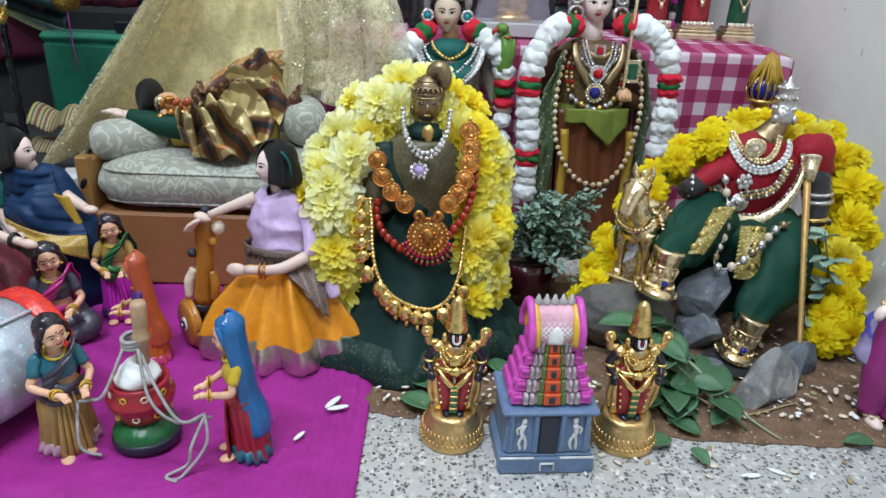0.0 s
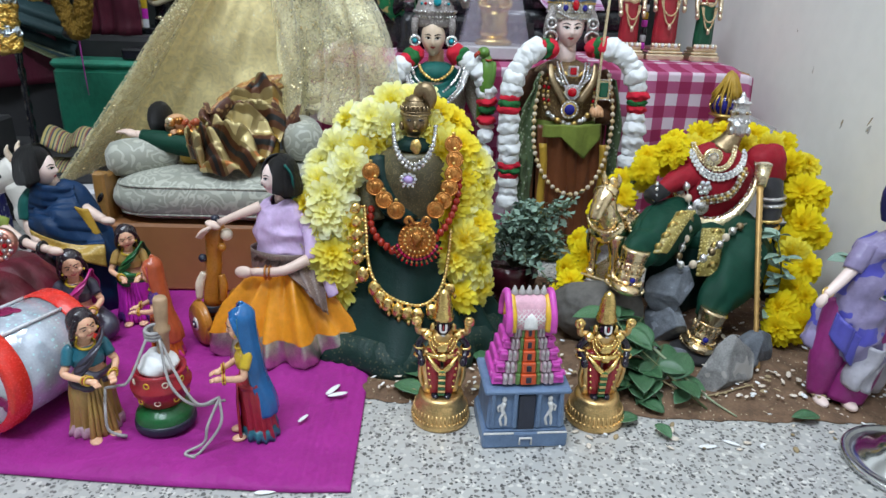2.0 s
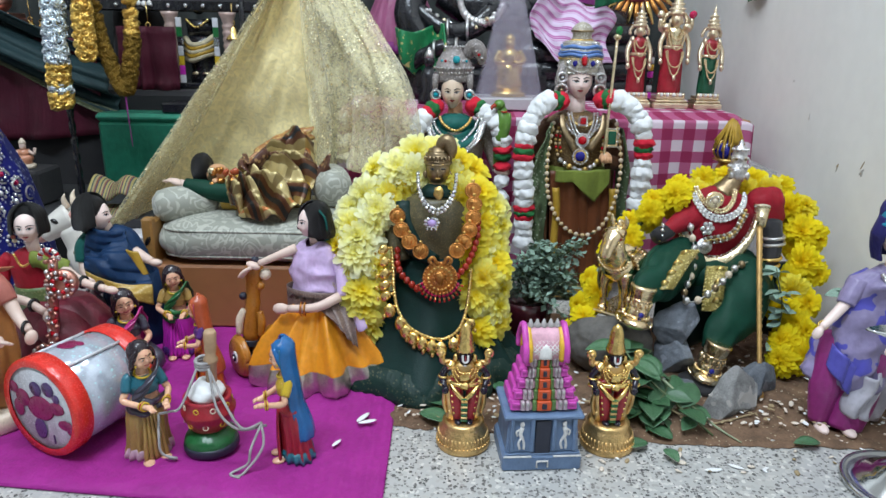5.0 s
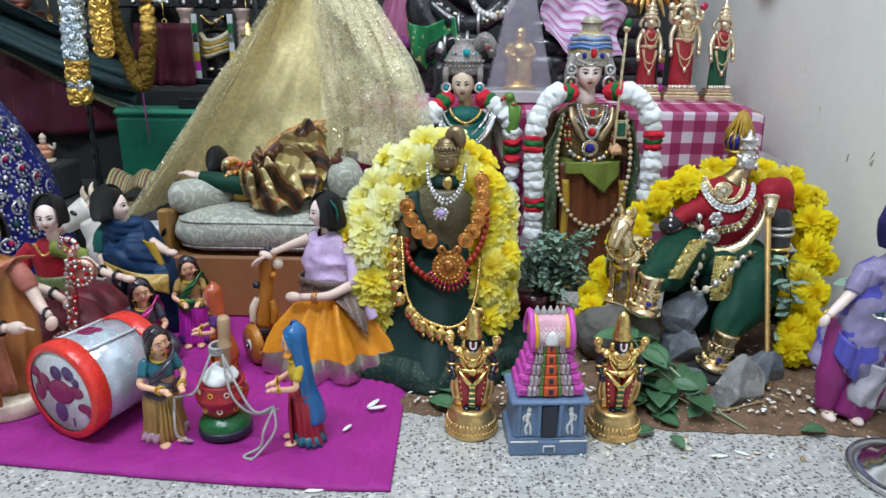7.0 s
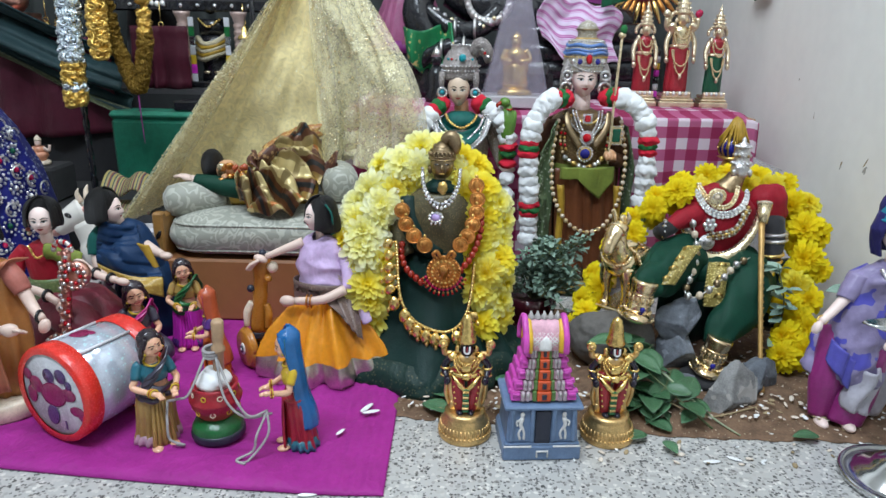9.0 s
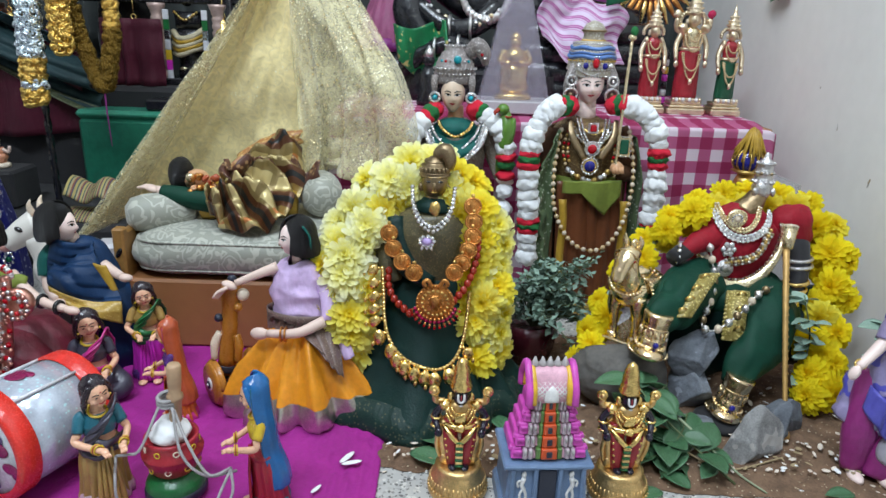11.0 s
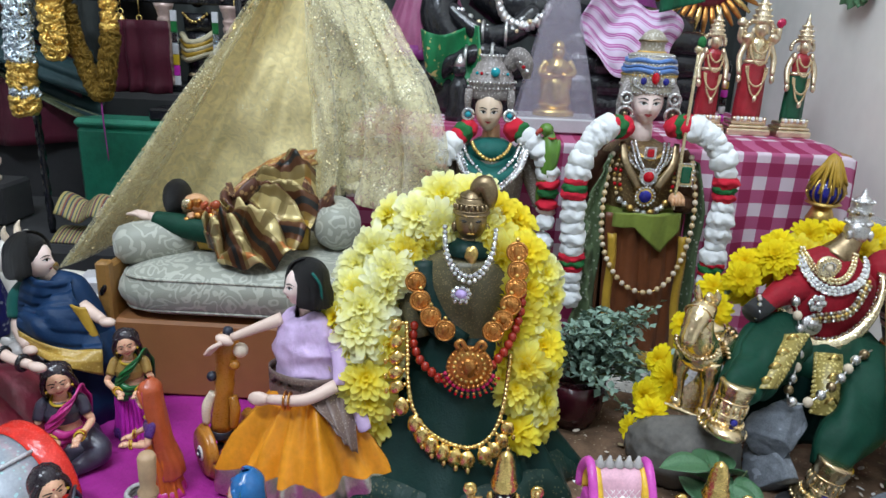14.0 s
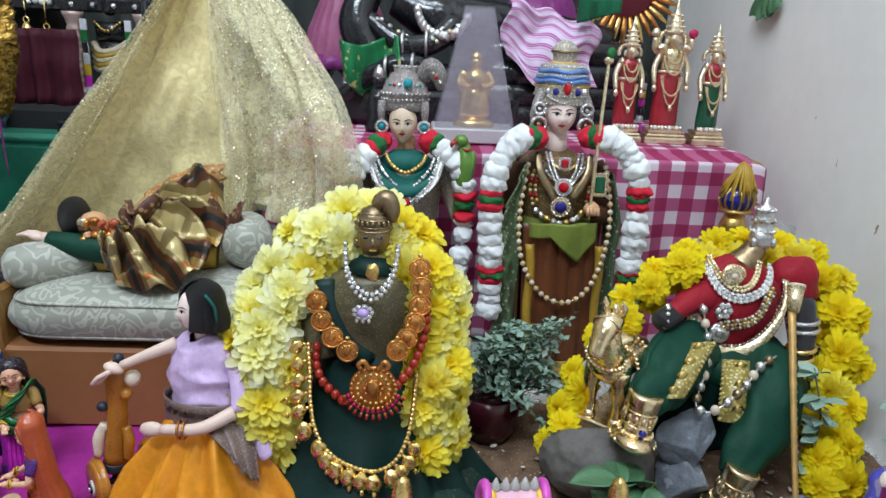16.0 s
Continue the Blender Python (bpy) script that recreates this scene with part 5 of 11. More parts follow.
def clay_woman(x, y, rz, s, body, skirt, veil, blouse, label, lean=0.0, seated=False, turn=0, tilt=0, hem="", reach=0.24):
    """A glossy painted sari doll that looks along its own -y; s is its height."""
    wide = 0.84 if veil else 0.94
    c = Clay(pose(x, y, 0.008, 0, 0, rz) @ Matrix.Diagonal((s * wide, s * wide, s, 1)))
    if seated:
        c.ell((0, 0.03, 0.13), (0.23, 0.22, 0.14), skirt, seg=28, rings=16, lump=0.2)
        for q in (-1, 1):
            c.tube([(q * 0.10, -0.03, 0.2), (q * 0.20, -0.15, 0.13), (q * 0.03, -0.22, 0.07)], [0.10, 0.09, 0.05], skirt, 16, 14)
            c.tube([(q * 0.05, -0.21, 0.07), (q * -0.02, -0.26, 0.06)], [0.045, 0.04], "skin_clay", 10)
        hip = 0.27
    else:
        # skirt with deep front pleats and a coloured hem
        prof = [(0.180, 0.0), (0.188, 0.03), (0.172, 0.09), (0.160, 0.22), (0.160, 0.34), (0.146, 0.44), (0.118, 0.50)]
        c.lathe(prof, (0, 0, 0), skirt, 90, 11, 0.10, 1.0, 0.80, lean=(0, -lean), wob=0.06, seed=s * 40)
        c.lathe([(r + 0.006, z) for r, z in prof[:3]], (0, 0, 0), hem or body, 90, 11, 0.10, 1.0, 0.80, lean=(0, -lean), wob=0.06, seed=s * 40)
        for k in range(5):
            c.tube([(-0.05 + 0.022 * k, -0.120 - lean * 0.45, 0.46), (-0.07 + 0.034 * k, -0.158 - lean * 0.2, 0.22), (-0.085 + 0.042 * k, -0.176, 0.015)], [0.010, 0.017, 0.022], skirt, 8, 8, squash=0.7)
        for q in (-1, 1):
            c.ell((q * 0.07, -0.19, 0.012), (0.045, 0.06, 0.022), "skin_clay")
        hip = 0.47
    top = hip + 0.245
    by = lambda z: -lean * z
    c.tube([(0, by(hip), hip - 0.05), (0, by(hip) - 0.005, hip + 0.06), (0, by(top), hip + 0.17), (0, by(top), top)], [0.128, 0.100, 0.118, 0.070], "skin_clay", 20, 14, squash=0.80)
    c.tube([(0, by(top), hip + 0.09), (0, by(top), hip + 0.16), (0, by(top), top - 0.005)], [0.112, 0.124, 0.078], blouse, 22, 12, squash=0.82)
    c.tube([(0, by(top), top - 0.03), (0, by(top) - 0.012, top + 0.07)], [0.046, 0.042], "skin_clay", 12)
    # the end of the sari: wound at the hip, over the breast and shoulder, hanging behind
    def wrap(u, v):
        line = [Vector((0.15, 0.03 + by(hip), hip - 0.03)), Vector((-0.02, -0.135 + by(hip), hip - 0.01)), Vector((-0.115, -0.06 + by(hip), hip + 0.06)), Vector((-0.06, -0.125 + by(top), hip + 0.13)), Vector((0.055, -0.105 + by(top), top - 0.04)), Vector((0.105, -0.01 + by(top), top + 0.012)), Vector((0.10, 0.10 + by(top), top - 0.08)), Vector((0.085, 0.155 + by(hip), hip - 0.05)), Vector((0.075, 0.17, hip - 0.20))]
        k = WRAP_N * u
        p = curve(line, WRAP_N)[int(round(k))]
        w = 0.075 + 0.03 * math.sin(math.pi * u)
        f = 0.012 * math.sin(16 * v + 5 * u)
        tilt_v = Vector((0.45, -0.10 - f * 4, 0.9)) if u < 0.75 else Vector((1, 0.1, 0.15))
        return p + tilt_v * w * (v - 0.5) * 1.5 + Vector((0, -f, 0))
    if not veil:
        c.sheet(wrap, WRAP_N, 14, body, 0.016)
    c.tube([(0.128 * math.cos(a), by(hip) + 0.104 * math.sin(a), hip - 0.035 + 0.012 * math.sin(3 * a)) for a in np.linspace(0, 6.283, 30)], 0.026, body, 10)
    for q in (-1, 1):
        sh, el, ha = Vector((q * 0.120, by(top), top - 0.035)), Vector((q * 0.172, by(top) - 0.06, top - 0.175)), Vector((q * 0.06 + 0.03, by(top) - reach, top - 0.20))
        mid = sh * 0.4 + el * 0.6
        c.tube([sh + Vector((-q * 0.03, 0, 0.02)), sh, mid], [0.040, 0.044, 0.041], blouse, 14, 8)
        c.tube([mid, el, ha], [0.029, 0.027, 0.020], "skin_clay", 12, 12)
        c.ell(ha, (0.028, 0.036, 0.022), "skin_clay", lump=0.15)
        for n in range(3):
            c.tube([ha + Vector((0.014 * (n - 1), -0.03, 0)), ha + Vector((0.016 * (n - 1) - q * 0.01, -0.062, -0.012))], [0.011, 0.008], "skin_clay", 6)
        for w in (0.0, 0.05, 0.10):
            cq = ha * (0.8 - w) + el * (0.2 + w)
            c.tube([cq + Vector((0.033 * math.cos(t), 0, 0.035 * math.sin(t))) for t in np.linspace(0, 6.28, 12)], 0.007, "clay_yellow" if w != 0.05 else "clay_red", 6)
    hd = Vector((0, by(top) - 0.03 - 0.2 * lean, top + 0.150))
    c.tube([(0.062 * math.cos(t), by(top) - 0.02 + 0.062 * math.sin(t), top + 0.004 + 0.02 * math.sin(t)) for t in np.linspace(0, 6.28, 20)], 0.010, "clay_yellow", 6)
    clay_head(c, hd, 0.096, turn, tilt, veil, 0 if veil else -9)
    if veil:
        c.veil([(hd.x, hd.y + 0.03, hd.z + 0.148, 0.020, 0.020), (hd.x, hd.y + 0.025, hd.z + 0.085, 0.104, 0.096), (hd.x, hd.y + 0.03, hd.z - 0.06, 0.118, 0.102), (0, by(top) + 0.01, top - 0.05, 0.130, 0.090), (0, by(hip) + 0.01, hip, 0.128, 0.094), (0, 0.015, 0.30, 0.142, 0.106), (0, 0.02, 0.19, 0.150, 0.118)], -14, 194, veil, 6, 0.030, 90, 0.02)
        # woven edge of the veil and a band at its foot
        rows = [(hd.x, hd.y + 0.025, hd.z + 0.085, 0.108, 0.100), (hd.x, hd.y + 0.03, hd.z - 0.06, 0.122, 0.106), (0, by(top) + 0.01, top - 0.05, 0.134, 0.094), (0, by(hip) + 0.01, hip, 0.132, 0.098), (0, 0.015, 0.30, 0.146, 0.110), (0, 0.02, 0.19, 0.154, 0.122)]
        for a in (-14, 194):
            c.tube([(x0 + rx * math.cos(radians(a)), y0 + ry * math.sin(radians(a)), z0) for x0, y0, z0, rx, ry in rows], 0.013, hem, 8, 24)
    else:
        c.tube([hd + Vector((0, 0.07, 0.02)), hd + Vector((0, 0.125, -0.05)), (0, by(top) + 0.14, top - 0.10), (0.0, by(hip) + 0.15, hip - 0.02)], [0.092, 0.088, 0.050, 0.018], "hair_gloss", 12, 12)
    return c.make("clay_doll", label=label, category="doll", group="painted clay dolls")


WRAP_N = 40
clay_woman(-0.356, 0.556, 40, 0.153, "clay_slate", "clay_mustard", "", "clay_teal", "painted clay doll in slate and mustard sari, churning", 0.05, turn=14, tilt=8, hem="clay_mauve")
clay_woman(-0.174, 0.554, 288, 0.156, "clay_red", "clay_red", "clay_blue", "clay_yellow", "painted clay doll with a blue veil, pulling a rope", 0.10, tilt=12, hem="clay_teal")
clay_woman(-0.331, 0.716, 285, 0.140, "clay_rust", "clay_orange", "clay_rust", "clay_purple", "painted clay doll in red and orange sari, bending forward", 0.10, tilt=14, hem="clay_pink")
clay_woman(-0.418, 0.825, 14, 0.150, "clay_green", "clay_magenta", "", "clay_mustard", "painted clay doll in green sari and pink skirt", 0.06, turn=10, tilt=10, hem="clay_purple")
clay_woman(-0.466, 0.757, 25, 0.172, "clay_pink", "clay_slate", "", "clay_slate", "painted clay doll in pink sari sitting on cloth", 0.06, True, turn=6, tilt=8)


# ---- toy drum ----
def toy_drum():
    t = thing("toy_drum", "red and silver toy drum lying on its side", "drum")
    R, L = 0.063, 0.105
    at = pose(-0.471, 0.546, 0.0725, 0, 0, -24) @ pose(0, 0, 0, 90, 0, 0)
    c = Clay(at)
    c.lathe([(R - 0.006, -L), (R - 0.004, -L), (R - 0.004, 0), (R - 0.006, 0)], (0, 0, 0), "drum_foil", 48)
    c.make("shell", t, "shiny silver foil shell")
    for z in (0.0, -L):
        c = Clay(at)
        s = 1 if z == 0 else -1
        c.lathe([(R - 0.010, z + s * 0.005), (R - 0.002, z + s * 0.006), (R, z + s * 0.003), (R, z - s * 0.016), (R - 0.003, z - s * 0.018)][:: s], (0, 0, 0), "drum_red", 48, caps=False)
        c.make("hoop", t, "glossy red plastic hoop")
        c = Clay(at)
        c.disc((0, 0, z + s * 0.001), R - 0.008, 0.004, "drum_white", seg=48)
        c.make("drumhead", t, "white printed drumhead")
    c = Clay(at @ Matrix.Diagonal((0.98, 0.95, 1, 1)))
    z = 0.0042
    for x, y, rx, ry, mm in ((0.0, 0.0, 0.024, 0.017, "drum_print"), (0.028, 0.006, 0.014, 0.009, "drum_print"), (-0.030, 0.008, 0.012, 0.012, "drum_print"), (-0.040, -0.008, 0.009, 0.013, "drum_print"), (-0.044, 0.020, 0.008, 0.009, "drum_print"), (0.040, -0.014, 0.013, 0.007, "drum_print"), (-0.006, -0.030, 0.011, 0.015, "drum_print_blue"), (-0.004, 0.026, 0.010, 0.011, "drum_print_blue"), (0.018, 0.030, 0.010, 0.011, "drum_print_blue"), (0.030, 0.020, 0.006, 0.005, "drum_print_blue"), (0.048, -0.020, 0.006, 0.006, "drum_print")):
        c.disc((x, y, z), rx, 0.0008, mm, seg=18, sx=1.0) if abs(rx - ry) < 0.002 else c.ell((x, y, z), (rx, ry, 0.0006), mm, seg=18, rings=6, rot=(0, 0, 10 * math.copysign(1, x)))
    c.box((0.016, -0.040, z), (0.0025, 0.012, 0.0008), "drum_print_blue", bev=0.0002)
    c.make("print", t, "dark red and purple printed blotches")
    for a in (60, 120):
        c = Clay(at)
        x, y = (R - 0.002) * math.cos(radians(a)), (R - 0.002) * math.sin(radians(a))
        c.tube([(x, y, -L + 0.012), (x, y, -0.012)], 0.002, "drum_white", 8)
        c.make("tension_rod", t)
    for k, (a, zz, w) in enumerate(((96, -0.045, 0.018), (104, -0.055, 0.012), (88, -0.055, 0.010))):
        c = Clay(at @ pose(0, 0, 0, 0, 0, a - 90))
        c.ell((0, R - 0.004, zz), (w * 0.8, 0.001, w * 0.5), "drum_print", seg=14, rings=6)
        c.make("shell_print", t)


toy_drum()

# ---- chrysanthemum garlands ----
def petal_paint(name, core, tip):
    """Petal colour that runs from the heart of the flower to its tips."""
    m, nt, bsdf, link = base_mat(name)
    tc = nt.nodes.new("ShaderNodeTexCoord")
    sep = nt.nodes.new("ShaderNodeSeparateXYZ")
    link(tc.outputs["UV"], sep.inputs[0])
    ramp = nt.nodes.new("ShaderNodeValToRGB")
    ramp.color_ramp.elements[0].color, ramp.color_ramp.elements[1].color = (*core, 1), (*tip, 1)
    ramp.color_ramp.elements[0].position, ramp.color_ramp.elements[1].position = 0.30, 0.84
    link(sep.outputs[1], ramp.inputs["Fac"])
    no = node(nt, "ShaderNodeTexNoise", Scale=9.0, Detail=3.0)
    link(tc.outputs["Object"], no.inputs["Vector"])
    oi = nt.nodes.new("ShaderNodeObjectInfo")
    val = nt.nodes.new("ShaderNodeMath")
    val.operation = "MULTIPLY_ADD"
    val.inputs[1].default_value, val.inputs[2].default_value = 0.12, 0.92
    link(oi.outputs["Random"], val.inputs[0])
    va = nt.nodes.new("ShaderNodeMath")
    va.operation = "MULTIPLY_ADD"
    va.inputs[1].default_value = 0.20
    link(no.outputs["Fac"], va.inputs[0])
    link(val.outputs[0], va.inputs[2])
    hs = nt.nodes.new("ShaderNodeHueSaturation")
    link(va.outputs[0], hs.inputs["Value"])
    link(ramp.outputs["Color"], hs.inputs["Color"])
    link(hs.outputs[0], bsdf.inputs["Base Color"])
    bsdf.inputs["Roughness"].default_value = 0.6
    bsdf.inputs["Specular IOR Level"].default_value = 0.25
    wv = node(nt, "ShaderNodeTexNoise", Scale=14.0, Detail=2.0)
    mp = nt.nodes.new("ShaderNodeMapping")
    mp.inputs["Scale"].default_value = (6.0, 0.6, 1.0)
    link(tc.outputs["UV"], mp.inputs["Vector"])
    link(mp.outputs[0], wv.inputs["Vector"])
    bump = node(nt, "ShaderNodeBump", Strength=0.4, Distance=0.02)
    link(wv.outputs["Fac"], bump.inputs["Height"])
    link(bump.outputs["Normal"], bsdf.inputs["Normal"])
    # thin petals let light through
    thin = nt.nodes.new("ShaderNodeBsdfTranslucent")
    link(hs.outputs[0], thin.inputs["Color"])
    mix = nt.nodes.new("ShaderNodeMixShader")
    mix.inputs[0].default_value = 0.36
    link(bsdf.outputs[0], mix.inputs[1])
    link(thin.outputs[0], mix.inputs[2])
    link(mix.outputs[0], nt.nodes["Material Output"].inputs["Surface"])


petal_paint("petal_lemon", (0.94, 0.83, 0.05), (0.96, 0.955, 0.56))
petal_paint("petal_pale", (0.94, 0.88, 0.22), (0.96, 0.96, 0.70))
petal_paint("petal_bright", (0.93, 0.75, 0.02), (0.95, 0.90, 0.26))
petal_paint("petal_sun", (0.92, 0.72, 0.010), (0.95, 0.85, 0.10))
petal_paint("petal_gold", (0.90, 0.68, 0.004), (0.94, 0.80, 0.020))


def flower_mesh(name, rings, mat, seed):
    """A full chrysanthemum, about 1 across, that faces +z: rings of narrow cupped petals."""
    c = Clay()
    rs = random.Random(seed)
    n_rings = len(rings)
    for ring, (n, lift, length, wid) in enumerate(rings):
        for k in range(n):
            a = 6.283 * (k + 0.5 * (ring % 2)) / n + rs.uniform(-0.16, 0.16)
            l, up = length * rs.uniform(0.84, 1.08), lift + rs.uniform(-9, 9)
            m = pose(0, 0, 0.028 * ring, 0, 0, math.degrees(a)) @ pose(0, 0, 0, 0, -up, 0) @ pose(0, 0, 0, rs.uniform(-22, 22), 0, 0)
            curl = -0.24 + rs.uniform(-0.12, 0.10)
            vs, uvs = [], []
            for t, w in ((0.05, 0.45), (0.32, 0.85), (0.64, 1.0), (0.88, 0.92), (1.0, 0.50)):
                for e in (-1, 0, 1):
                    vs.append(m @ Vector((l * t, e * wid * w, curl * t * t * l + (0.028 if e else 0.0) * w)))
                    uvs.append((0.5 + 0.5 * e, t * (1 - 0.62 * ring / n_rings)))
            c.add(vs, [(3 * r + q, 3 * r + q + 3, 3 * r + q + 4, 3 * r + q + 1) for r in range(4) for q in (0, 1)], mat, uvs)
    return c.make(name)


RINGS = [(18, -6, 0.52, 0.070), (17, 4, 0.50, 0.072), (15, 13, 0.45, 0.072), (13, 23, 0.38, 0.070), (11, 36, 0.29, 0.064), (8, 52, 0.21, 0.056), (5, 72, 0.14, 0.046)]
FLOWERS = {}
for kind in ("lemon", "pale", "bright", "sun", "gold"):
    for n in range(3):
        FLOWERS[kind, n] = flower_mesh("flower_" + kind, RINGS, "petal_" + kind, 10 * n + len(kind))


def garland(name, label, group, pts, n, size, kinds, seed, wide, eye=(0, -0.2, 0.45), green=2, swell=None):
    """Flowers strung in two or three rows along a line, turned outwards and to the front."""
    t = thing(name, label, "garland", group)
    line = curve(pts, 200)
    rs = random.Random(seed)
    c = Clay()
    c.tube(line[::10], 0.004, "stem", 6)
    c.make("string", t)
    for k in range(n):
        u = (k + rs.uniform(0.25, 0.75)) / n
        p = line[int(u * 200)]
        f = (Vector(eye) - p).normalized()
        d = (line[min(200, int(u * 200) + 4)] - line[max(0, int(u * 200) - 4)]).normalized()
        side = d.cross(f).normalized()
        s = (-1, 1, 0.1)[k % 3] + rs.uniform(-0.3, 0.3)
        grow = swell(u) if swell else 1.0
        q = p + side * s * wide * grow + f * (0.016 * (1 - abs(s)) + rs.uniform(-0.010, 0.010))
        aim = (f + side * s * 0.65 + Vector((rs.gauss(0, 0.22), 0, rs.gauss(0, 0.22)))).normalized()
        m = Matrix.Translation(q) @ aim.to_track_quat("Z", "Y").to_matrix().to_4x4() @ pose(0, 0, 0, 0, 0, rs.uniform(0, 360)) @ Matrix.Scale(size * grow * rs.uniform(0.84, 1.14), 4)
        share("flower", FLOWERS[kinds(u, rs), rs.randrange(3)], m, t)
        if green and k % green == 0:
            for _ in range(2):
                share("leaf", proto_herb, pose(*(q - f * 0.010 + d * rs.uniform(-0.02, 0.02)), rs.uniform(-60, 60), 0, rs.uniform(0, 360)) @ Matrix.Scale(0.020, 4), t)
    return t


garland("flower_garland", "thick garland of lemon and yellow chrysanthemums round the goddess doll", "flower garlands",
        [(-0.116, 0.775, 0.066), (-0.124, 0.768, 0.13), (-0.126, 0.775, 0.19), (-0.110, 0.80, 0.240), (-0.078, 0.83, 0.282), (-0.025, 0.845, 0.302), (0.020, 0.83, 0.286), (0.046, 0.805, 0.245), (0.056, 0.79, 0.19), (0.054, 0.78, 0.12), (0.048, 0.77, 0.068)],
        70, 0.069, lambda u, rs: (rs.choice(("lemon", "lemon", "pale", "bright", "pale")) if u < 0.52 else rs.choice(("lemon", "bright", "lemon", "bright", "sun"))), 3, 0.023, swell=lambda u: float(np.interp(u, (0, 0.5, 0.65, 1), (1.0, 1.0, 0.88, 0.88))))

garland("flower_garland", "garland of golden yellow chrysanthemums round the seated doll", "flower garlands",
        [(0.205, 0.815, 0.050), (0.230, 0.84, 0.098), (0.262, 0.87, 0.155), (0.312, 0.90, 0.208), (0.362, 0.915, 0.250), (0.42, 0.950, 0.256), (0.48, 0.962, 0.252), (0.54, 0.965, 0.254), (0.584, 0.945, 0.222), (0.590, 0.905, 0.168), (0.560, 0.85, 0.115), (0.538, 0.80, 0.065), (0.524, 0.765, 0.03)],
        50, 0.050, lambda u, rs: rs.choice(("gold", "sun", "gold", "gold")), 6, 0.015, green=4, swell=lambda u: float(np.interp(u, (0, 0.25, 0.4, 0.6, 1), (0.78, 0.82, 1.05, 1.08, 1.15))))


# ---- goddess doll ----
def goddess():
    c = Clay(pose(-0.012, 0.815, 0))
    # wide dark green skirt and its gold border
    c.lathe([(0.150, 0.002), (0.152, 0.012), (0.138, 0.03), (0.108, 0.07), (0.078, 0.12), (0.060, 0.165), (0.050, 0.19)], (-0.015, -0.01, 0), "green_dark", 110, 10, 0.09, 1.0, 0.82, wob=0.06, seed=1.0, lean=(0.08, 0.05))
    c.lathe([(0.153, 0.003), (0.155, 0.012), (0.147, 0.026), (0.134, 0.042)], (-0.015, -0.01, 0), "zari_dark", 110, 10, 0.09, 1.0, 0.82, wob=0.06, seed=1.0)
    # bodice in olive net, green yoke and shawl
    c.tube([(0, 0, 0.165), (0, -0.006, 0.20), (0, -0.006, 0.24), (0, 0, 0.268), (0, 0, 0.284)], [0.050, 0.050, 0.054, 0.046, 0.020], "olive_net", 28, 18, squash=0.75)
    c.tube([(-0.050, -0.020, 0.268), (-0.046, -0.034, 0.235), (-0.030, -0.042, 0.205), (0.0, -0.045, 0.185)], [0.010, 0.015, 0.014, 0.010], "green_dark", 12, 14, squash=0.4)
    c.tube([(0.046, -0.015, 0.268), (0.050, -0.026, 0.23), (0.048, -0.030, 0.19), (0.046, -0.034, 0.15)], [0.010, 0.014, 0.014, 0.016], "rose_shawl", 12, 14, squash=0.45)
    for s in (-1, 1):
        c.tube([(s * 0.044, 0, 0.262), (s * 0.062, -0.012, 0.222), (s * 0.052, -0.030, 0.180)], [0.018, 0.018, 0.014], "olive_net", 12, 10)
    c.lathe([(0.018, 0), (0.030, 0.006), (0.018, 0.016), (0.014, 0.020)], (0, -0.004, 0.272), "green_dark", 24)
    # bronze face vessel: neck, face, topknot turned aside
    c.tube([(0, -0.002, 0.282), (0, -0.004, 0.300)], [0.0125, 0.012], "bronze", 16)
    c.ell((0, -0.008, 0.313), (0.0175, 0.017, 0.0215), "bronze", seg=22, rings=16)
    c.lathe([(0.0185, 0), (0.020, 0.004), (0.016, 0.010), (0.017, 0.015), (0.012, 0.022), (0.006, 0.027)], (0, -0.004, 0.319), "bronze", 22)
    c.tube([(0.002, 0.0, 0.336), (0.006, -0.004, 0.350), (0.014, -0.006, 0.354), (0.019, -0.008, 0.342), (0.019, -0.008, 0.330)], [0.006, 0.009, 0.010, 0.009, 0.005], "bronze", 12, 14)
    c.ell((0, -0.026, 0.311), (0.0028, 0.004, 0.0055), "bronze")
    for zz, rr in ((0.3225, 0.0196), (0.3265, 0.0190), (0.334, 0.0172), (0.3405, 0.0130)):
        c.tube([(rr * math.cos(t), -0.004 + rr * math.sin(t), zz + 0.001 * math.sin(t)) for t in np.linspace(0, 6.283, 30)], 0.0012, "bronze", 6)
    for k in range(9):
        a = radians(200 + 17.5 * k)
        c.ell((0.0195 * math.cos(a), -0.004 + 0.0195 * math.sin(a), 0.330), (0.0022, 0.0018, 0.0034), "bronze", seg=8, rings=6)
    for q in (-1, 1):
        c.ell((q * 0.0175, -0.008, 0.306), (0.004, 0.004, 0.006), "bronze", seg=10, rings=8, lump=0.3)
    for s in (-1, 1):
        c.ell((s * 0.007, -0.0225, 0.316), (0.0042, 0.002, 0.0016), "eye_dark", seg=8, rings=6)
        c.tube([(s * 0.003, -0.0235, 0.3205), (s * 0.0075, -0.0225, 0.322), (s * 0.012, -0.018, 0.320)], 0.0008, "old_gold", 6, 6)
    c.ell((0, -0.0235, 0.3025), (0.0045, 0.002, 0.0014), "old_gold", seg=8, rings=6)
    return c.make("goddess_doll", label="goddess doll with bronze face and dark green dress", category="doll")


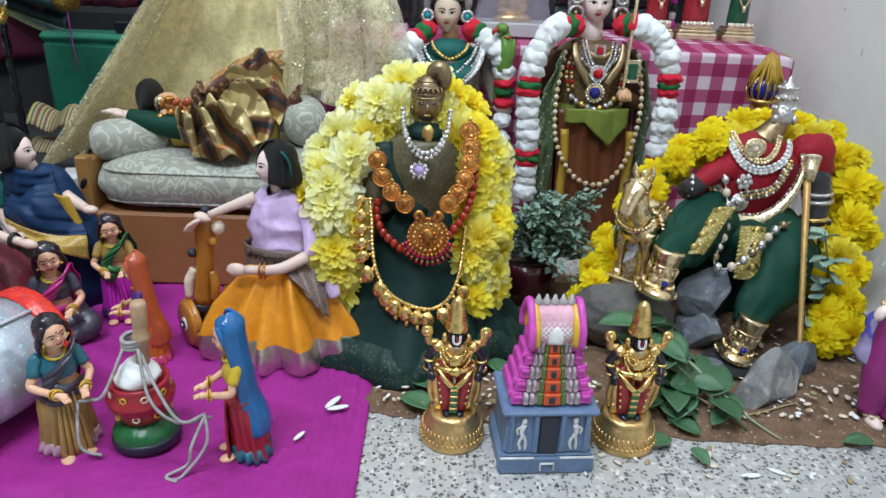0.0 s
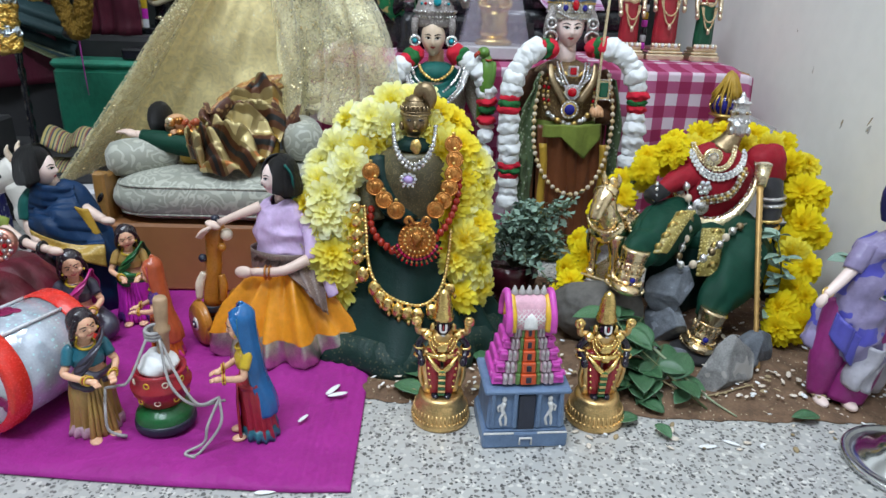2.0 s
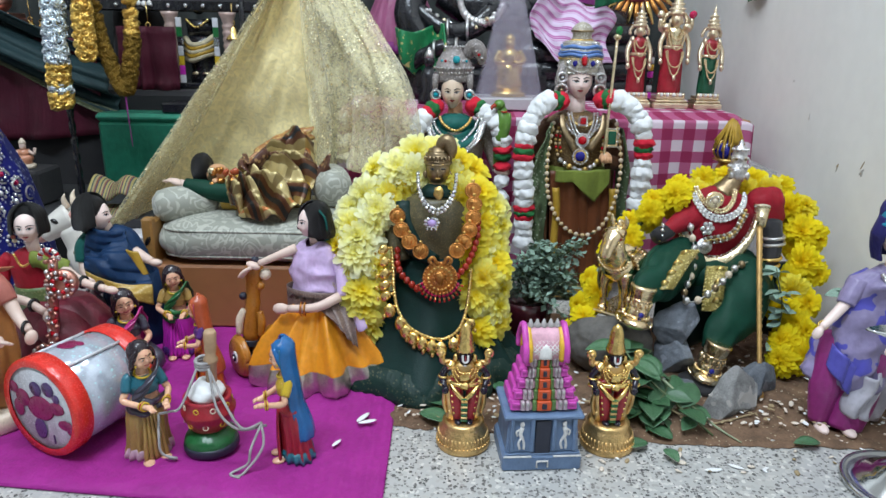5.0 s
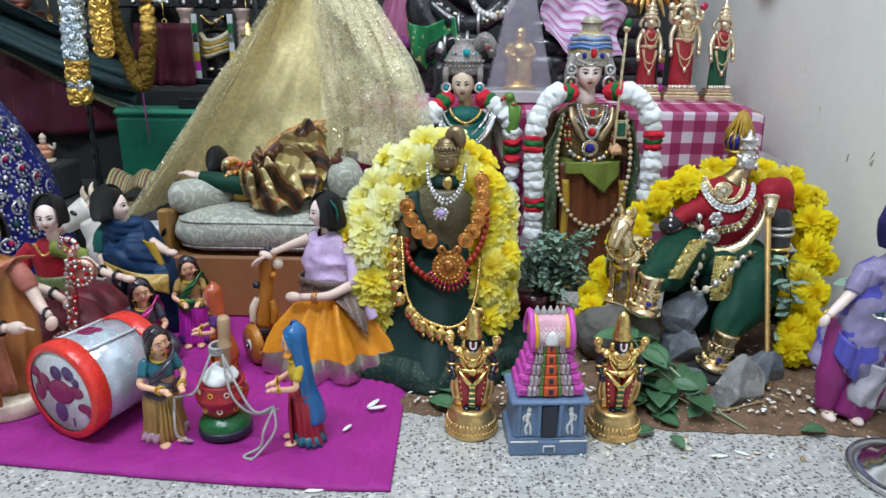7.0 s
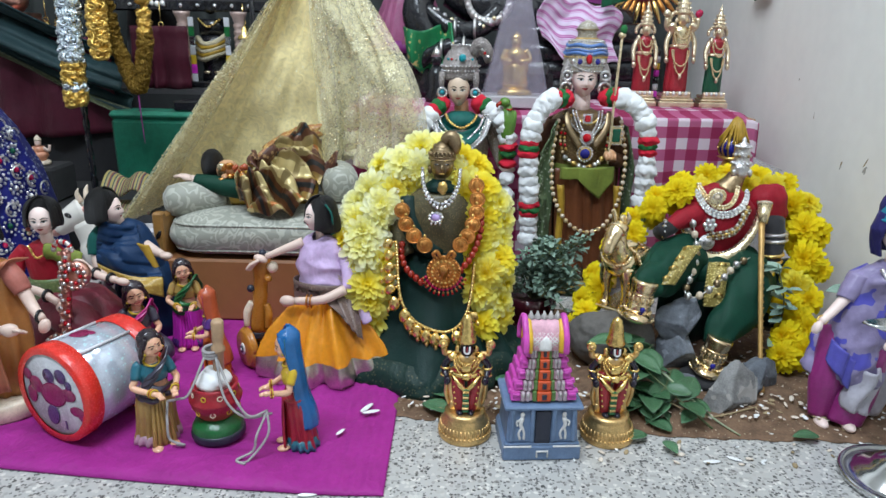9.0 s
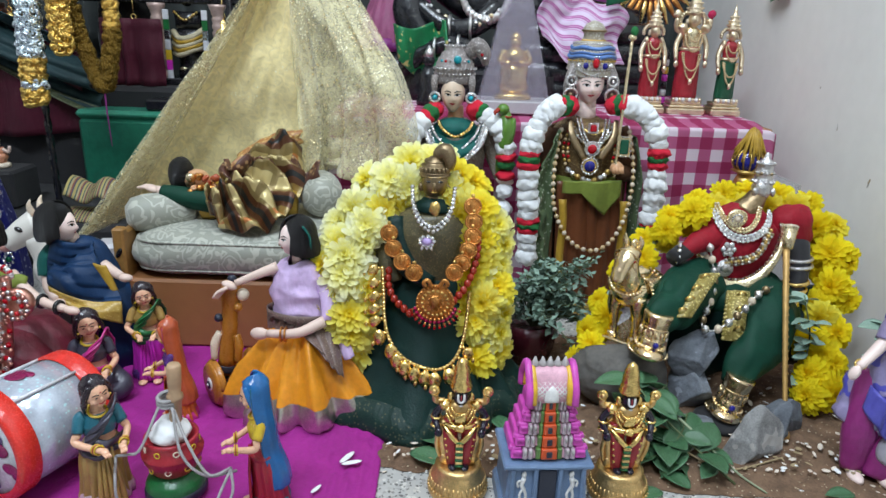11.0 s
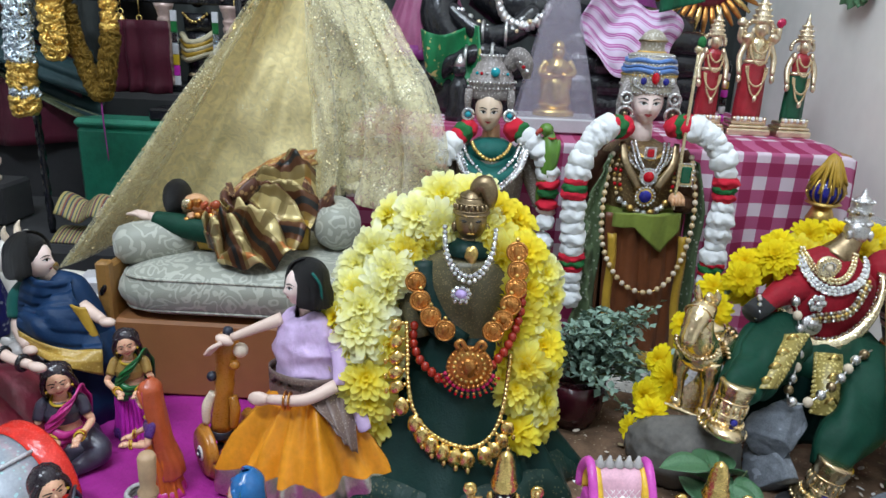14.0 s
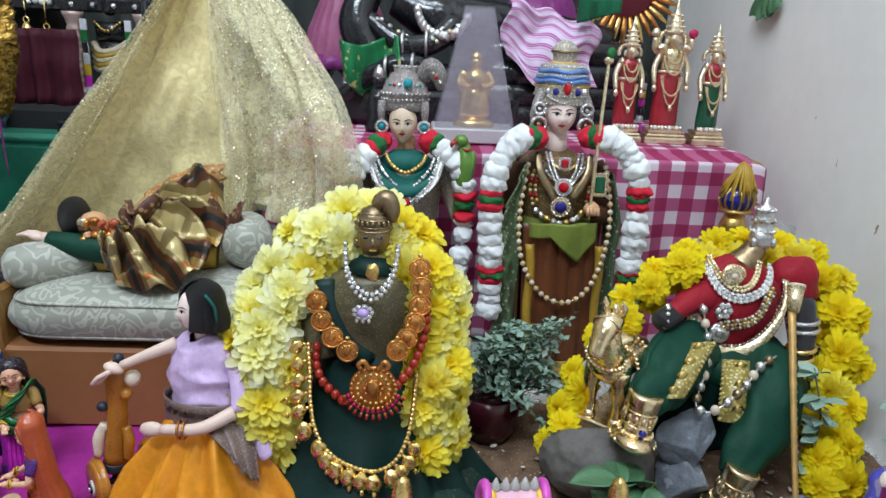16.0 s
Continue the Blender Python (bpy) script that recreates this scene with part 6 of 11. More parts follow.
cloth("rose_shawl", (0.30, 0.12, 0.10), 0.5, fleck=((0.5, 0.35, 0.15), 260.0, 0.28))
cloth("zari_dark", (0.007, 0.026, 0.020), 0.5, fleck=((0.07, 0.075, 0.045), 200.0, 0.26))
goddess()


def necklace(name, label, build):
    c = Clay()
    build(c)
    return c.make(name, label=label, category="necklace", group="necklaces")


def white_set(c):
    pts = [(-0.040, 0.788, 0.312), (-0.037, 0.770, 0.292), (-0.027, 0.762, 0.274), (-0.012, 0.759, 0.266), (0.002, 0.762, 0.274), (0.012, 0.770, 0.292), (0.015, 0.788, 0.312)]
    c.beads(pts, 0.0031, "gem_clear", 160, 1.8)
    c.beads([Vector(p) + Vector((0.0, -0.003, -0.0055)) for p in pts], 0.0027, "silver", 160, 2.2, 8, ["gem_clear", "silver"])
    c.ell((-0.010, 0.764, 0.288), (0.007, 0.004, 0.009), "old_gold", lump=0.3)


necklace("stone_necklace", "white stone necklace on the goddess doll", white_set)


def brooch(c):
    for k in range(9):
        a = 6.283 * k / 9
        c.ell((-0.019 + 0.0085 * math.cos(a), 0.757, 0.247 + 0.0065 * math.sin(a)), (0.0036, 0.003, 0.003), "gem_clear", seg=8, rings=6)
    c.ell((-0.019, 0.756, 0.247), (0.006, 0.004, 0.005), "lavender_gem", seg=10, rings=8)
    for s in (-1, 0, 1):
        c.ell((-0.019 + s * 0.006, 0.756, 0.238), (0.0022, 0.002, 0.003), "gem_clear", seg=8, rings=6)


paint("lavender_gem", (0.55, 0.40, 0.75), 0.05)
necklace("brooch", "sparkling white and lilac stone brooch on the bodice", brooch)


def coin_chain(c):
    side = [(0.038, 0.775, 0.290), (0.040, 0.768, 0.262), (0.034, 0.760, 0.236), (0.022, 0.752, 0.214), (0.006, 0.744, 0.202)]
    other = [(-0.068, 0.772, 0.252), (-0.062, 0.764, 0.234), (-0.050, 0.757, 0.219), (-0.034, 0.750, 0.207), (-0.018, 0.744, 0.202)]
    for pts, n in ((side, 6), (other, 4)):
        for p in curve(pts, n)[:-1]:
            # struck coin: raised rim, worn figure, small loop to the next
            c.disc(p, 0.0116, 0.0036, "copper_gold", (78, 0, 0), 22)
            f = p + Vector((0, -0.0019, 0.0003))
            c.tube([f + Vector((0.0102 * math.cos(a), 0.0021 * math.sin(a), 0.0100 * math.sin(a))) for a in np.linspace(0, 6.283, 22)], 0.0011, "copper_gold", 6)
            c.ell(f, (0.0042, 0.0016, 0.0060), "copper_gold", lump=0.6, seg=12, rings=8)
            for k in range(12):
                a = 6.283 * k / 12
                c.ell(f + Vector((0.0076 * math.cos(a), 0.0016 * math.sin(a), 0.0074 * math.sin(a))), 0.0009, "copper_gold", seg=5, rings=4)
            c.ell(p + Vector((0, 0.001, 0.0135)), 0.0026, "old_gold", seg=8, rings=6)
    # round pendant with a fringe of red drops
    q = Vector((-0.006, 0.738, 0.172))
    c.disc(q, 0.0245, 0.005, "copper_gold", (90, 0, 0), 36)
    for r, n, s in ((0.0228, 28, 0.0022), (0.0165, 18, 0.0022), (0.009, 10, 0.0024)):
        for k in range(n):
            a = 6.283 * k / n
            c.ell(q + Vector((r * math.cos(a), -0.003, r * math.sin(a))), s, "copper_gold" if n != 18 else "old_gold", seg=6, rings=5)
    c.ell(q + Vector((0, -0.004, 0.001)), (0.007, 0.004, 0.010), "copper_gold", lump=0.4, seg=12)
    for s in (-1, 1):
        c.tube([q + Vector((s * 0.004, -0.002, 0.020)), q + Vector((s * 0.010, -0.003, 0.031)), q + Vector((s * 0.015, -0.003, 0.027)), q + Vector((s * 0.012, -0.003, 0.022))], 0.0028, "copper_gold", 8, 12)
    for k in range(13):
        a = radians(-162 + 12 * k)
        p = q + Vector((0.0265 * math.cos(a), -0.002, 0.0265 * math.sin(a)))
        c.ell(p, 0.0026, "gem_pink", seg=8, rings=6)
        c.ell(p + Vector((0.004 * math.cos(a), 0, 0.0052 * math.sin(a))), 0.0018, "copper_gold", seg=6, rings=5)
        c.ell(p + Vector((0.0065 * math.cos(a), 0, 0.0085 * math.sin(a))), 0.0018, "gem_red", seg=6, rings=5)


necklace("coin_necklace", "long antique gold coin necklace with a round pendant", coin_chain)


def coral_chain(c):
    pts = [(-0.068, 0.772, 0.205), (-0.068, 0.764, 0.184), (-0.060, 0.756, 0.168), (-0.047, 0.749, 0.158), (-0.034, 0.743, 0.152), (-0.010, 0.7445, 0.150), (0.012, 0.744, 0.164), (0.020, 0.743, 0.176), (0.030, 0.749, 0.186), (0.040, 0.758, 0.205), (0.046, 0.765, 0.230), (0.046, 0.774, 0.262)]
    c.tube(curve(pts, 60), 0.0012, "coral", 6)
    c.beads(pts, 0.0050, "coral", 240, 1.9, 10, sz=1.15)


necklace("coral_necklace", "necklace of red coral barrel beads", coral_chain)


def mango_chain(c):
    pts = [(-0.076, 0.765, 0.208), (-0.073, 0.752, 0.178), (-0.071, 0.742, 0.150), (-0.064, 0.730, 0.124), (-0.048, 0.721, 0.104), (-0.024, 0.716, 0.092), (0.0, 0.715, 0.089), (0.019, 0.720, 0.099), (0.030, 0.730, 0.120), (0.035, 0.744, 0.145), (0.038, 0.758, 0.18)]
    c.tube(curve(pts, 50), 0.0020, "gold", 8)
    c.beads(pts, 0.0029, "gold", 200, 1.7)
    for k, p in enumerate(curve(pts, 19)[:16]):
        out = Vector((-0.9 if k < 6 else 0.1 if k < 12 else 0.8, -0.3, -0.25 if k < 5 else -0.95)).normalized()
        s = 0.0102 if 4 < k < 13 else 0.0086
        c.ell(p + out * 0.0045, 0.0024, "gold", seg=8, rings=6)
        c.ell(p + out * 0.0138, (s * 0.88, s * 0.6, s * 1.1), "gold", rot=(0, 40 if k < 5 else 0, 0), seg=14, rings=10, lump=0.15)
        c.ell(p + out * 0.0250, (s * 0.28, s * 0.28, s * 0.42), "gold", seg=8, rings=6)


necklace("mango_necklace", "long bright gold necklace with mango-shaped drops", mango_chain)


# ---- doll in lavender top and orange skirt ----
def skirt_doll():
    c = Clay(pose(-0.183, 0.770, 0.008) @ Matrix.Diagonal((1.04, 1.0, 1.085, 1)))
    # crisp pleats that open from the waist to the zari hem
    prof = [(0.094, 0.0), (0.101, 0.008), (0.100, 0.020), (0.095, 0.033), (0.086, 0.050), (0.073, 0.068), (0.058, 0.086), (0.046, 0.100), (0.038, 0.110)]
    seg, rs = 220, random.Random(3)
    pl = [rs.uniform(0.5, 1.25) for _ in range(13)]
    rows = []
    for r, z in prof:
        g = 0.30 - 0.04 * (1 - z / 0.11)
        row = []
        for b in range(seg):
            a = 6.283 * b / seg
            w = 13 * b / seg + 0.25 * math.sin(3 * a) + 0.12 * math.sin(30 * z + 5 * a)
            k = pl[int(w) % 13] * (1 - abs(2 * (w % 1) - 1)) ** 1.1 + 0.22 * math.sin(22 * a + 60 * z + 2 * math.sin(3 * a))
            rr = r * (1 + g * (k - 0.5) + 0.05 * math.sin(2 * a + 1))
            row.append(Vector((0.005 + rr * 1.00 * math.cos(a), rr * 0.9 * math.sin(a), z)))
        rows.append(row)
    vs = [p for row in rows for p in row]
    fs = [(i * seg + b, i * seg + (b + 1) % seg, (i + 1) * seg + (b + 1) % seg, (i + 1) * seg + b) for i in range(len(prof) - 1) for b in range(seg)]
    c.add(vs, [f for f in fs if f[0] < 3 * seg], "zari")
    c.add(vs, [f for f in fs if f[0] >= 3 * seg], "orange_silk")
    c.lathe([(0.07, 0.0), (0.05, 0.05)], (0, 0, 0), "orange_silk", 40)
    # loose satin top, gathered at the waist, with a few slack folds
    def top_fn(u, v):
        a = 6.283 * u
        r = float(np.interp(v, (0, 0.25, 0.5, 0.75, 0.92, 1.0), (0.036, 0.040, 0.038, 0.035, 0.028, 0.014)))
        f = 0.0050 * (1 - abs(math.sin(7.5 * v + 1.8 * math.sin(a + 0.6) + 1.5 * noise.noise((math.cos(a), math.sin(a), 2.0 * v)))) - 0.5) * math.sin(math.pi * min(1, v * 1.15)) + 0.003 * noise.noise((math.cos(a) * 2, math.sin(a) * 2, v * 5))
        return (0.002 - 0.004 * v + (r + f) * math.cos(a), (r * 0.78 + f) * math.sin(a), 0.104 + 0.084 * v - 0.004 * math.sin(a * 2))
    c.sheet(top_fn, 72, 40, "lavender", 0.001)
    # brown sheer sash: round the waist, and a pointed end over the skirt
    def sash(u, v):
        a = radians(150 + 250 * u)
        return (0.0435 * math.cos(a) * (1 + 0.03 * math.sin(9 * u)), 0.0355 * math.sin(a), 0.100 + 0.026 * v + 0.003 * math.sin(5 * u) + 0.0012 * math.sin(40 * v))
    c.sheet(sash, 60, 12, "grey_sash", 0.001)
    c.sheet(lambda u, v: (-0.004 + 0.054 * u + 0.040 * v * (1 - 0.75 * u), -0.034 - 0.034 * v + 0.012 * u - 0.006 * math.sin(3.14 * u) + 0.002 * math.sin(22 * u), 0.112 + 0.002 * u - (0.014 + 0.040 * u) * v), 36, 18, "grey_sash", 0.0012)
    c.sheet(lambda u, v: (0.040 + 0.012 * u + 0.020 * v, -0.022 - 0.022 * v - 0.004 * math.sin(3.14 * u), 0.118 - 0.040 * v + 0.006 * u), 12, 12, "lavender", 0.0012)
    # arm stretched to the toy, other arm across the waist
    c.tube([(-0.028, -0.004, 0.180), (-0.052, -0.012, 0.172), (-0.078, -0.018, 0.162)], [0.0070, 0.0054, 0.0042], "skin_pale", 12, 10)
    c.ell((-0.085, -0.020, 0.160), (0.010, 0.007, 0.005), "skin_pale", (0, 20, 0))
    for k in range(4):
        c.tube([(-0.086, -0.026 + 0.004 * k, 0.159), (-0.097, -0.030 + 0.005 * k, 0.154 - 0.002 * k), (-0.103, -0.031 + 0.005 * k, 0.147 - 0.002 * k)], [0.0026, 0.0022, 0.0016], "skin_pale", 6, 6)
    c.tube([(0.026, -0.008, 0.172), (0.036, -0.022, 0.146), (0.038, -0.034, 0.124)], [0.010, 0.0085, 0.0075], "lavender", 12, 8)
    c.tube([(0.034, -0.036, 0.124), (0.004, -0.050, 0.114), (-0.034, -0.046, 0.110)], [0.0070, 0.0060, 0.0050], "skin_pale", 12, 12)
    c.ell((-0.044, -0.044, 0.109), (0.012, 0.0065, 0.0075), "skin_pale", lump=0.12)
    for x in (-0.016, -0.011):
        c.tube([(x, -0.049 + 0.0085 * math.cos(a), 0.1115 + 0.0085 * math.sin(a)) for a in np.linspace(0, 6.2, 14)], 0.0013, "copper_gold", 6)
    c.tube([(-0.002, 0, 0.185), (-0.003, 0, 0.204)], [0.0085, 0.008], "skin_pale", 12)
    head((-0.008, -0.004, 0.216), c, 0.0170, "skin_white", "", (0, 0, -58), False)
    bob(c, (-0.003, -0.002, 0.2185), 0.0215, -58, 0.024, flare=0.12)
    c.ell((0.010, 0.010, 0.192), (0.018, 0.015, 0.009), "teal_blouse", lump=0.25)
    c.tube([(0.008, -0.020, 0.236), (0.016, -0.020, 0.224), (0.017, -0.018, 0.208)], 0.0016, "teal_blouse", 6, 8)
    return c.make("skirt_doll", label="cloth doll in lavender top and orange silk skirt", category="doll")


skirt_doll()


# ---- wheeled wooden toy ----
def wooden_toy():
    t = thing("wooden_toy", "varnished turned wooden toy on painted wheels", "toy")
    lean = pose(-0.288, 0.766, 0.052, 0, 6.5, 0)
    c = Clay(lean)
    c.lathe([(0.0125, 0.008), (0.0125, 0.020), (0.0112, 0.040), (0.0105, 0.062), (0.0112, 0.070), (0.0100, 0.074), (0.0108, 0.090), (0.0130, 0.112), (0.0125, 0.124), (0.0085, 0.130)], (0, 0, 0), "toy_wood", 28)
    c.make("body", t)
    c = Clay(lean)
    c.lathe([(0.0130, 0.0), (0.0135, 0.002), (0.0135, 0.009), (0.0128, 0.010)], (0, 0, 0), "temple_dark", 26)
    c.make("collar", t, "black painted collar")
    c = Clay(lean)
    c.lathe([(0.004, 0.128), (0.006, 0.132), (0.005, 0.137), (0.001, 0.139)], (0, 0, 0), "temple_dark", 16)
    c.make("knob", t, "small black knob")
    for p, r, mat in (((0.017, -0.006, 0.116), 0.0085, "toy_cream"), ((0.012, -0.008, 0.098), 0.0062, "toy_wood"), ((-0.013, -0.006, 0.078), 0.0058, "temple_dark")):
        c = Clay(lean)
        c.ell(p, r, mat, seg=14, rings=10)
        c.make("peg", t)
    for q in (-1, 1):
        c = Clay(lean)
        c.tube([(q * 0.011, -0.004, 0.056), (q * 0.016, -0.007, 0.040), (q * 0.0155, -0.008, 0.018)], [0.0050, 0.0062, 0.0045], "toy_wood" if q > 0 else "toy_cream", 12, 10)
        c.make("arm", t)
    c = Clay()
    c.box((-0.268, 0.776, 0.034), (0.052, 0.034, 0.036), "toy_wood", (0, 0, -22), bev=0.004)
    c.make("wagon", t)
    for x, y in ((-0.302, 0.752), (-0.262, 0.790)):
        wh = Clay()
        wh.disc((x, y, 0.038), 0.029, 0.011, "toy_wood", (90, 0, -50), 32)
        wh.tube([(x + 0.0275 * math.cos(a) * math.cos(radians(-50)), y + 0.0275 * math.cos(a) * math.sin(radians(-50)), 0.038 + 0.0275 * math.sin(a)) for a in np.linspace(0, 6.283, 32)], 0.0068, "toy_wood", 8, squash=0.4)
        w = wh.make("wheel", t)
        h = Clay(pose(x, y, 0.038, 90, 0, -50))
        h.disc((0, 0, 0.0065), 0.0095, 0.002, "white_paint", seg=22, sx=0.8)
        h.disc((0, 0, 0.0080), 0.0055, 0.002, "temple_dark", seg=18)
        h.disc((0, 0, 0.0093), 0.0020, 0.002, "white_paint", seg=12)
        h.make("hub", w, "white hub with a dark centre")
    c = Clay()
    c.tube([(-0.302, 0.752, 0.038), (-0.262, 0.790, 0.038)], 0.004, "temple_dark", 8)
    c.make("axle", t)


wooden_toy()


# ---- cot with mattress, bolsters, sleeper and tent ----
def cot():
    t = thing("cot", "low orange-brown doll cot with wooden posts", "bed")
    c = Clay()
    c.box((-0.305, 1.035, 0.066), (0.385, 0.245, 0.112), "cot_board", bev=0.004)
    c.make("base", t)
    for x, y in ((-0.489, 0.917), (-0.489, 1.15), (-0.122, 1.15)):
        c = Clay()
        c.box((x, y, 0.103), (0.018, 0.018, 0.20), "cot_wood", bev=0.003)
        c.ell((x, y - 0.009, 0.165), (0.004, 0.003, 0.009), "eye_dark", (0, 30, 0), seg=8, rings=6)
        c.make("post", t)
    c = Clay()
    c.box((-0.489, 1.034, 0.15), (0.014, 0.22, 0.09), "cot_wood", bev=0.003)
    c.make("headboard", t)
    c = Clay()
    c.box((-0.305, 1.035, 0.005), (0.36, 0.21, 0.010), "maroon_cloth", bev=0.002)
    c.make("footing", t)


cot()


def cushion(name, c0, size, rot, mat, label, power=0.35, category="cushion", pipe=""):
    """A soft block: a super-ellipsoid with slight sag."""
    c = Clay(pose(*c0, *rot))
    seg, rings = 48, 24
    sg = lambda a, p: math.copysign(abs(a) ** p, a)
    vs, fs = [], []
    for i in range(rings + 1):
        th = math.pi * (i / rings - 0.5)
        for b in range(seg):
            ph = 2 * math.pi * b / seg
            x, y, z = sg(math.cos(th), 0.45) * sg(math.cos(ph), power), sg(math.cos(th), 0.45) * sg(math.sin(ph), power), sg(math.sin(th), 0.7)
            k = 0.03 * noise.noise((x * 2, y * 2, z * 2 + c0[0] * 9))
            vs.append((size[0] * x * (1 + k), size[1] * y * (1 + k), size[2] * z * (1 + 2 * k)))
    for i in range(rings):
        for b in range(seg):
            d = (b + 1) % seg
            fs.append((i * seg + b, i * seg + d, (i + 1) * seg + d, (i + 1) * seg + b))
    c.add(vs, fs, mat)
    ob = c.make(name, label=label, category=category)
    if pipe:
        p = Clay(pose(*c0, *rot))
        for s in (-0.55, 0.55):
            q = math.sqrt(max(0, 1 - abs(s) ** (2 / 0.7))) ** 0.45
            p.tube([(size[0] * 1.0 * q * sg(math.cos(a), power), size[1] * q * sg(math.sin(a), power), size[2] * s) for a in np.linspace(0, 6.283, 60)], 0.0022, mat, 6)
        p.make("piping", ob)
    return ob


cushion("mattress", (-0.302, 1.028, 0.160), (0.182, 0.122, 0.040), (0, 0, 0), "damask", "thick mattress in grey-green scroll damask on the cot", 0.28, "mattress", "pipe")


def bolster(c0, r, half, rot, label):
    c = Clay(pose(*c0, *rot))
    c.lathe([(0.002, -half), (r * 0.45, -half + 0.001), (r * 0.86, -half + 0.010), (r, -half + 0.028), (r * 1.03, 0), (r, half - 0.028), (r * 0.86, half - 0.010), (r * 0.45, half - 0.001), (0.002, half)], (0, 0, 0), "damask", 32)
    return c.make("bolster", label=label, category="bolster", group="bolsters")


bolster((-0.448, 0.982, 0.212), 0.0300, 0.054, (90, 0, -58), "round bolster in grey-green damask on the mattress")
bolster((-0.206, 1.050, 0.233), 0.0345, 0.052, (90, 0, 12), "round bolster in plain grey damask on the mattress")


def sleeper():
    c = Clay()
    c.ell((-0.427, 1.018, 0.266), (0.0195, 0.026, 0.028), "hair", lump=0.06, seg=22)
    c.ell((-0.398, 1.010, 0.258), (0.020, 0.020, 0.018), "skin_tan", seg=18)
    rs = random.Random(4)
    for k in range(30):
        c.ell((-0.404 + 0.046 * rs.random(), 0.985 + rs.uniform(-0.008, 0.006), 0.250 + rs.uniform(-0.012, 0.022)), (rs.uniform(0.004, 0.008), 0.005, rs.uniform(0.003, 0.007)), rs.choice(("gold", "copper_gold", "copper_gold", "skin_tan", "bronze", "clay_rust", "gold_pale")), (0, rs.uniform(-60, 60), 0), seg=9, rings=6, lump=0.3)
    c.tube([(-0.352, 0.990, 0.228), (-0.385, 0.984, 0.232), (-0.420, 0.984, 0.238), (-0.447, 0.986, 0.243)], [0.020, 0.018, 0.0155, 0.0115], "green_velvet", 18, 14)
    c.tube([(-0.445, 0.986, 0.243), (-0.456, 0.986, 0.246)], [0.008, 0.007], "skin_pale", 10)
    c.ell((-0.462, 0.985, 0.248), (0.012, 0.010, 0.006), "skin_pale", (0, 20, 0))
    for k in range(4):
        c.tube([(-0.467, 0.979 + 0.004 * k, 0.249), (-0.475, 0.977 + 0.0045 * k, 0.252), (-0.482, 0.976 + 0.005 * k, 0.251 - 0.002 * k)], [0.0026, 0.0022, 0.0016], "skin_pale", 6, 5)
    c.tube([(-0.39, 1.005, 0.225), (-0.32, 1.01, 0.228), (-0.24, 1.02, 0.225)], [0.030, 0.034, 0.026], "ochre_silk", 16, 10)
    for k in range(12):
        c.ell((-0.364 + 0.005 * (k % 4) + 0.001 * (k // 4), 0.958, 0.240 + 0.005 * (k // 4)), 0.003, ("gem_clear", "gem_blue", "gem_blue", "silver")[k % 4], seg=6, rings=5)
    return c.make("sleeping_doll", label="reclining doll with dark hair, jewels and green sleeve", category="doll")


sleeper()

# pleated silk spread like a fan from the sleeper's waist over the mattress
WAIST = curve([(-0.372, 0.968, 0.236), (-0.358, 0.972, 0.250), (-0.345, 0.985, 0.262), (-0.338, 1.015, 0.272), (-0.336, 1.048, 0.282)], 200)
HEM = curve([(-0.372, 0.962, 0.228), (-0.358, 0.945, 0.209), (-0.335, 0.930, 0.196), (-0.300, 0.922, 0.193), (-0.268, 0.928, 0.204), (-0.246, 0.948, 0.218), (-0.238, 0.985, 0.232), (-0.234, 1.020, 0.254), (-0.242, 1.050, 0.284), (-0.252, 1.085, 0.316)], 200)


def fan(u, v):
    i = int(round(u * 200))
    p = WAIST[i].lerp(HEM[i], v)
    w = 7 * u + 0.35 * math.sin(5 * u + 1) + 0.7 * noise.noise((u * 5, v * 2.5, 2.0)) + 0.25 * v
    k = w % 1
    # knife pleats: a broad slope, then a steep turn under
    rise = k / 0.72 if k < 0.72 else (1 - k) / 0.28
    deep = (0.006 + 0.026 * math.sin(math.pi * min(1.0, 0.12 + v * 0.80)))
    crumple = 0.020 * noise.noise((u * 8, v * 3.5, 6.0)) + 0.010 * noise.noise((u * 15, v * 8, 1.0))
    belly = 0.010 * math.sin(math.pi * v) * (1 - 0.5 * u)
    out = deep * rise + belly + crumple * min(1, 4 * v)
    return p + Vector((0.006 + 0.25 * deep * (rise - 0.5), -0.50 * out, 0.86 * out))


c = Clay()
c.sheet(fan, 200, 60, "gold_plaid", 0.0016)
spread = c.make("gold_coverlet", label="crumpled gold and brown silk with shade-dark pleat bands", category="blanket")
# twisted end of the silk drawn up behind, and the dark bunch at the waist
c = Clay()
c.sheet(lambda u, v: (-0.345 + 0.100 * v + 0.004 * math.sin(9 * u), 1.045 + 0.050 * v - 0.016 * math.sin(3.14 * u) - 0.004 * math.sin(9 * v + 5 * u), 0.278 + 0.042 * v ** 0.8 + 0.028 * (u - 0.5) * (1 - 0.2 * v) + 0.008 * math.sin(3.14 * v) + 0.004 * noise.noise((u * 4, v * 6, 3))), 24, 30, "rust_silk", 0.0016)
c.make("upper_fold", spread, "orange-brown fold drawn up behind")
c = Clay()
c.sheet(lambda u, v: (-0.350 + 0.040 * v - 0.006 * math.sin(6 * u), 1.000 - 0.020 * math.sin(3.14 * v) - 0.008 * math.sin(7 * u + 2 * v), 0.262 + 0.034 * u + 0.010 * math.sin(5 * v + 3 * u)), 20, 20, "brown_silk", 0.0016)
c.make("waist_fold", spread, "dark brown bunched fold")
c = Clay()
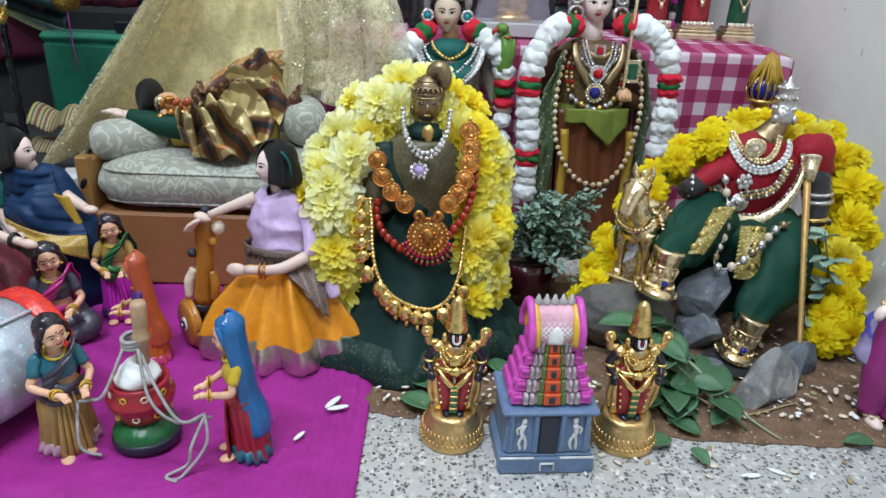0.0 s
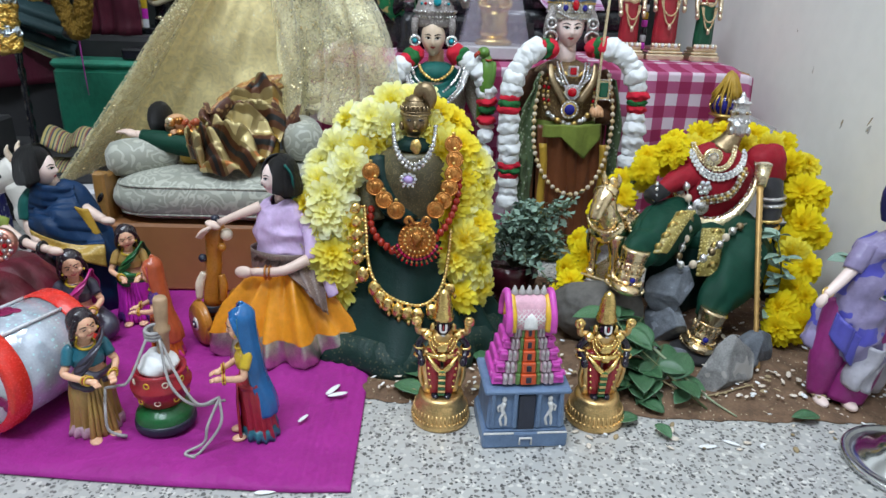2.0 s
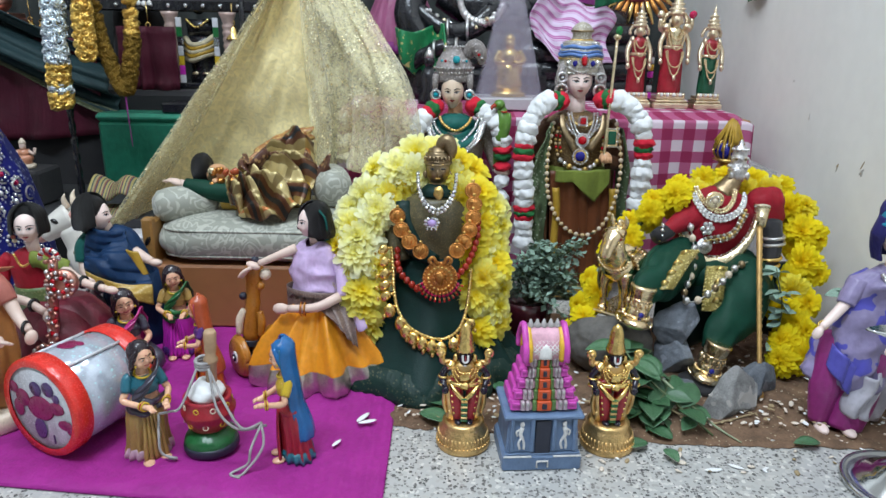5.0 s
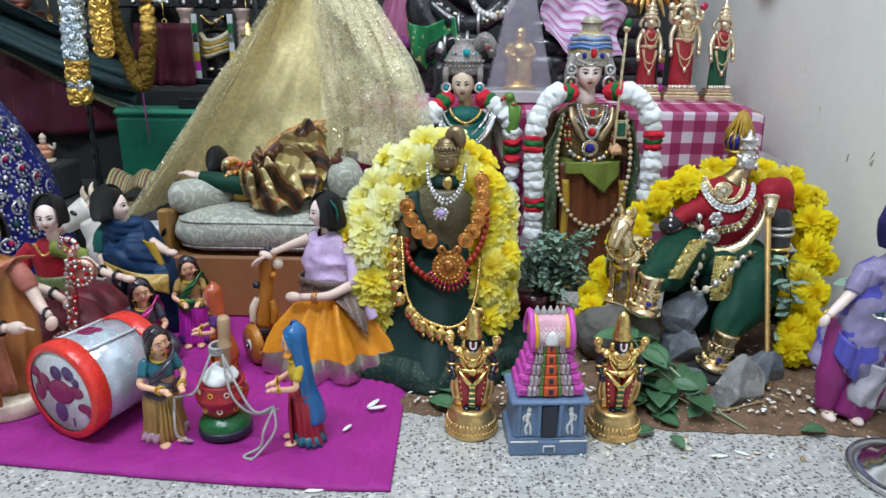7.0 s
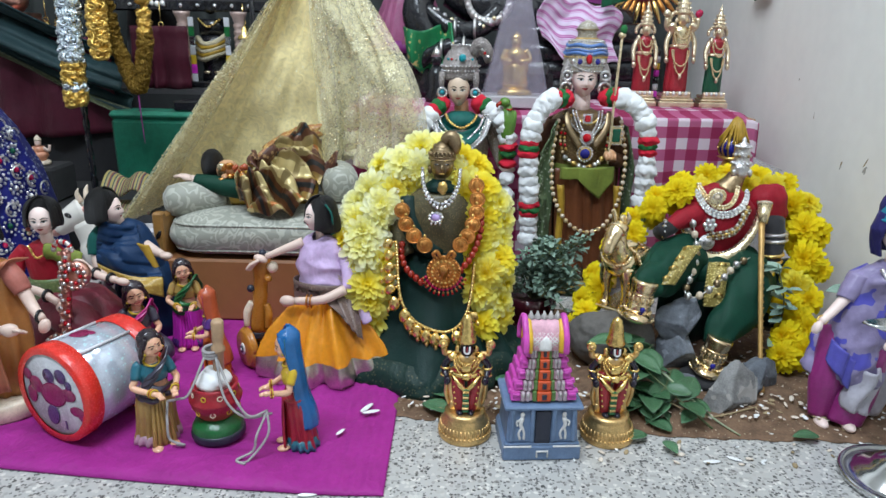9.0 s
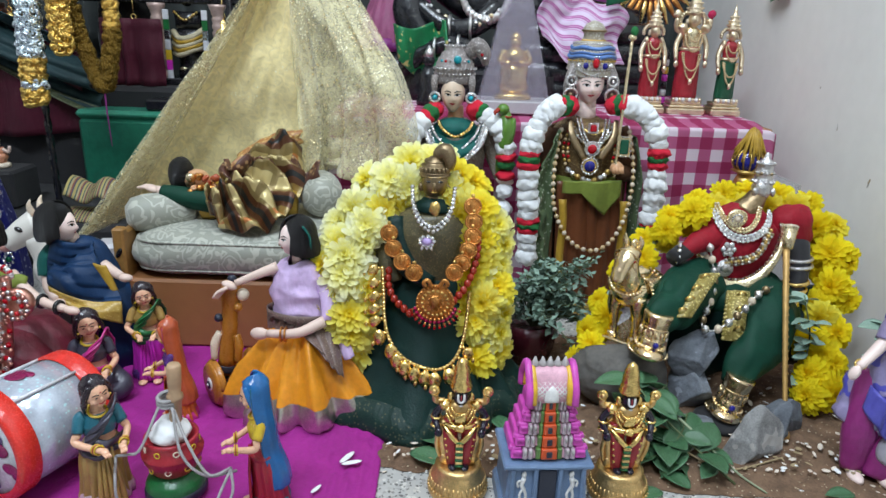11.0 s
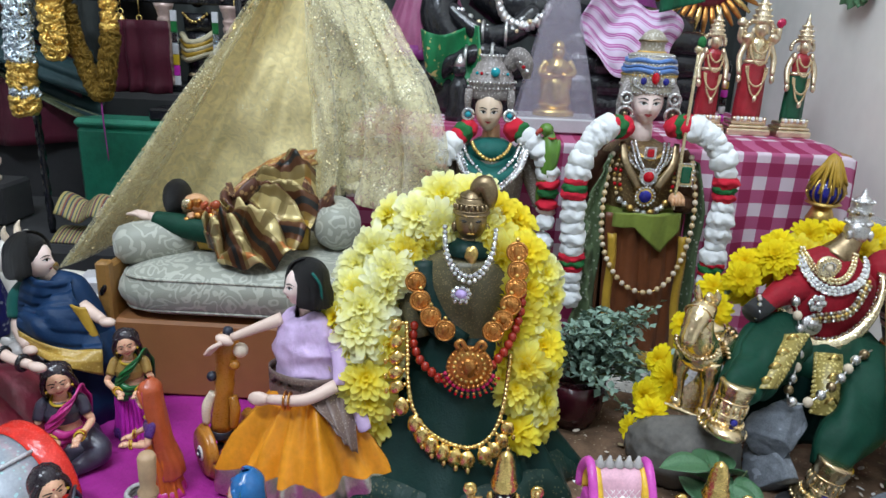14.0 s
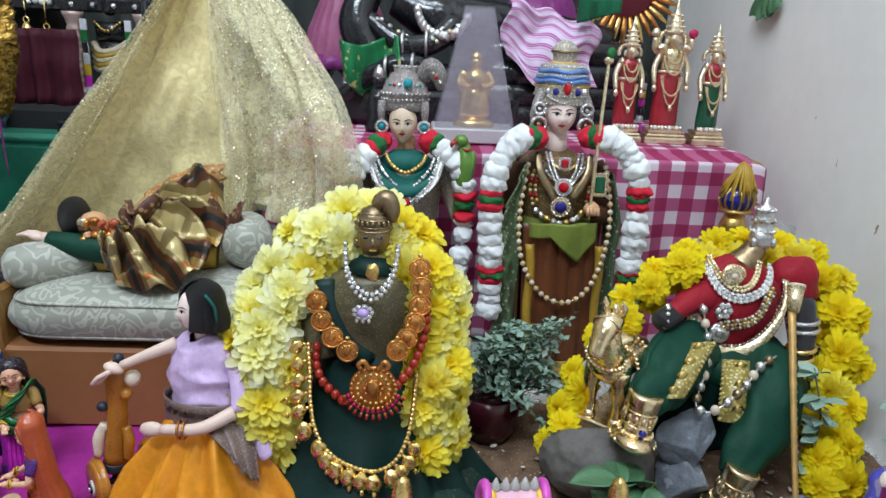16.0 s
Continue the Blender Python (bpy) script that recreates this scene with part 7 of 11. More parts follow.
c.sheet(lambda u, v: (-0.250 + 0.046 * v, 1.030 + 0.010 * math.sin(8 * u), 0.246 + 0.044 * u * (1 - 0.3 * v) + 0.014 * math.sin(6 * v + 2 * u)), 16, 16, "brown_silk", 0.0016)
c.make("foot_fold", spread, "dark brown bunched fold")


def tent_fn(foot, top, fold, seed, soft, deep=1.0):
    """Cloth from a foot line to a gathered top line; folds run up it."""
    lo, hi = curve(foot, 240), curve(top, 240)

    def fn(u, v):
        f, t = lo[int(round(u * 240))], hi[int(round(u * 240))]
        p = f * (1 - v) + t * v
        sag = math.sin(math.pi * v)
        p += Vector((0, 0, -0.02 * sag * (1 - abs(2 * u - 1))))
        w = (1 - v) * 0.7 + 0.3
        run = fold * (u + 0.05 * math.sin(7 * u + seed) + 0.03 * v + 0.04 * noise.noise((u * 5, v * 3, seed + 4)))
        p += Vector((0.003 * math.sin(run * 1.3 + seed), -0.006 * math.sin(run + seed) - 0.0022 * math.sin(2.3 * run + v), 0)) * w * deep
        # slack creases that slant across from the gathered top
        slant = math.sin(11 * (u * 0.7 + v * 0.55) + 2.5 * noise.noise((u * 3, v * 3, seed + 7)))
        p += Vector((0, -0.007 * max(0.0, slant) ** 3 * sag, 0.004 * slant * sag)) * soft
        p += Vector((0, soft * (0.016 * noise.noise((u * 4, v * 4, seed)) + 0.006 * noise.noise((u * 13, v * 7, seed))), 0))
        return p
    return fn


c = Clay()
c.sheet(tent_fn([(-0.630, 1.06, 0.140), (-0.57, 1.14, 0.160), (-0.48, 1.185, 0.205), (-0.36, 1.19, 0.21), (-0.225, 1.16, 0.21)], [(-0.278, 1.13, 0.62), (-0.274, 1.14, 0.625), (-0.268, 1.145, 0.63), (-0.258, 1.14, 0.63), (-0.245, 1.12, 0.63)], 15, 0.4, 1.0), 240, 60, "organza", 0.0006)
tent = c.make("tent_canopy", label="sheer gold organza canopy draped like a tent over cot", category="canopy")
c = Clay()
edge = tent_fn([(-0.636, 1.05, 0.138), (-0.60, 1.09, 0.148), (-0.575, 1.12, 0.156)], [(-0.281, 1.122, 0.62), (-0.278, 1.126, 0.62), (-0.276, 1.13, 0.622)], 4, 0.4, 0.4)
c.sheet(edge, 24, 60, "organza_sheer", 0.0006)
c.make("hem", tent, "doubled sequinned hem")


def sequins(name, fn, n, seed, u0, u1, v0, v1):
    """Loose pale gold sequins sewn on part of the cloth."""
    c, rs = Clay(), random.Random(seed)
    for _ in range(n):
        p = Vector(fn(rs.uniform(u0, u1), rs.uniform(v0, v1)))
        c.disc(p + Vector((0, -0.0025, 0)), rs.uniform(0.0010, 0.0021), 0.0006, "gold_pale", (rs.uniform(50, 115), 0, rs.uniform(-50, 50)), 8)
    c.make(name, tent, "scattered pale gold sequins", kind="stuff")


sequins("sequin_trim", edge, 110, 4, 0.0, 0.9, 0.02, 0.9)


def bulge(fn, out):
    def g(u, v):
        p = fn(u, v)
        return p + Vector((out * u * math.sin(math.pi * v ** 0.8), -0.02 * math.sin(math.pi * v) * u, 0.02 * u * math.sin(math.pi * v)))
    return g


side = bulge(tent_fn([(-0.245, 1.105, 0.225), (-0.228, 1.085, 0.262), (-0.190, 1.080, 0.272), (-0.125, 1.065, 0.235), (-0.062, 1.09, 0.205)], [(-0.265, 1.11, 0.635), (-0.25, 1.09, 0.63), (-0.235, 1.085, 0.625), (-0.22, 1.09, 0.62), (-0.21, 1.12, 0.615)], 20, 2.1, 1.3, 2.4), 0.065)
c = Clay()
c.sheet(side, 240, 70, "organza_sheer", 0.0006)
c.make("side_fold", tent, "gathered sheer side fold")
sequins("sequin_scatter", side, 260, 9, 0.05, 0.95, 0.08, 0.95)
c = Clay()
c.sheet(bulge(tent_fn([(-0.238, 1.12, 0.225), (-0.19, 1.10, 0.262), (-0.125, 1.09, 0.225), (-0.075, 1.11, 0.205)], [(-0.255, 1.12, 0.63), (-0.24, 1.11, 0.625), (-0.225, 1.11, 0.62), (-0.215, 1.13, 0.615)], 15, 5.3, 1.8, 2.6), 0.055), 200, 60, "organza_sheer", 0.0006)
c.make("inner_fold", tent, "crinkled sheer inner fold")

# ---- pompon garlands ----
def pom_mesh(mat):
    c = Clay()
    c.ell((0, 0, 0), (1, 1, 0.88), mat, seg=30, rings=22, lump=0.12)
    c.v = [v * (1 + 0.13 * noise.noise(v * 2.2 + Vector((3, 1, 7))) + 0.045 * noise.noise(v * 9.0)) for v in c.v]
    return c.make("pom_" + mat)


POMS = {q: pom_mesh(q) for q in ("pom_white", "pom_red", "pom_green")}


def pom_garland(label, strands, r):
    t = thing("pompon_garland", label, "garland", "pompon garlands")
    rs = random.Random(4)
    for pts, code in strands:
        line = curve(pts, 200)
        c = Clay()
        c.tube(line[::10], 0.002, "pom_white", 6)
        c.make("cord", t)
        w = {"w": 1.0, "r": 0.52, "g": 0.5, "R": 1.0, "G": 1.0}
        total, at = sum(w[q] for q in code), 0.0
        for q in code:
            u = (at + w[q] / 2) / total
            at += w[q]
            p, d = line[int(u * 200)], (line[min(200, int(u * 200) + 3)] - line[max(0, int(u * 200) - 3)]).normalized()
            mat = {"w": "pom_white", "r": "pom_red", "g": "pom_green", "R": "pom_red", "G": "pom_green"}[q]
            s = r * rs.uniform(0.86, 1.12)
            flat = 1.0 if q in "wRG" else 0.66
            m = Matrix.Translation(p) @ d.to_track_quat("Z", "Y").to_matrix().to_4x4() @ pose(0, 0, 0, 0, 0, rs.uniform(0, 360)) @ Matrix.Diagonal((s, s, s * flat, 1))
            share("pom", POMS[mat], m, t)
    return t


def ornate(c, line, mat, r, gap=2.0, alt=None):
    c.beads(line, r, mat, 120, gap, 7, alt)


# ---- tall standing doll ----
cloth("crown_grey", (0.22, 0.19, 0.18), 0.45, fleck=((0.5, 0.46, 0.44), 300.0, 0.3))
def tall_doll():
    c = Clay(pose(0.245, 1.150, 0.004))
    # rust satin skirt cloth: two falls with a crease between, yellow strips beside them
    def fall(u, v):
        x = -0.050 + 0.112 * u + 0.014 * v
        crease = math.exp(-(((u - 0.5) / 0.05) ** 2)) * 0.014 * (0.3 + v)
        return (x, -0.048 + crease - 0.012 * math.sin(math.pi * u) + 0.0025 * math.sin(31 * u + 2 * v) + 0.003 * noise.noise((u * 7, v * 3, 2.0)), 0.252 - 0.250 * v)
    c.sheet(fall, 60, 24, "rust_satin", 0.003)
    for x in (-0.044, 0.062):
        c.sheet(lambda u, v: (x + 0.011 * u + 0.010 * v + 0.002 * math.sin(9 * v), -0.058 - 0.004 * math.sin(3.14 * u), 0.222 - 0.205 * v), 8, 20, "ochre_silk", 0.002)
    c.sheet(lambda u, v: (-0.046 + 0.118 * u, -0.060 - 0.004 * math.sin(3.14 * u), 0.030 - 0.026 * v), 20, 4, "gold_border", 0.002)
    # velvet cape open in front, in upright folds to the floor
    for s in (-1, 1):
        def cape(u, v):
            w = float(np.interp(v, (0, 0.12, 0.4, 1.0), (0.060, 0.080, 0.076, 0.082)))
            a = radians(100 - 150 * u)
            f = 0.004 * math.sin(15 * u + 2 * v + s) * min(1, 3 * v) + 0.003 * noise.noise((u * 5, v * 4, s * 3.0))
            return (0.010 * v + s * ((w + f) * math.cos(a) if a > -0.6 else (w + f) * (0.825 - 0.6 * (-0.6 - a))), 0.0 + (0.050 + f) * math.sin(a), 0.352 - 0.348 * v - 0.014 * math.cos(a) * (1 - v))
        c.sheet(cape, 40, 40, "brown_velvet", 0.003)
    # leaf-green net down one side
    c.sheet(lambda u, v: (-0.052 - 0.036 * u * min(1, 4 * v) - 0.004 * math.sin(50 * v) * u, -0.046 - 0.014 * u + 0.006 * math.sin(9 * u + 12 * v), 0.340 - 0.330 * v - 0.006 * u * math.sin(50 * v)), 14, 90, "green_shawl", 0.002)
    c.sheet(lambda u, v: (0.084 + 0.018 * u * min(1, 4 * v), -0.010 - 0.030 * u + 0.004 * math.sin(9 * u + 12 * v), 0.330 - 0.300 * v), 10, 60, "green_shawl", 0.002)
    # trunk with a gold-shot front, lime sash knotted to one side
    c.tube([(0.004, 0, 0.235), (0.004, -0.004, 0.27), (0.003, -0.004, 0.31), (0, 0, 0.342), (0, 0, 0.360)], [0.056, 0.062, 0.064, 0.056, 0.020], "olive_brocade", 30, 18, squash=0.74)
    c.tube([(0.006, -0.004, 0.226), (0.006, -0.004, 0.258)], [0.066, 0.062], "green_lime", 26, squash=0.86)
    c.sheet(lambda u, v: (-0.040 + 0.098 * u, -0.062 - 0.010 * math.sin(math.pi * u) - 0.003 * math.sin(14 * u), 0.256 + 0.004 * u - v * (0.022 + 0.040 * max(0.0, 1 - abs(u - 0.74) / (0.42 if u < 0.74 else 0.3)))), 24, 10, "green_lime", 0.003)
    for s in (1,):
        c.tube([(s * 0.058, -0.004, 0.338), (s * 0.074, -0.018, 0.300), (s * 0.066 + 0.006, -0.036, 0.268), (s * 0.040 + 0.010, -0.060, 0.276)], [0.018, 0.019, 0.016, 0.011], "brown_velvet", 14, 14)
    c.ell((0.048, -0.066, 0.281), (0.012, 0.010, 0.011), "skin_tan", lump=0.15)
    for k in range(4):
        c.tube([(0.040 + 0.005 * k, -0.073, 0.284), (0.041 + 0.005 * k, -0.076, 0.273)], 0.0028, "skin_tan", 6)
    # neck, face, hair, crown
    c.tube([(0, 0, 0.345), (-0.002, -0.006, 0.392)], [0.018, 0.0155], "skin_white", 16)
    head((-0.001, -0.016, 0.415), c, 0.0272, "skin_white", "", (6, 0, -2), False, tall=1.30)
    c.ell((-0.003, -0.007, 0.436), (0.0285, 0.0265, 0.026), "hair", seg=22, rings=14)
    for s in (-1, 1):
        x = s * 0.035 - 0.001
        c.tube([(x - s * 0.006, -0.018, 0.446), (x, -0.024, 0.430), (x + s * 0.002, -0.026, 0.412), (x + s * 0.001, -0.022, 0.390)], [0.007, 0.009, 0.0105, 0.008], "crown_grey", 14, 12, squash=0.6)
        for z, r in ((0.398, 0.0105), (0.421, 0.0080)):
            c.tube([(x + r * math.cos(a), -0.034, z + r * math.sin(a)) for a in np.linspace(0, 6.283, 18)], 0.0026, "silver", 7)
            c.ell((x, -0.034, z), r * 0.42, "bronze" if z < 0.41 else "gem_clear", seg=8, rings=6)
            for k in range(9):
                c.ell((x + r * math.cos(0.7 * k), -0.037, z + r * math.sin(0.7 * k)), 0.0016, "gem_clear", seg=6, rings=4)
    # wide jewelled band, folded blue satin above it, small domed cap on top
    m = (0.001, 0, 0)
    c.lathe([(0.0350, 0.424), (0.0385, 0.427), (0.0400, 0.432), (0.0392, 0.437), (0.0405, 0.441), (0.0400, 0.450), (0.0385, 0.456)], m, "crown_beige", 40)
    c.lathe([(0.0385, 0.455), (0.0400, 0.459), (0.0375, 0.464), (0.0380, 0.468), (0.0350, 0.472), (0.0352, 0.476), (0.0325, 0.480), (0.0300, 0.484), (0.0180, 0.486)], m, "crown_beige", 40)
    for zz, rr, h in ((0.460, 0.0385, 0.0036), (0.474, 0.0350, 0.0034), (0.466, 0.0378, 0.0020)):
        c.tube([(0.001 + rr * math.cos(t), rr * math.sin(t), zz + 0.0016 * math.sin(5 * t)) for t in np.linspace(0, 6.283, 44)], h, "crown_blue", 8)
    c.lathe([(0.0190, 0.484), (0.0176, 0.490), (0.0172, 0.497), (0.0196, 0.500), (0.0198, 0.504), (0.0170, 0.508), (0.0135, 0.513), (0.0070, 0.517), (0.001, 0.5185)], m, "crown_beige", 30)
    c.tube([(0.001 + 0.0196 * math.cos(t), 0.0196 * math.sin(t), 0.502) for t in np.linspace(0, 6.283, 30)], 0.0018, "bronze", 7)
    for zz, rr, mm in ((0.4285, 0.0395, "gem_clear"), (0.4395, 0.0405, "silver"), (0.4535, 0.0398, "old_gold"), (0.469, 0.0375, "silver"), (0.481, 0.0325, "gem_clear"), (0.486, 0.0192, "old_gold")):
        for k in range(44):
            a = 6.283 * k / 44
            c.ell((0.001 + rr * math.cos(a), rr * math.sin(a), zz), 0.0019, mm, seg=6, rings=5)
    c.ell((0.001, -0.0415, 0.4505), (0.0055, 0.004, 0.0085), "gem_red", seg=10)
    for k in range(12):
        a = 6.283 * k / 12
        c.ell((0.001 + 0.0075 * math.cos(a), -0.0415, 0.4505 + 0.0105 * math.sin(a)), 0.0017, "gem_clear", seg=6, rings=4)
    for s in (-1, 1):
        for q, mm in ((0.0160, "gem_blue"), (0.0265, "gem_clear")):
            c.ell((0.001 + s * q, -math.sqrt(0.0412 ** 2 - q * q), 0.446), (0.0048, 0.003, 0.0052), mm, seg=8)
    ornate(c, [(-0.026, -0.030, 0.440), (-0.016, -0.038, 0.434), (-0.004, -0.041, 0.430), (0.008, -0.038, 0.434), (0.018, -0.030, 0.440)], "silver", 0.002)
    return c.make("tall_doll", label="tall standing doll in brown velvet with a jewelled crown", category="doll")


cloth("crown_blue", (0.10, 0.20, 0.46), 0.3)
cloth("crown_beige", (0.34, 0.30, 0.235), 0.36, fleck=((0.62, 0.58, 0.52), 300.0, 0.34))
tall_doll()


def at_tall(x, z, y):
    return Vector((0.250 + x, y + 0.080, z + 0.006))


def tall_necklaces():
    c = Clay()
    for w, zb, r, mat, alt in ((0.024, 0.334, 0.0026, "gold", None), (0.036, 0.312, 0.0030, "gem_clear", ["gem_clear", "silver"]), (0.042, 0.300, 0.0032, "gold", None)):
        pts = [at_tall(-w, 0.352, 1.035), at_tall(-w * 0.8, (0.352 + zb) / 2, 1.022), at_tall(0, zb, 1.012), at_tall(w * 0.8, (0.352 + zb) / 2, 1.022), at_tall(w, 0.352, 1.035)]
        ornate(c, pts, mat, r, 1.8, alt)
        if mat == "gold":
            c.tube(pts, 0.0022, "gold", 6, 30)
    for q in (-1, 1):
        c.tube([at_tall(q * 0.040, 0.356, 1.030), at_tall(q * 0.034, 0.326, 1.014), at_tall(q * 0.012, 0.292, 1.007)], [0.0045, 0.006, 0.0065], "bronze", 10, 14, squash=0.35)
        for d in (0.0, 0.006):
            ornate(c, [at_tall(q * (0.022 + d), 0.358, 1.030), at_tall(q * (0.016 + d), 0.335, 1.013), at_tall(q * (0.006 + d * 0.6), 0.316 - d, 1.007)], "gem_clear", 0.0026, 1.9)
    c.make("necklace_set", label="gold and white stone necklaces on the tall doll", category="necklace", group="necklaces")

    def medal(x, z, w, h, gem, rim, label, y=1.006, square=False):
        q = at_tall(x, z, y)
        c = Clay()
        if square:
            c.box(q, (w * 2, 0.005, h * 2), rim, bev=0.001)
            c.box(q + Vector((0, -0.003, 0)), (w * 1.25, 0.004, h * 1.4), gem, bev=0.0015)
        else:
            c.disc(q, w, 0.005, rim, (90, 0, 0), 24)
            c.ell(q + Vector((0, -0.003, 0)), (w * 0.62, 0.004, w * 0.62), gem, seg=14)
        n = 16
        for k in range(n):
            a = 6.283 * k / n
            dx, dz = math.cos(a), math.sin(a)
            if square:
                f = 1 / max(abs(dx), abs(dz))
                dx, dz = dx * f, dz * f
            c.ell(q + Vector((dx * w * 0.9, -0.003, dz * h * 0.93)), min(w, h) * 0.17, "gem_clear", seg=6, rings=5)
        c.make("pendant", label=label, category="pendant", group="pendants")

    medal(-0.002, 0.344, 0.0085, 0.0085, "gem_red", "silver", "square red stone pendant edged with white stones", 1.012, True)
    medal(-0.002, 0.310, 0.013, 0.013, "gem_red", "silver", "round red stone pendant edged with white stones")
    medal(-0.004, 0.281, 0.015, 0.015, "gem_blue", "gold", "gold pendant with an oval dark blue stone", 1.004)
    medal(0.052, 0.315, 0.0115, 0.0175, "gem_green", "gold_pale", "rectangular green stone pendant in a gold frame", 1.008, True)
    c = Clay()
    pts = [at_tall(-0.052, 0.34, 1.03), at_tall(-0.062, 0.27, 1.012), at_tall(-0.056, 0.20, 1.006), at_tall(-0.026, 0.148, 1.000), at_tall(0.012, 0.132, 0.996), at_tall(0.046, 0.150, 1.000), at_tall(0.068, 0.20, 1.006), at_tall(0.074, 0.27, 1.012), at_tall(0.064, 0.34, 1.03)]
    line = curve(pts, 200)
    c.tube(line[::5], 0.0012, "gold", 5)
    c.beads(pts, 0.0044, "pearl", 200, 2.6, 8, ["pearl", "pearl_gold"])
    c.make("pearl_necklace", label="long necklace of pearls and gold beads on the tall doll", category="necklace", group="necklaces")
    c = Clay()
    c.beads([at_tall(-0.040, 0.272, 1.02), at_tall(-0.02, 0.260, 1.010), at_tall(0.0, 0.255, 1.006), at_tall(0.022, 0.262, 1.010), at_tall(0.036, 0.275, 1.02)], 0.0055, "silver", 60, 1.8, 8, ["silver", "gem_clear", "old_gold"])
    c.make("waist_chain", label="silver waist chain with pale stones", category="chain", group="necklaces")
    for s, w in ((-1, 0.040), (1, 0.040), (-1, 0.048)):
        c = Clay()
        c.beads([at_tall(s * w * 0.7, 0.35, 1.035), at_tall(s * w, 0.31, 1.022), at_tall(s * w * 0.9, 0.28, 1.016)], 0.003, "old_gold", 50, 2.4, 7, ["old_gold", "pearl_gold", "gem_red"])
        c.make("bead_string", label="short string of dull gold beads on brown velvet", category="necklace", group="necklaces")


tall_necklaces()

sp = thing("gold_spear", "thin golden rod held upright by the tall doll", "rod")
c = Clay()
c.tube([(0.288, 1.078, 0.270), (0.294, 1.090, 0.40), (0.301, 1.108, 0.495)], 0.0026, "gold_pale", 8, 16)
c.make("shaft", sp)
c = Clay()
c.ell((0.301, 1.108, 0.497), (0.007, 0.006, 0.006), "gold_pale")
c.ell((0.303, 1.106, 0.507), (0.006, 0.005, 0.008), "pom_green", lump=0.3)
c.make("finial", sp, "small green and gold finial")

pom_garland("white pompon garland with red and green bands on the tall doll",
            [([(0.212, 1.110, 0.384), (0.186, 1.100, 0.384), (0.164, 1.094, 0.368), (0.146, 1.088, 0.325), (0.143, 1.086, 0.270), (0.147, 1.088, 0.215), (0.150, 1.090, 0.165), (0.150, 1.090, 0.110)], "RGRwwwwwwwrgrwwwwwrgrwww"),
             ([(0.278, 1.110, 0.386), (0.306, 1.100, 0.388), (0.334, 1.094, 0.374), (0.358, 1.088, 0.335), (0.362, 1.086, 0.275), (0.362, 1.088, 0.215), (0.362, 1.090, 0.165), (0.362, 1.090, 0.110)], "RGRwwwwwwwrgrwwwwwrgrwww")], 0.0185)



# ---- smaller standing doll ----
cloth("silver_brown", (0.26, 0.21, 0.17), 0.42, fleck=((0.50, 0.46, 0.40), 320.0, 0.3))


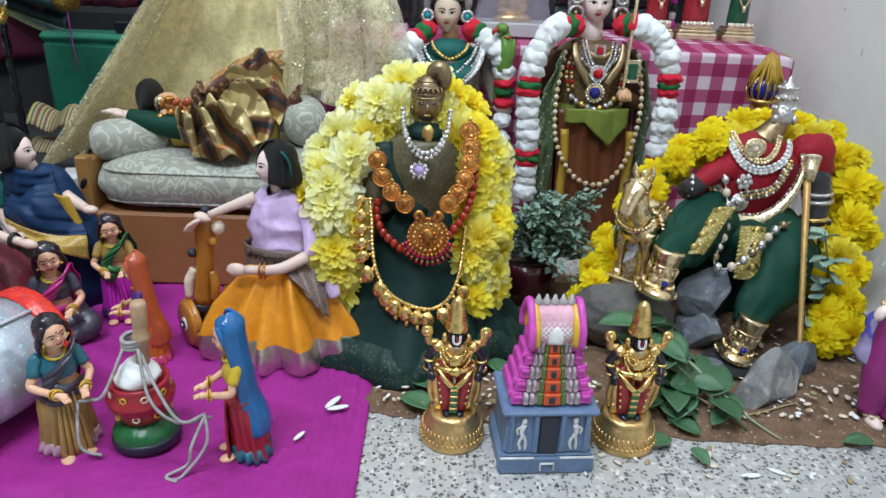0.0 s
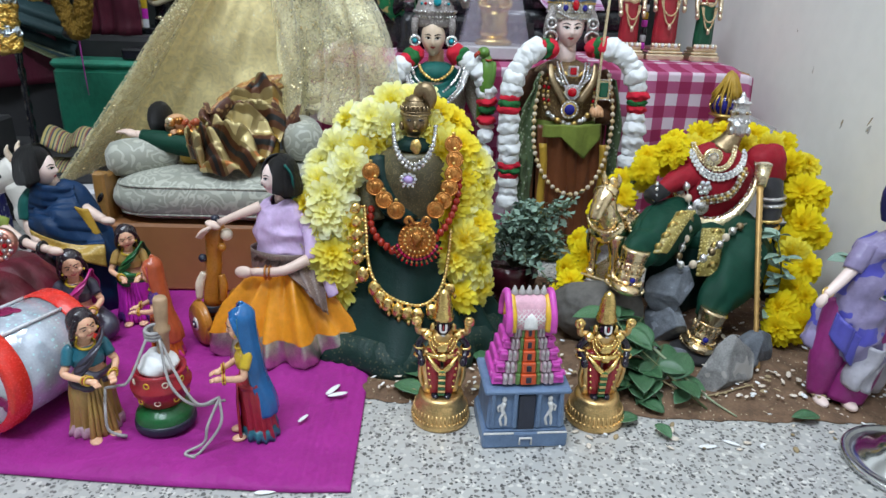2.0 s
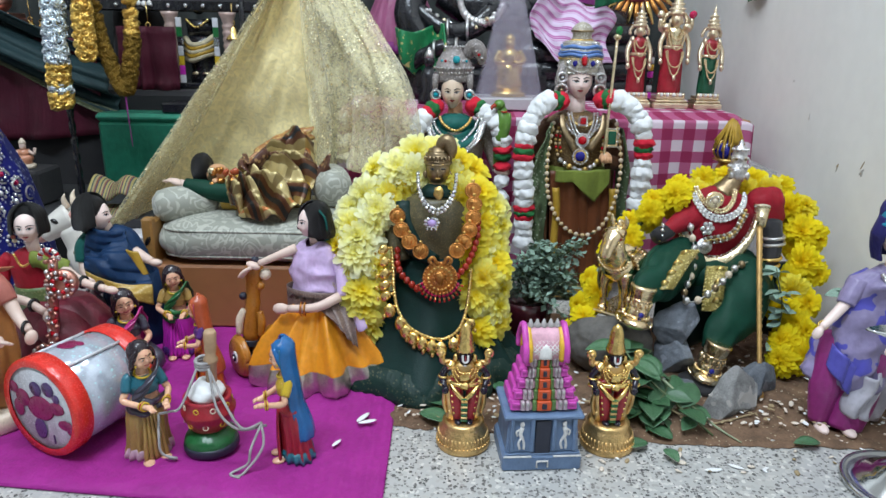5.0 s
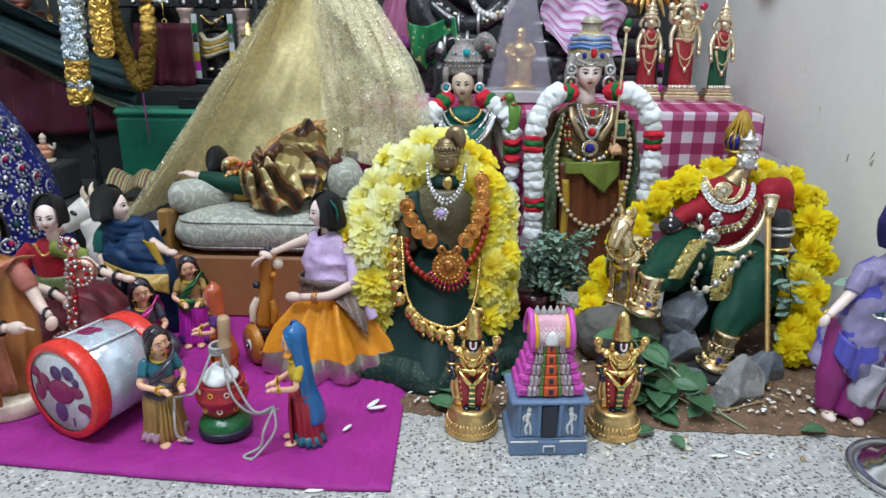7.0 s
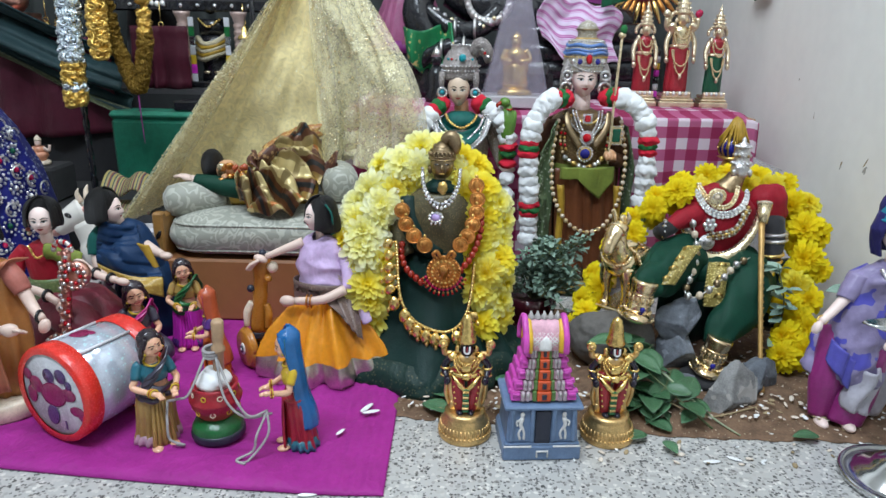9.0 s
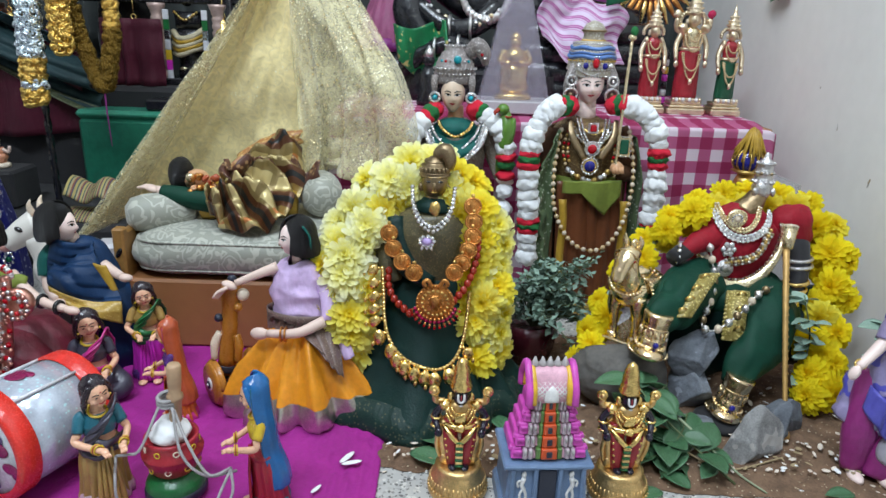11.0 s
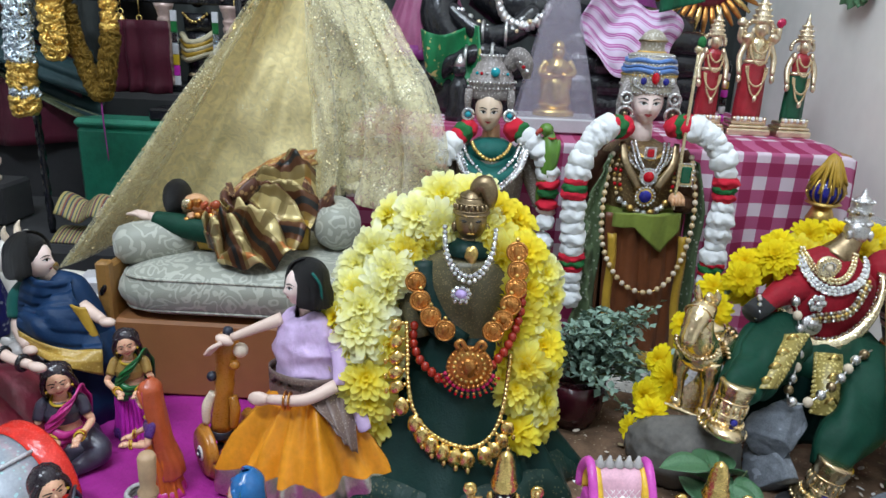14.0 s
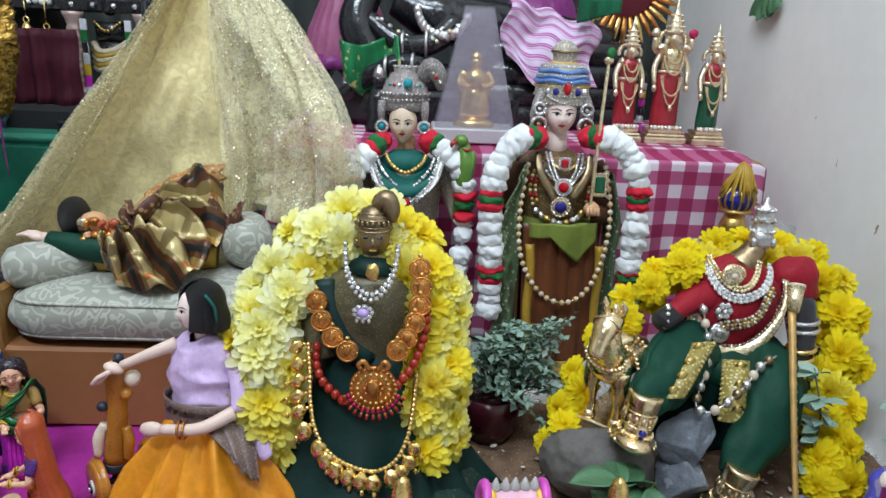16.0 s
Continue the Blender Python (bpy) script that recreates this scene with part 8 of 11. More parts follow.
def small_doll():
    c = Clay(pose(0.016, 1.150, 0.018))
    c.lathe([(0.062, -0.018), (0.064, 0.06), (0.060, 0.14), (0.052, 0.21), (0.046, 0.235)], (0, 0, 0), "dhoti", 40, 10, 0.05, 1.0, 0.7)
    c.tube([(0, 0, 0.22), (0, 0, 0.27), (0, 0, 0.31), (0, 0, 0.335)], [0.048, 0.056, 0.056, 0.020], "silver_brown", 24, 12, squash=0.7)
    c.tube([(-0.050, -0.020, 0.325), (-0.030, -0.044, 0.30), (0, -0.052, 0.287), (0.030, -0.044, 0.30), (0.050, -0.020, 0.325)], [0.012, 0.019, 0.022, 0.019, 0.012], "teal_blouse", 14, 18, squash=0.5)
    c.ell((0, -0.020, 0.318), (0.040, 0.026, 0.020), "teal_blouse", seg=18)
    for s in (-1, 1):
        c.tube([(s * 0.052, 0, 0.318), (s * 0.072, -0.010, 0.27), (s * 0.082, -0.030, 0.238)], [0.017, 0.016, 0.011], "silver_brown", 12, 10)
    c.ell((0.090, -0.036, 0.232), (0.016, 0.010, 0.008), "skin_white", (0, 10, 0), lump=0.1)
    # the green bird on its arm
    c.tube([(0.084, -0.036, 0.352), (0.088, -0.044, 0.330), (0.086, -0.044, 0.295), (0.080, -0.036, 0.262), (0.078, -0.032, 0.235)], [0.008, 0.0125, 0.0125, 0.008, 0.004], "parrot", 14, 16)
    c.ell((0.080, -0.042, 0.357), (0.0105, 0.011, 0.0095), "parrot")
    c.tube([(0.072, -0.048, 0.357), (0.066, -0.052, 0.353), (0.066, -0.052, 0.348)], [0.004, 0.0034, 0.001], "coral", 8, 6)
    c.ell((0.096, -0.046, 0.318), (0.006, 0.008, 0.026), "parrot", (0, 8, 0))
    c.tube([(0.072 + 0.010, -0.044, 0.3455), (0.088, -0.055, 0.345), (0.094, -0.046, 0.3455)], 0.0018, "coral", 6, 8)
    c.tube([(0, 0, 0.325), (0, -0.002, 0.356)], [0.015, 0.013], "skin_tan", 14)
    head((-0.006, -0.014, 0.378), c, 0.0240, "doll_skin", "", (8, 0, -2), False, tall=1.40)
    c.ell((-0.005, -0.004, 0.400), (0.0275, 0.0255, 0.028), "hair", seg=22, rings=14)
    z = 0.406
    c.lathe([(0.032, z - 0.012), (0.034, z - 0.010), (0.0335, z - 0.002), (0.033, z), (0.035, z + 0.003), (0.034, z + 0.009), (0.036, z + 0.011), (0.035, z + 0.016), (0.033, z + 0.017), (0.0325, z + 0.023), (0.0305, z + 0.024), (0.029, z + 0.031), (0.026, z + 0.032), (0.023, z + 0.040), (0.017, z + 0.043), (0.0185, z + 0.050), (0.0175, z + 0.052)], (-0.004, 0.002, 0), "crown_grey", 36)
    for zz, rr, n in ((z + 0.005, 0.0352, 34), (z + 0.0135, 0.0365, 34), (z + 0.051, 0.0185, 20)):
        for k in range(n):
            a = 6.283 * k / n
            c.ell((-0.004 + rr * math.cos(a), 0.002 + rr * math.sin(a), zz), 0.0019, "gem_clear" if k % 3 else "silver", seg=6, rings=5)
    for k in range(7):
        a = radians(225 + 15 * k)
        c.ell((-0.004 + 0.032 * math.cos(a), 0.002 + 0.032 * math.sin(a), z + 0.026), 0.0024, ("gem_teal", "gem_red", "gem_clear")[k % 3], seg=8, rings=6)
    c.ell((0.0, -0.033, z + 0.029), (0.007, 0.004, 0.007), "gem_teal", (0, 45, 0))
    c.tube([(0.020, -0.004, z + 0.036), (0.032, -0.010, z + 0.052), (0.044, -0.012, z + 0.040), (0.048, -0.012, z + 0.020)], [0.011, 0.014, 0.013, 0.005], "crown_grey", 14, 14)
    for k in range(3):
        c.ell((0.036 + 0.005 * k, -0.022, z + 0.044 - 0.006 * k), 0.0034, ("gem_clear", "gem_red", "gem_clear")[k], seg=8, rings=6)
    for s in (-1, 1):
        x = s * 0.031 - 0.006
        c.tube([(x, -0.018, z + 0.002), (x + s * 0.001, -0.022, z - 0.012), (x + s * 0.001, -0.020, z - 0.026)], [0.006, 0.006, 0.004], "crown_grey", 10, 8, squash=0.6)
        c.tube([(x + 0.008 * math.cos(a), -0.028, z - 0.034 + 0.008 * math.sin(a)) for a in np.linspace(0, 6.283, 16)], 0.0028, "gem_clear", 7)
        c.ell((x, -0.029, z - 0.034), 0.0046, "gem_teal", seg=8, rings=6)
        c.ell((x, -0.027, z - 0.047), (0.0034, 0.003, 0.004), "pearl", seg=8, rings=6)
    return c.make("small_doll", label="standing doll in teal blouse with a grey jewelled crown", category="doll")


paint("parrot", (0.10, 0.22, 0.03), 0.4)
plain("doll_skin", (0.74, 0.57, 0.43), 0.4, var=0.05, bump=0.05)
small_doll()
c = Clay()
for w, zb, mm in ((0.030, 0.315, "gold"), (0.044, 0.290, "gem_clear"), (0.050, 0.272, "gem_clear")):
    c.beads([(0.016 - w, 1.112, 0.352), (0.016 - w * 0.7, 1.094, 0.013 + (0.338 + zb) / 2), (0.016, 1.086, zb + 0.014), (0.016 + w * 0.7, 1.094, 0.013 + (0.338 + zb) / 2), (0.016 + w, 1.112, 0.352)], 0.0032, mm, 100, 1.8)
c.ell((0.016, 1.082, 0.284), (0.009, 0.005, 0.009), "gem_red")
c.tube([(0.016 + 0.011 * math.cos(a), 1.083, 0.284 + 0.011 * math.sin(a)) for a in np.linspace(0, 6.28, 16)], 0.0028, "silver", 6)
for q in (-1, 1):
    c.tube([(0.016 + q * 0.052, 1.106, 0.345), (0.016 + q * 0.040, 1.090, 0.315), (0.016 + q * 0.012, 1.083, 0.288)], [0.0055, 0.007, 0.006], "silver", 10, 12, squash=0.35)
    for d in (-0.004, 0.004):
        c.beads([(0.016 + q * (0.052 + d), 1.103, 0.345), (0.016 + q * (0.040 + d), 1.086, 0.315), (0.016 + q * (0.013 + d), 1.079, 0.288)], 0.0027, "gem_clear", 60, 1.9)
c.make("stone_necklace", label="white stone and gold necklaces on the teal doll", category="necklace", group="necklaces")
pom_garland("white pompon garland with red and green bands on the teal doll",
            [([(-0.016, 1.13, 0.372), (-0.036, 1.112, 0.356), (-0.056, 1.10, 0.328), (-0.066, 1.095, 0.29), (-0.068, 1.10, 0.22)], "RGRwwwrgrwww"),
             ([(0.046, 1.13, 0.372), (0.070, 1.122, 0.360), (0.096, 1.112, 0.335), (0.106, 1.11, 0.285), (0.104, 1.11, 0.20), (0.100, 1.11, 0.15)], "RGwwwwwrgrwwww")], 0.0165)


# ---- seated doll with staff ----
def seated_doll():
    c = Clay()
    # bodice leaning back a little, one red sleeve out, the other shoulder puffed
    c.tube([(0.432, 0.922, 0.10), (0.432, 0.916, 0.15), (0.438, 0.914, 0.200), (0.446, 0.918, 0.240), (0.452, 0.922, 0.266)], [0.046, 0.056, 0.064, 0.058, 0.024], "red_cloth", 32, 22, squash=0.6)
    c.tube([(0.408, 0.910, 0.222), (0.378, 0.890, 0.219), (0.358, 0.877, 0.212), (0.347, 0.870, 0.209)], [0.026, 0.0175, 0.0120, 0.010], "red_cloth", 16, 12)
    c.tube([(0.356, 0.878, 0.209), (0.342, 0.868, 0.205), (0.330, 0.860, 0.200)], [0.0125, 0.0130, 0.0120], "black_cloth", 16, 8)
    c.ell((0.520, 0.925, 0.234), (0.037, 0.028, 0.036), "red_cloth", (0, 25, 0), lump=0.18, seg=24, rings=16)
    c.tube([(0.528, 0.912, 0.212), (0.524, 0.885, 0.180), (0.512, 0.860, 0.152)], [0.020, 0.017, 0.012], "black_cloth", 14, 10)
    c.ell((0.503, 0.846, 0.145), (0.012, 0.011, 0.014), "gold_rose", lump=0.25, seg=14)
    for k in range(10):
        a = 6.283 * k / 10
        c.ell((0.340 + 0.0035 * math.cos(a), 0.866 + 0.012 * math.cos(a), 0.205 + 0.0145 * math.sin(a)), 0.0034, "gem_clear", seg=6, rings=5)

    def leg(pts, rad, seed):
        """A full trouser leg: broad, soft, with slack folds round it."""
        line = curve(pts, 40)
        rr = [float(np.interp(i / 40, np.linspace(0, 1, len(rad)), rad)) for i in range(41)]
        def fn(u, v):
            i = int(round(v * 40))
            d = (line[min(i + 1, 40)] - line[max(i - 1, 0)]).normalized()
            side = d.cross(Vector((0, -1, 0.35))).normalized()
            up = side.cross(d)
            a = 6.283 * u
            k = rr[i] * (1 + 0.06 * math.sin(3 * a + 5 * v + seed) * (0.4 + v) - 0.10 * max(0.0, math.sin(9 * v + 2 * math.sin(a + seed))) ** 4) + 0.006 * noise.noise((math.cos(a) * 1.5, math.sin(a) * 1.5 + seed, v * 5))
            return line[i] + side * k * math.cos(a) + up * k * 0.82 * math.sin(a)
        c.sheet(fn, 44, 40, "green_velvet", 0.001)
    leg([(0.416, 0.905, 0.130), (0.382, 0.878, 0.152), (0.350, 0.840, 0.154), (0.322, 0.810, 0.149), (0.302, 0.788, 0.146), (0.291, 0.778, 0.132)], [0.038, 0.040, 0.038, 0.032, 0.0245, 0.0175], 1.0)
    leg([(0.486, 0.905, 0.126), (0.480, 0.868, 0.138), (0.470, 0.834, 0.124), (0.450, 0.804, 0.104), (0.418, 0.778, 0.080), (0.402, 0.763, 0.055)], [0.036, 0.042, 0.042, 0.036, 0.0255, 0.0165], 2.0)
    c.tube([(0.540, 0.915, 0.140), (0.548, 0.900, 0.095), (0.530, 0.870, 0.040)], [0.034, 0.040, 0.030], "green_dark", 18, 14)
    c.ell((0.425, 0.880, 0.135), (0.046, 0.040, 0.026), "green_velvet", lump=0.3, seg=24)
    # added dark green sheet: stands for the deep shade behind and between the legs
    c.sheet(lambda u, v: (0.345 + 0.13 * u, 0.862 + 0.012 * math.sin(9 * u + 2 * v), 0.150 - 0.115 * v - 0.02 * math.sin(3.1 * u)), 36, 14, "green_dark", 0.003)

    def border(line, w, side, out, n):
        """Woven gold band: scalloped edges, diamonds along the middle."""
        p = curve(line, 30)
        sd, ot = Vector(side).normalized(), Vector(out).normalized()
        c.sheet(lambda u, v: p[int(round(v * 30))] + sd * w * (u - 0.5) * 2 - ot * 0.010 * (2 * u - 1) ** 2, 10, 30, "zari_gold", 0.002)
        for e in (-1, 1):
            for q in p[1::2]:
                c.ell(q + sd * w * 1.06 * e - ot * 0.009, (0.0034, 0.0022, 0.0034), "zari_gold", seg=7, rings=5)
        for k in range(n):
            q = p[int((k + 0.5) / n * 30)]
            c.ell(q + ot * 0.0005, (w * 0.52, 0.0022, w * 0.52), "old_gold", seg=4, rings=6)
            c.ell(q + ot * 0.0020, (w * 0.30, 0.0018, w * 0.30), "zari_gold", seg=10, rings=6, lump=0.4)
    border([(0.372, 0.828, 0.190), (0.350, 0.803, 0.178), (0.333, 0.785, 0.162), (0.319, 0.774, 0.146)], 0.0150, (0.86, -0.30, 0.25), (-0.1, -0.85, 0.45), 4)
    border([(0.432, 0.848, 0.158), (0.424, 0.828, 0.150), (0.416, 0.808, 0.130), (0.413, 0.796, 0.104)], 0.0150, (0.98, -0.05, 0.0), (0, -0.9, 0.4), 3)
    for (x, y, z), rz, lean, k in (((0.283, 0.772, 0.098), 8, 10, 0.92), ((0.394, 0.756, 0.018), -6, 14, 0.92)):
        keep, c.M = c.M, pose(x, y, z, 0, 0, rz) @ pose(0, 0, 0, 0, lean, 0) @ Matrix.Scale(k, 4)
        c.lathe([(0.0275, -0.004), (0.0285, -0.001), (0.0270, 0.003), (0.0225, 0.008), (0.0198, 0.013), (0.0203, 0.015), (0.0190, 0.018), (0.0190, 0.044), (0.0205, 0.050), (0.0200, 0.053), (0.0214, 0.057), (0.0205, 0.060), (0.018, 0.061)], (0, 0, 0), "gold_rose", 36)
        c.ell((-0.006, -0.014, 0.003), (0.023, 0.026, 0.010), "gold_rose", seg=20, rings=12)
        for n in range(22):
            a = 6.283 * n / 22
            c.ell((0.0278 * math.cos(a), 0.0278 * math.sin(a), -0.001), 0.0030, "gold_rose", seg=7, rings=6)
            c.ell((0.0215 * math.cos(a), 0.0215 * math.sin(a), 0.0095), (0.0024, 0.0024, 0.0034), "gold_rose", seg=7, rings=6)
        for n in range(14):
            a = 6.283 * n / 14
            c.ell((0.0192 * math.cos(a), 0.0192 * math.sin(a), 0.030), (0.0026, 0.0026, 0.0060), "gold_rose", seg=7, rings=6)
        for zz in (0.0215, 0.039):
            c.tube([(0.0193 * math.cos(t), 0.0193 * math.sin(t), zz) for t in np.linspace(0, 6.283, 40)], 0.0010, "gold_rose", 5)
        c.ell((-0.002, -0.0215, 0.017), (0.0045, 0.003, 0.0045), "gem_blue", seg=8)
        c.M = keep
    c.ell((0.384, 0.748, 0.008), (0.034, 0.036, 0.011), "black_cloth")
    # bronze neck, silver face vessel and tiered crown
    c.tube([(0.448, 0.920, 0.256), (0.458, 0.922, 0.270), (0.466, 0.924, 0.284)], [0.023, 0.017, 0.013], "bronze", 18, 8)
    c.ell((0.468, 0.922, 0.293), (0.0145, 0.0145, 0.0160), "silver", seg=20, rings=14, lump=0.15)
    c.lathe([(0.0130, 0), (0.0145, 0.003), (0.0122, 0.007), (0.0116, 0.014), (0.0134, 0.017), (0.0118, 0.020), (0.0108, 0.027), (0.0120, 0.030), (0.0085, 0.034), (0.0040, 0.037), (0.0034, 0.042), (0.0008, 0.046)], (0.470, 0.926, 0.300), "silver", 26)
    for n in range(11):
        a = 6.283 * n / 11
        c.ell((0.470 + 0.0140 * math.cos(a), 0.926 + 0.0140 * math.sin(a), 0.303), 0.0030, "silver", seg=8, rings=6, lump=0.3)
        c.ell((0.470 + 0.0128 * math.cos(a), 0.926 + 0.0128 * math.sin(a), 0.316), 0.0026, "bronze" if n % 2 else "silver", seg=8, rings=6)
        c.ell((0.470 + 0.0118 * math.cos(a), 0.926 + 0.0118 * math.sin(a), 0.330), 0.0022, "silver", seg=8, rings=6)
    for q in (-1, 1):
        c.ell((0.468 + q * 0.013, 0.914, 0.289), (0.004, 0.004, 0.006), "silver", lump=0.3)
    return c.make("seated_doll", label="seated doll in red jacket, green trousers and gilt boots", category="doll")


metal("gold_rose", (0.96, 0.68, 0.42), 0.20, 0.9, 160.0)
cloth("zari_gold", (0.30, 0.23, 0.06), 0.33, fleck=((0.66, 0.54, 0.20), 240.0, 0.36))
seated_doll()


def chest(x, z, out=0.004):
    """A point just in front of the seated doll's bodice."""
    r = float(np.interp(z, (0.10, 0.15, 0.200, 0.240, 0.266, 0.290), (0.046, 0.056, 0.064, 0.060, 0.036, 0.030)))
    k = min(1.0, abs(x - 0.440) / r)
    return Vector((x, 0.919 - 0.6 * r * math.sqrt(1 - k * k) - out, z))


def loop(cx, w, top, low, out=0.004, n=24, sway=0.0):
    """A string that hangs in a U on the bodice."""
    return [chest(cx + w * math.sin(t) + sway * math.cos(t), top - (top - low) * math.cos(t) ** 1.2 if math.cos(t) > 0 else top, out) for t in np.linspace(-1.5707, 1.5707, n)]


def chest_sets():
    c = Clay()
    for k in range(3):
        c.beads(loop(0.438, 0.042 - 0.0030 * k, 0.262, 0.224 + 0.0042 * k, 0.006, sway=-0.006), 0.0024, "gem_clear", 240, 1.5, 7, ["gem_clear", "pearl_white"])
    q = chest(0.414, 0.212, 0.010)
    for k in range(6):
        t = 6.283 * k / 6
        c.ell(q + Vector((0.0075 * math.cos(t), 0, 0.0075 * math.sin(t))), (0.0048, 0.003, 0.0048), "gem_clear", seg=8, rings=6)
    c.ell(q + Vector((0, -0.003, 0)), 0.0035, "silver", seg=8, rings=6)
    c.make("stone_collar", label="white stone collar with a flower drop on red cloth", category="necklace", group="necklaces")
    c = Clay()
    q = chest(0.422, 0.256, 0.010)
    c.disc(q, 0.0135, 0.005, "gold_pale", (75, 0, 0), 26)
    for r, n in ((0.0128, 20), (0.007, 12)):
        for k in range(n):
            a = 6.283 * k / n
            c.ell(q + Vector((r * math.cos(a), -0.003 - 0.0037 * math.sin(a) * r / 0.014, r * math.sin(a))), 0.0020, "gold_pale" if r > 0.01 else "gem_clear", seg=6, rings=5)
    c.ell(q + Vector((0, -0.004, 0)), 0.0045, "pearl", seg=10, rings=8)
    for k in range(2):
        c.beads(loop(0.430, 0.030 - 0.004 * k, 0.272, 0.238 + 0.004 * k, 0.006), 0.0026, "gold_pale", 140, 1.7, 7)
    c.make("pendant", label="round pale gold pendant with stone rings", category="pendant", group="pendants")
    c = Clay()
    for k in range(3):
        a, b = chest(0.478 - 0.003 * k, 0.236 + 0.006 * k, 0.008), chest(0.410, 0.186 + 0.005 * k, 0.012)
        mid = chest(0.452, 0.200 + 0.005 * k, 0.012)
        c.beads([a, mid, b], 0.0027, "bronze", 90, 1.8, 7, (["bronze", "gem_clear"], ["old_gold", "gold_pale"], ["silver", "bronze"])[k])
    q = chest(0.412, 0.184, 0.013)
    c.disc(q, 0.0125, 0.005, "silver", (78, 0, 0), 22)
    c.ell(q + Vector((0, -0.003, 0)), (0.007, 0.003, 0.007), "silver", lump=0.5, seg=12)
    c.make("stone_necklace", label="slanting bronze and silver bead strands with round brooch", category="necklace", group="necklaces")
    c = Clay()
    a, b = loop(0.436, 0.061, 0.246, 0.166, 0.011, 41, -0.008), loop(0.436, 0.065, 0.246, 0.145, 0.019, 41, -0.008)
    c.sheet(lambda u, v: a[int(round(u * 40))] * (1 - v) + b[int(round(u * 40))] * v + Vector((0, -0.004 * math.sin(math.pi * v), 0)), 40, 6, "gold_pale", 0.002)
    c.beads(a, 0.0026, "bronze", 200, 1.8, 7, ["bronze", "gem_clear"])
    c.beads(b, 0.0018, "gold_pale", 200, 1.8)
    c.make("gold_breastplate", label="broad pale gold crescent breastplate edged with beads", category="necklace", group="necklaces")
    c = Clay()
    for n, q in enumerate(loop(0.440, 0.066, 0.250, 0.150, 0.012, 34)[1:15]):
        c.ell(q, (0.0052, 0.0045, 0.0068), "silver" if n % 3 else "pearl", lump=0.3, seg=10, rings=8)
    c.make("silver_string", label="string of silver beads down one side of the bodice", category="necklace", group="necklaces")
    c = Clay()
    pts = [(0.384, 0.872, 0.222), (0.391, 0.862, 0.188), (0.390, 0.848, 0.172), (0.380, 0.826, 0.152), (0.366, 0.806, 0.136), (0.360, 0.792, 0.126), (0.372, 0.786, 0.123), (0.392, 0.788, 0.134), (0.417, 0.800, 0.150), (0.441, 0.820, 0.164), (0.469, 0.838, 0.171)]
    c.tube(curve(pts, 50), 0.0012, "silver", 5)
    c.beads(pts, 0.0056, "silver", 200, 3.0, 10, ["silver", "pearl", "silver", "bronze"], 1.15)
    c.make("silver_bead_chain", label="long silver bead chain hanging over green trousers", category="necklace", group="necklaces")
    for z, x, y, r, mat in ((0.168, 0.516, 0.868, 0.016, "gold"), (0.158, 0.513, 0.862, 0.015, "gold"), (0.196, 0.526, 0.892, 0.0185, "silver"), (0.187, 0.525, 0.886, 0.0180, "silver")):
        c = Clay()
        c.tube([(x + r * math.cos(a), y + r * 0.9 * math.sin(a), z + 0.002 * math.cos(a)) for a in np.linspace(0, 6.28, 20)], 0.003, mat, 7)
        c.make("bangle", label=mat + " bangle on the seated doll's dark sleeve", category="bangle", group="bangles")


chest_sets()

st = thing("staff", "long gilt staff with a flared end", "staff")
c = Clay()
c.tube([(0.457, 0.712, 0.012), (0.469, 0.782, 0.125), (0.483, 0.850, 0.228)], [0.0030, 0.0037, 0.0047], "gold_wood", 10, 14)
for k in range(26):
    q = Vector((0.457, 0.712, 0.012)).lerp(Vector((0.483, 0.850, 0.228)), k / 26)
    c.ell(q, (0.0040 + 0.00006 * k, 0.0040, 0.0020), "gold_wood", (-57, 0, 0), seg=10, rings=6)
c.make("shaft", st)
c = Clay()
c.tube([(0.483, 0.846, 0.225), (0.490, 0.862, 0.250)], [0.0065, 0.0105], "gold_pale", 14)
c.disc((0.491, 0.863, 0.252), 0.0105, 0.004, "pearl", (-25, 10, 0), 18)
c.make("cap", st, "pale flared cap")
c = Clay()
c.ell((0.457, 0.711, 0.010), (0.0065, 0.006, 0.0075), "gold_wood", lump=0.3)
c.make("tip", st)

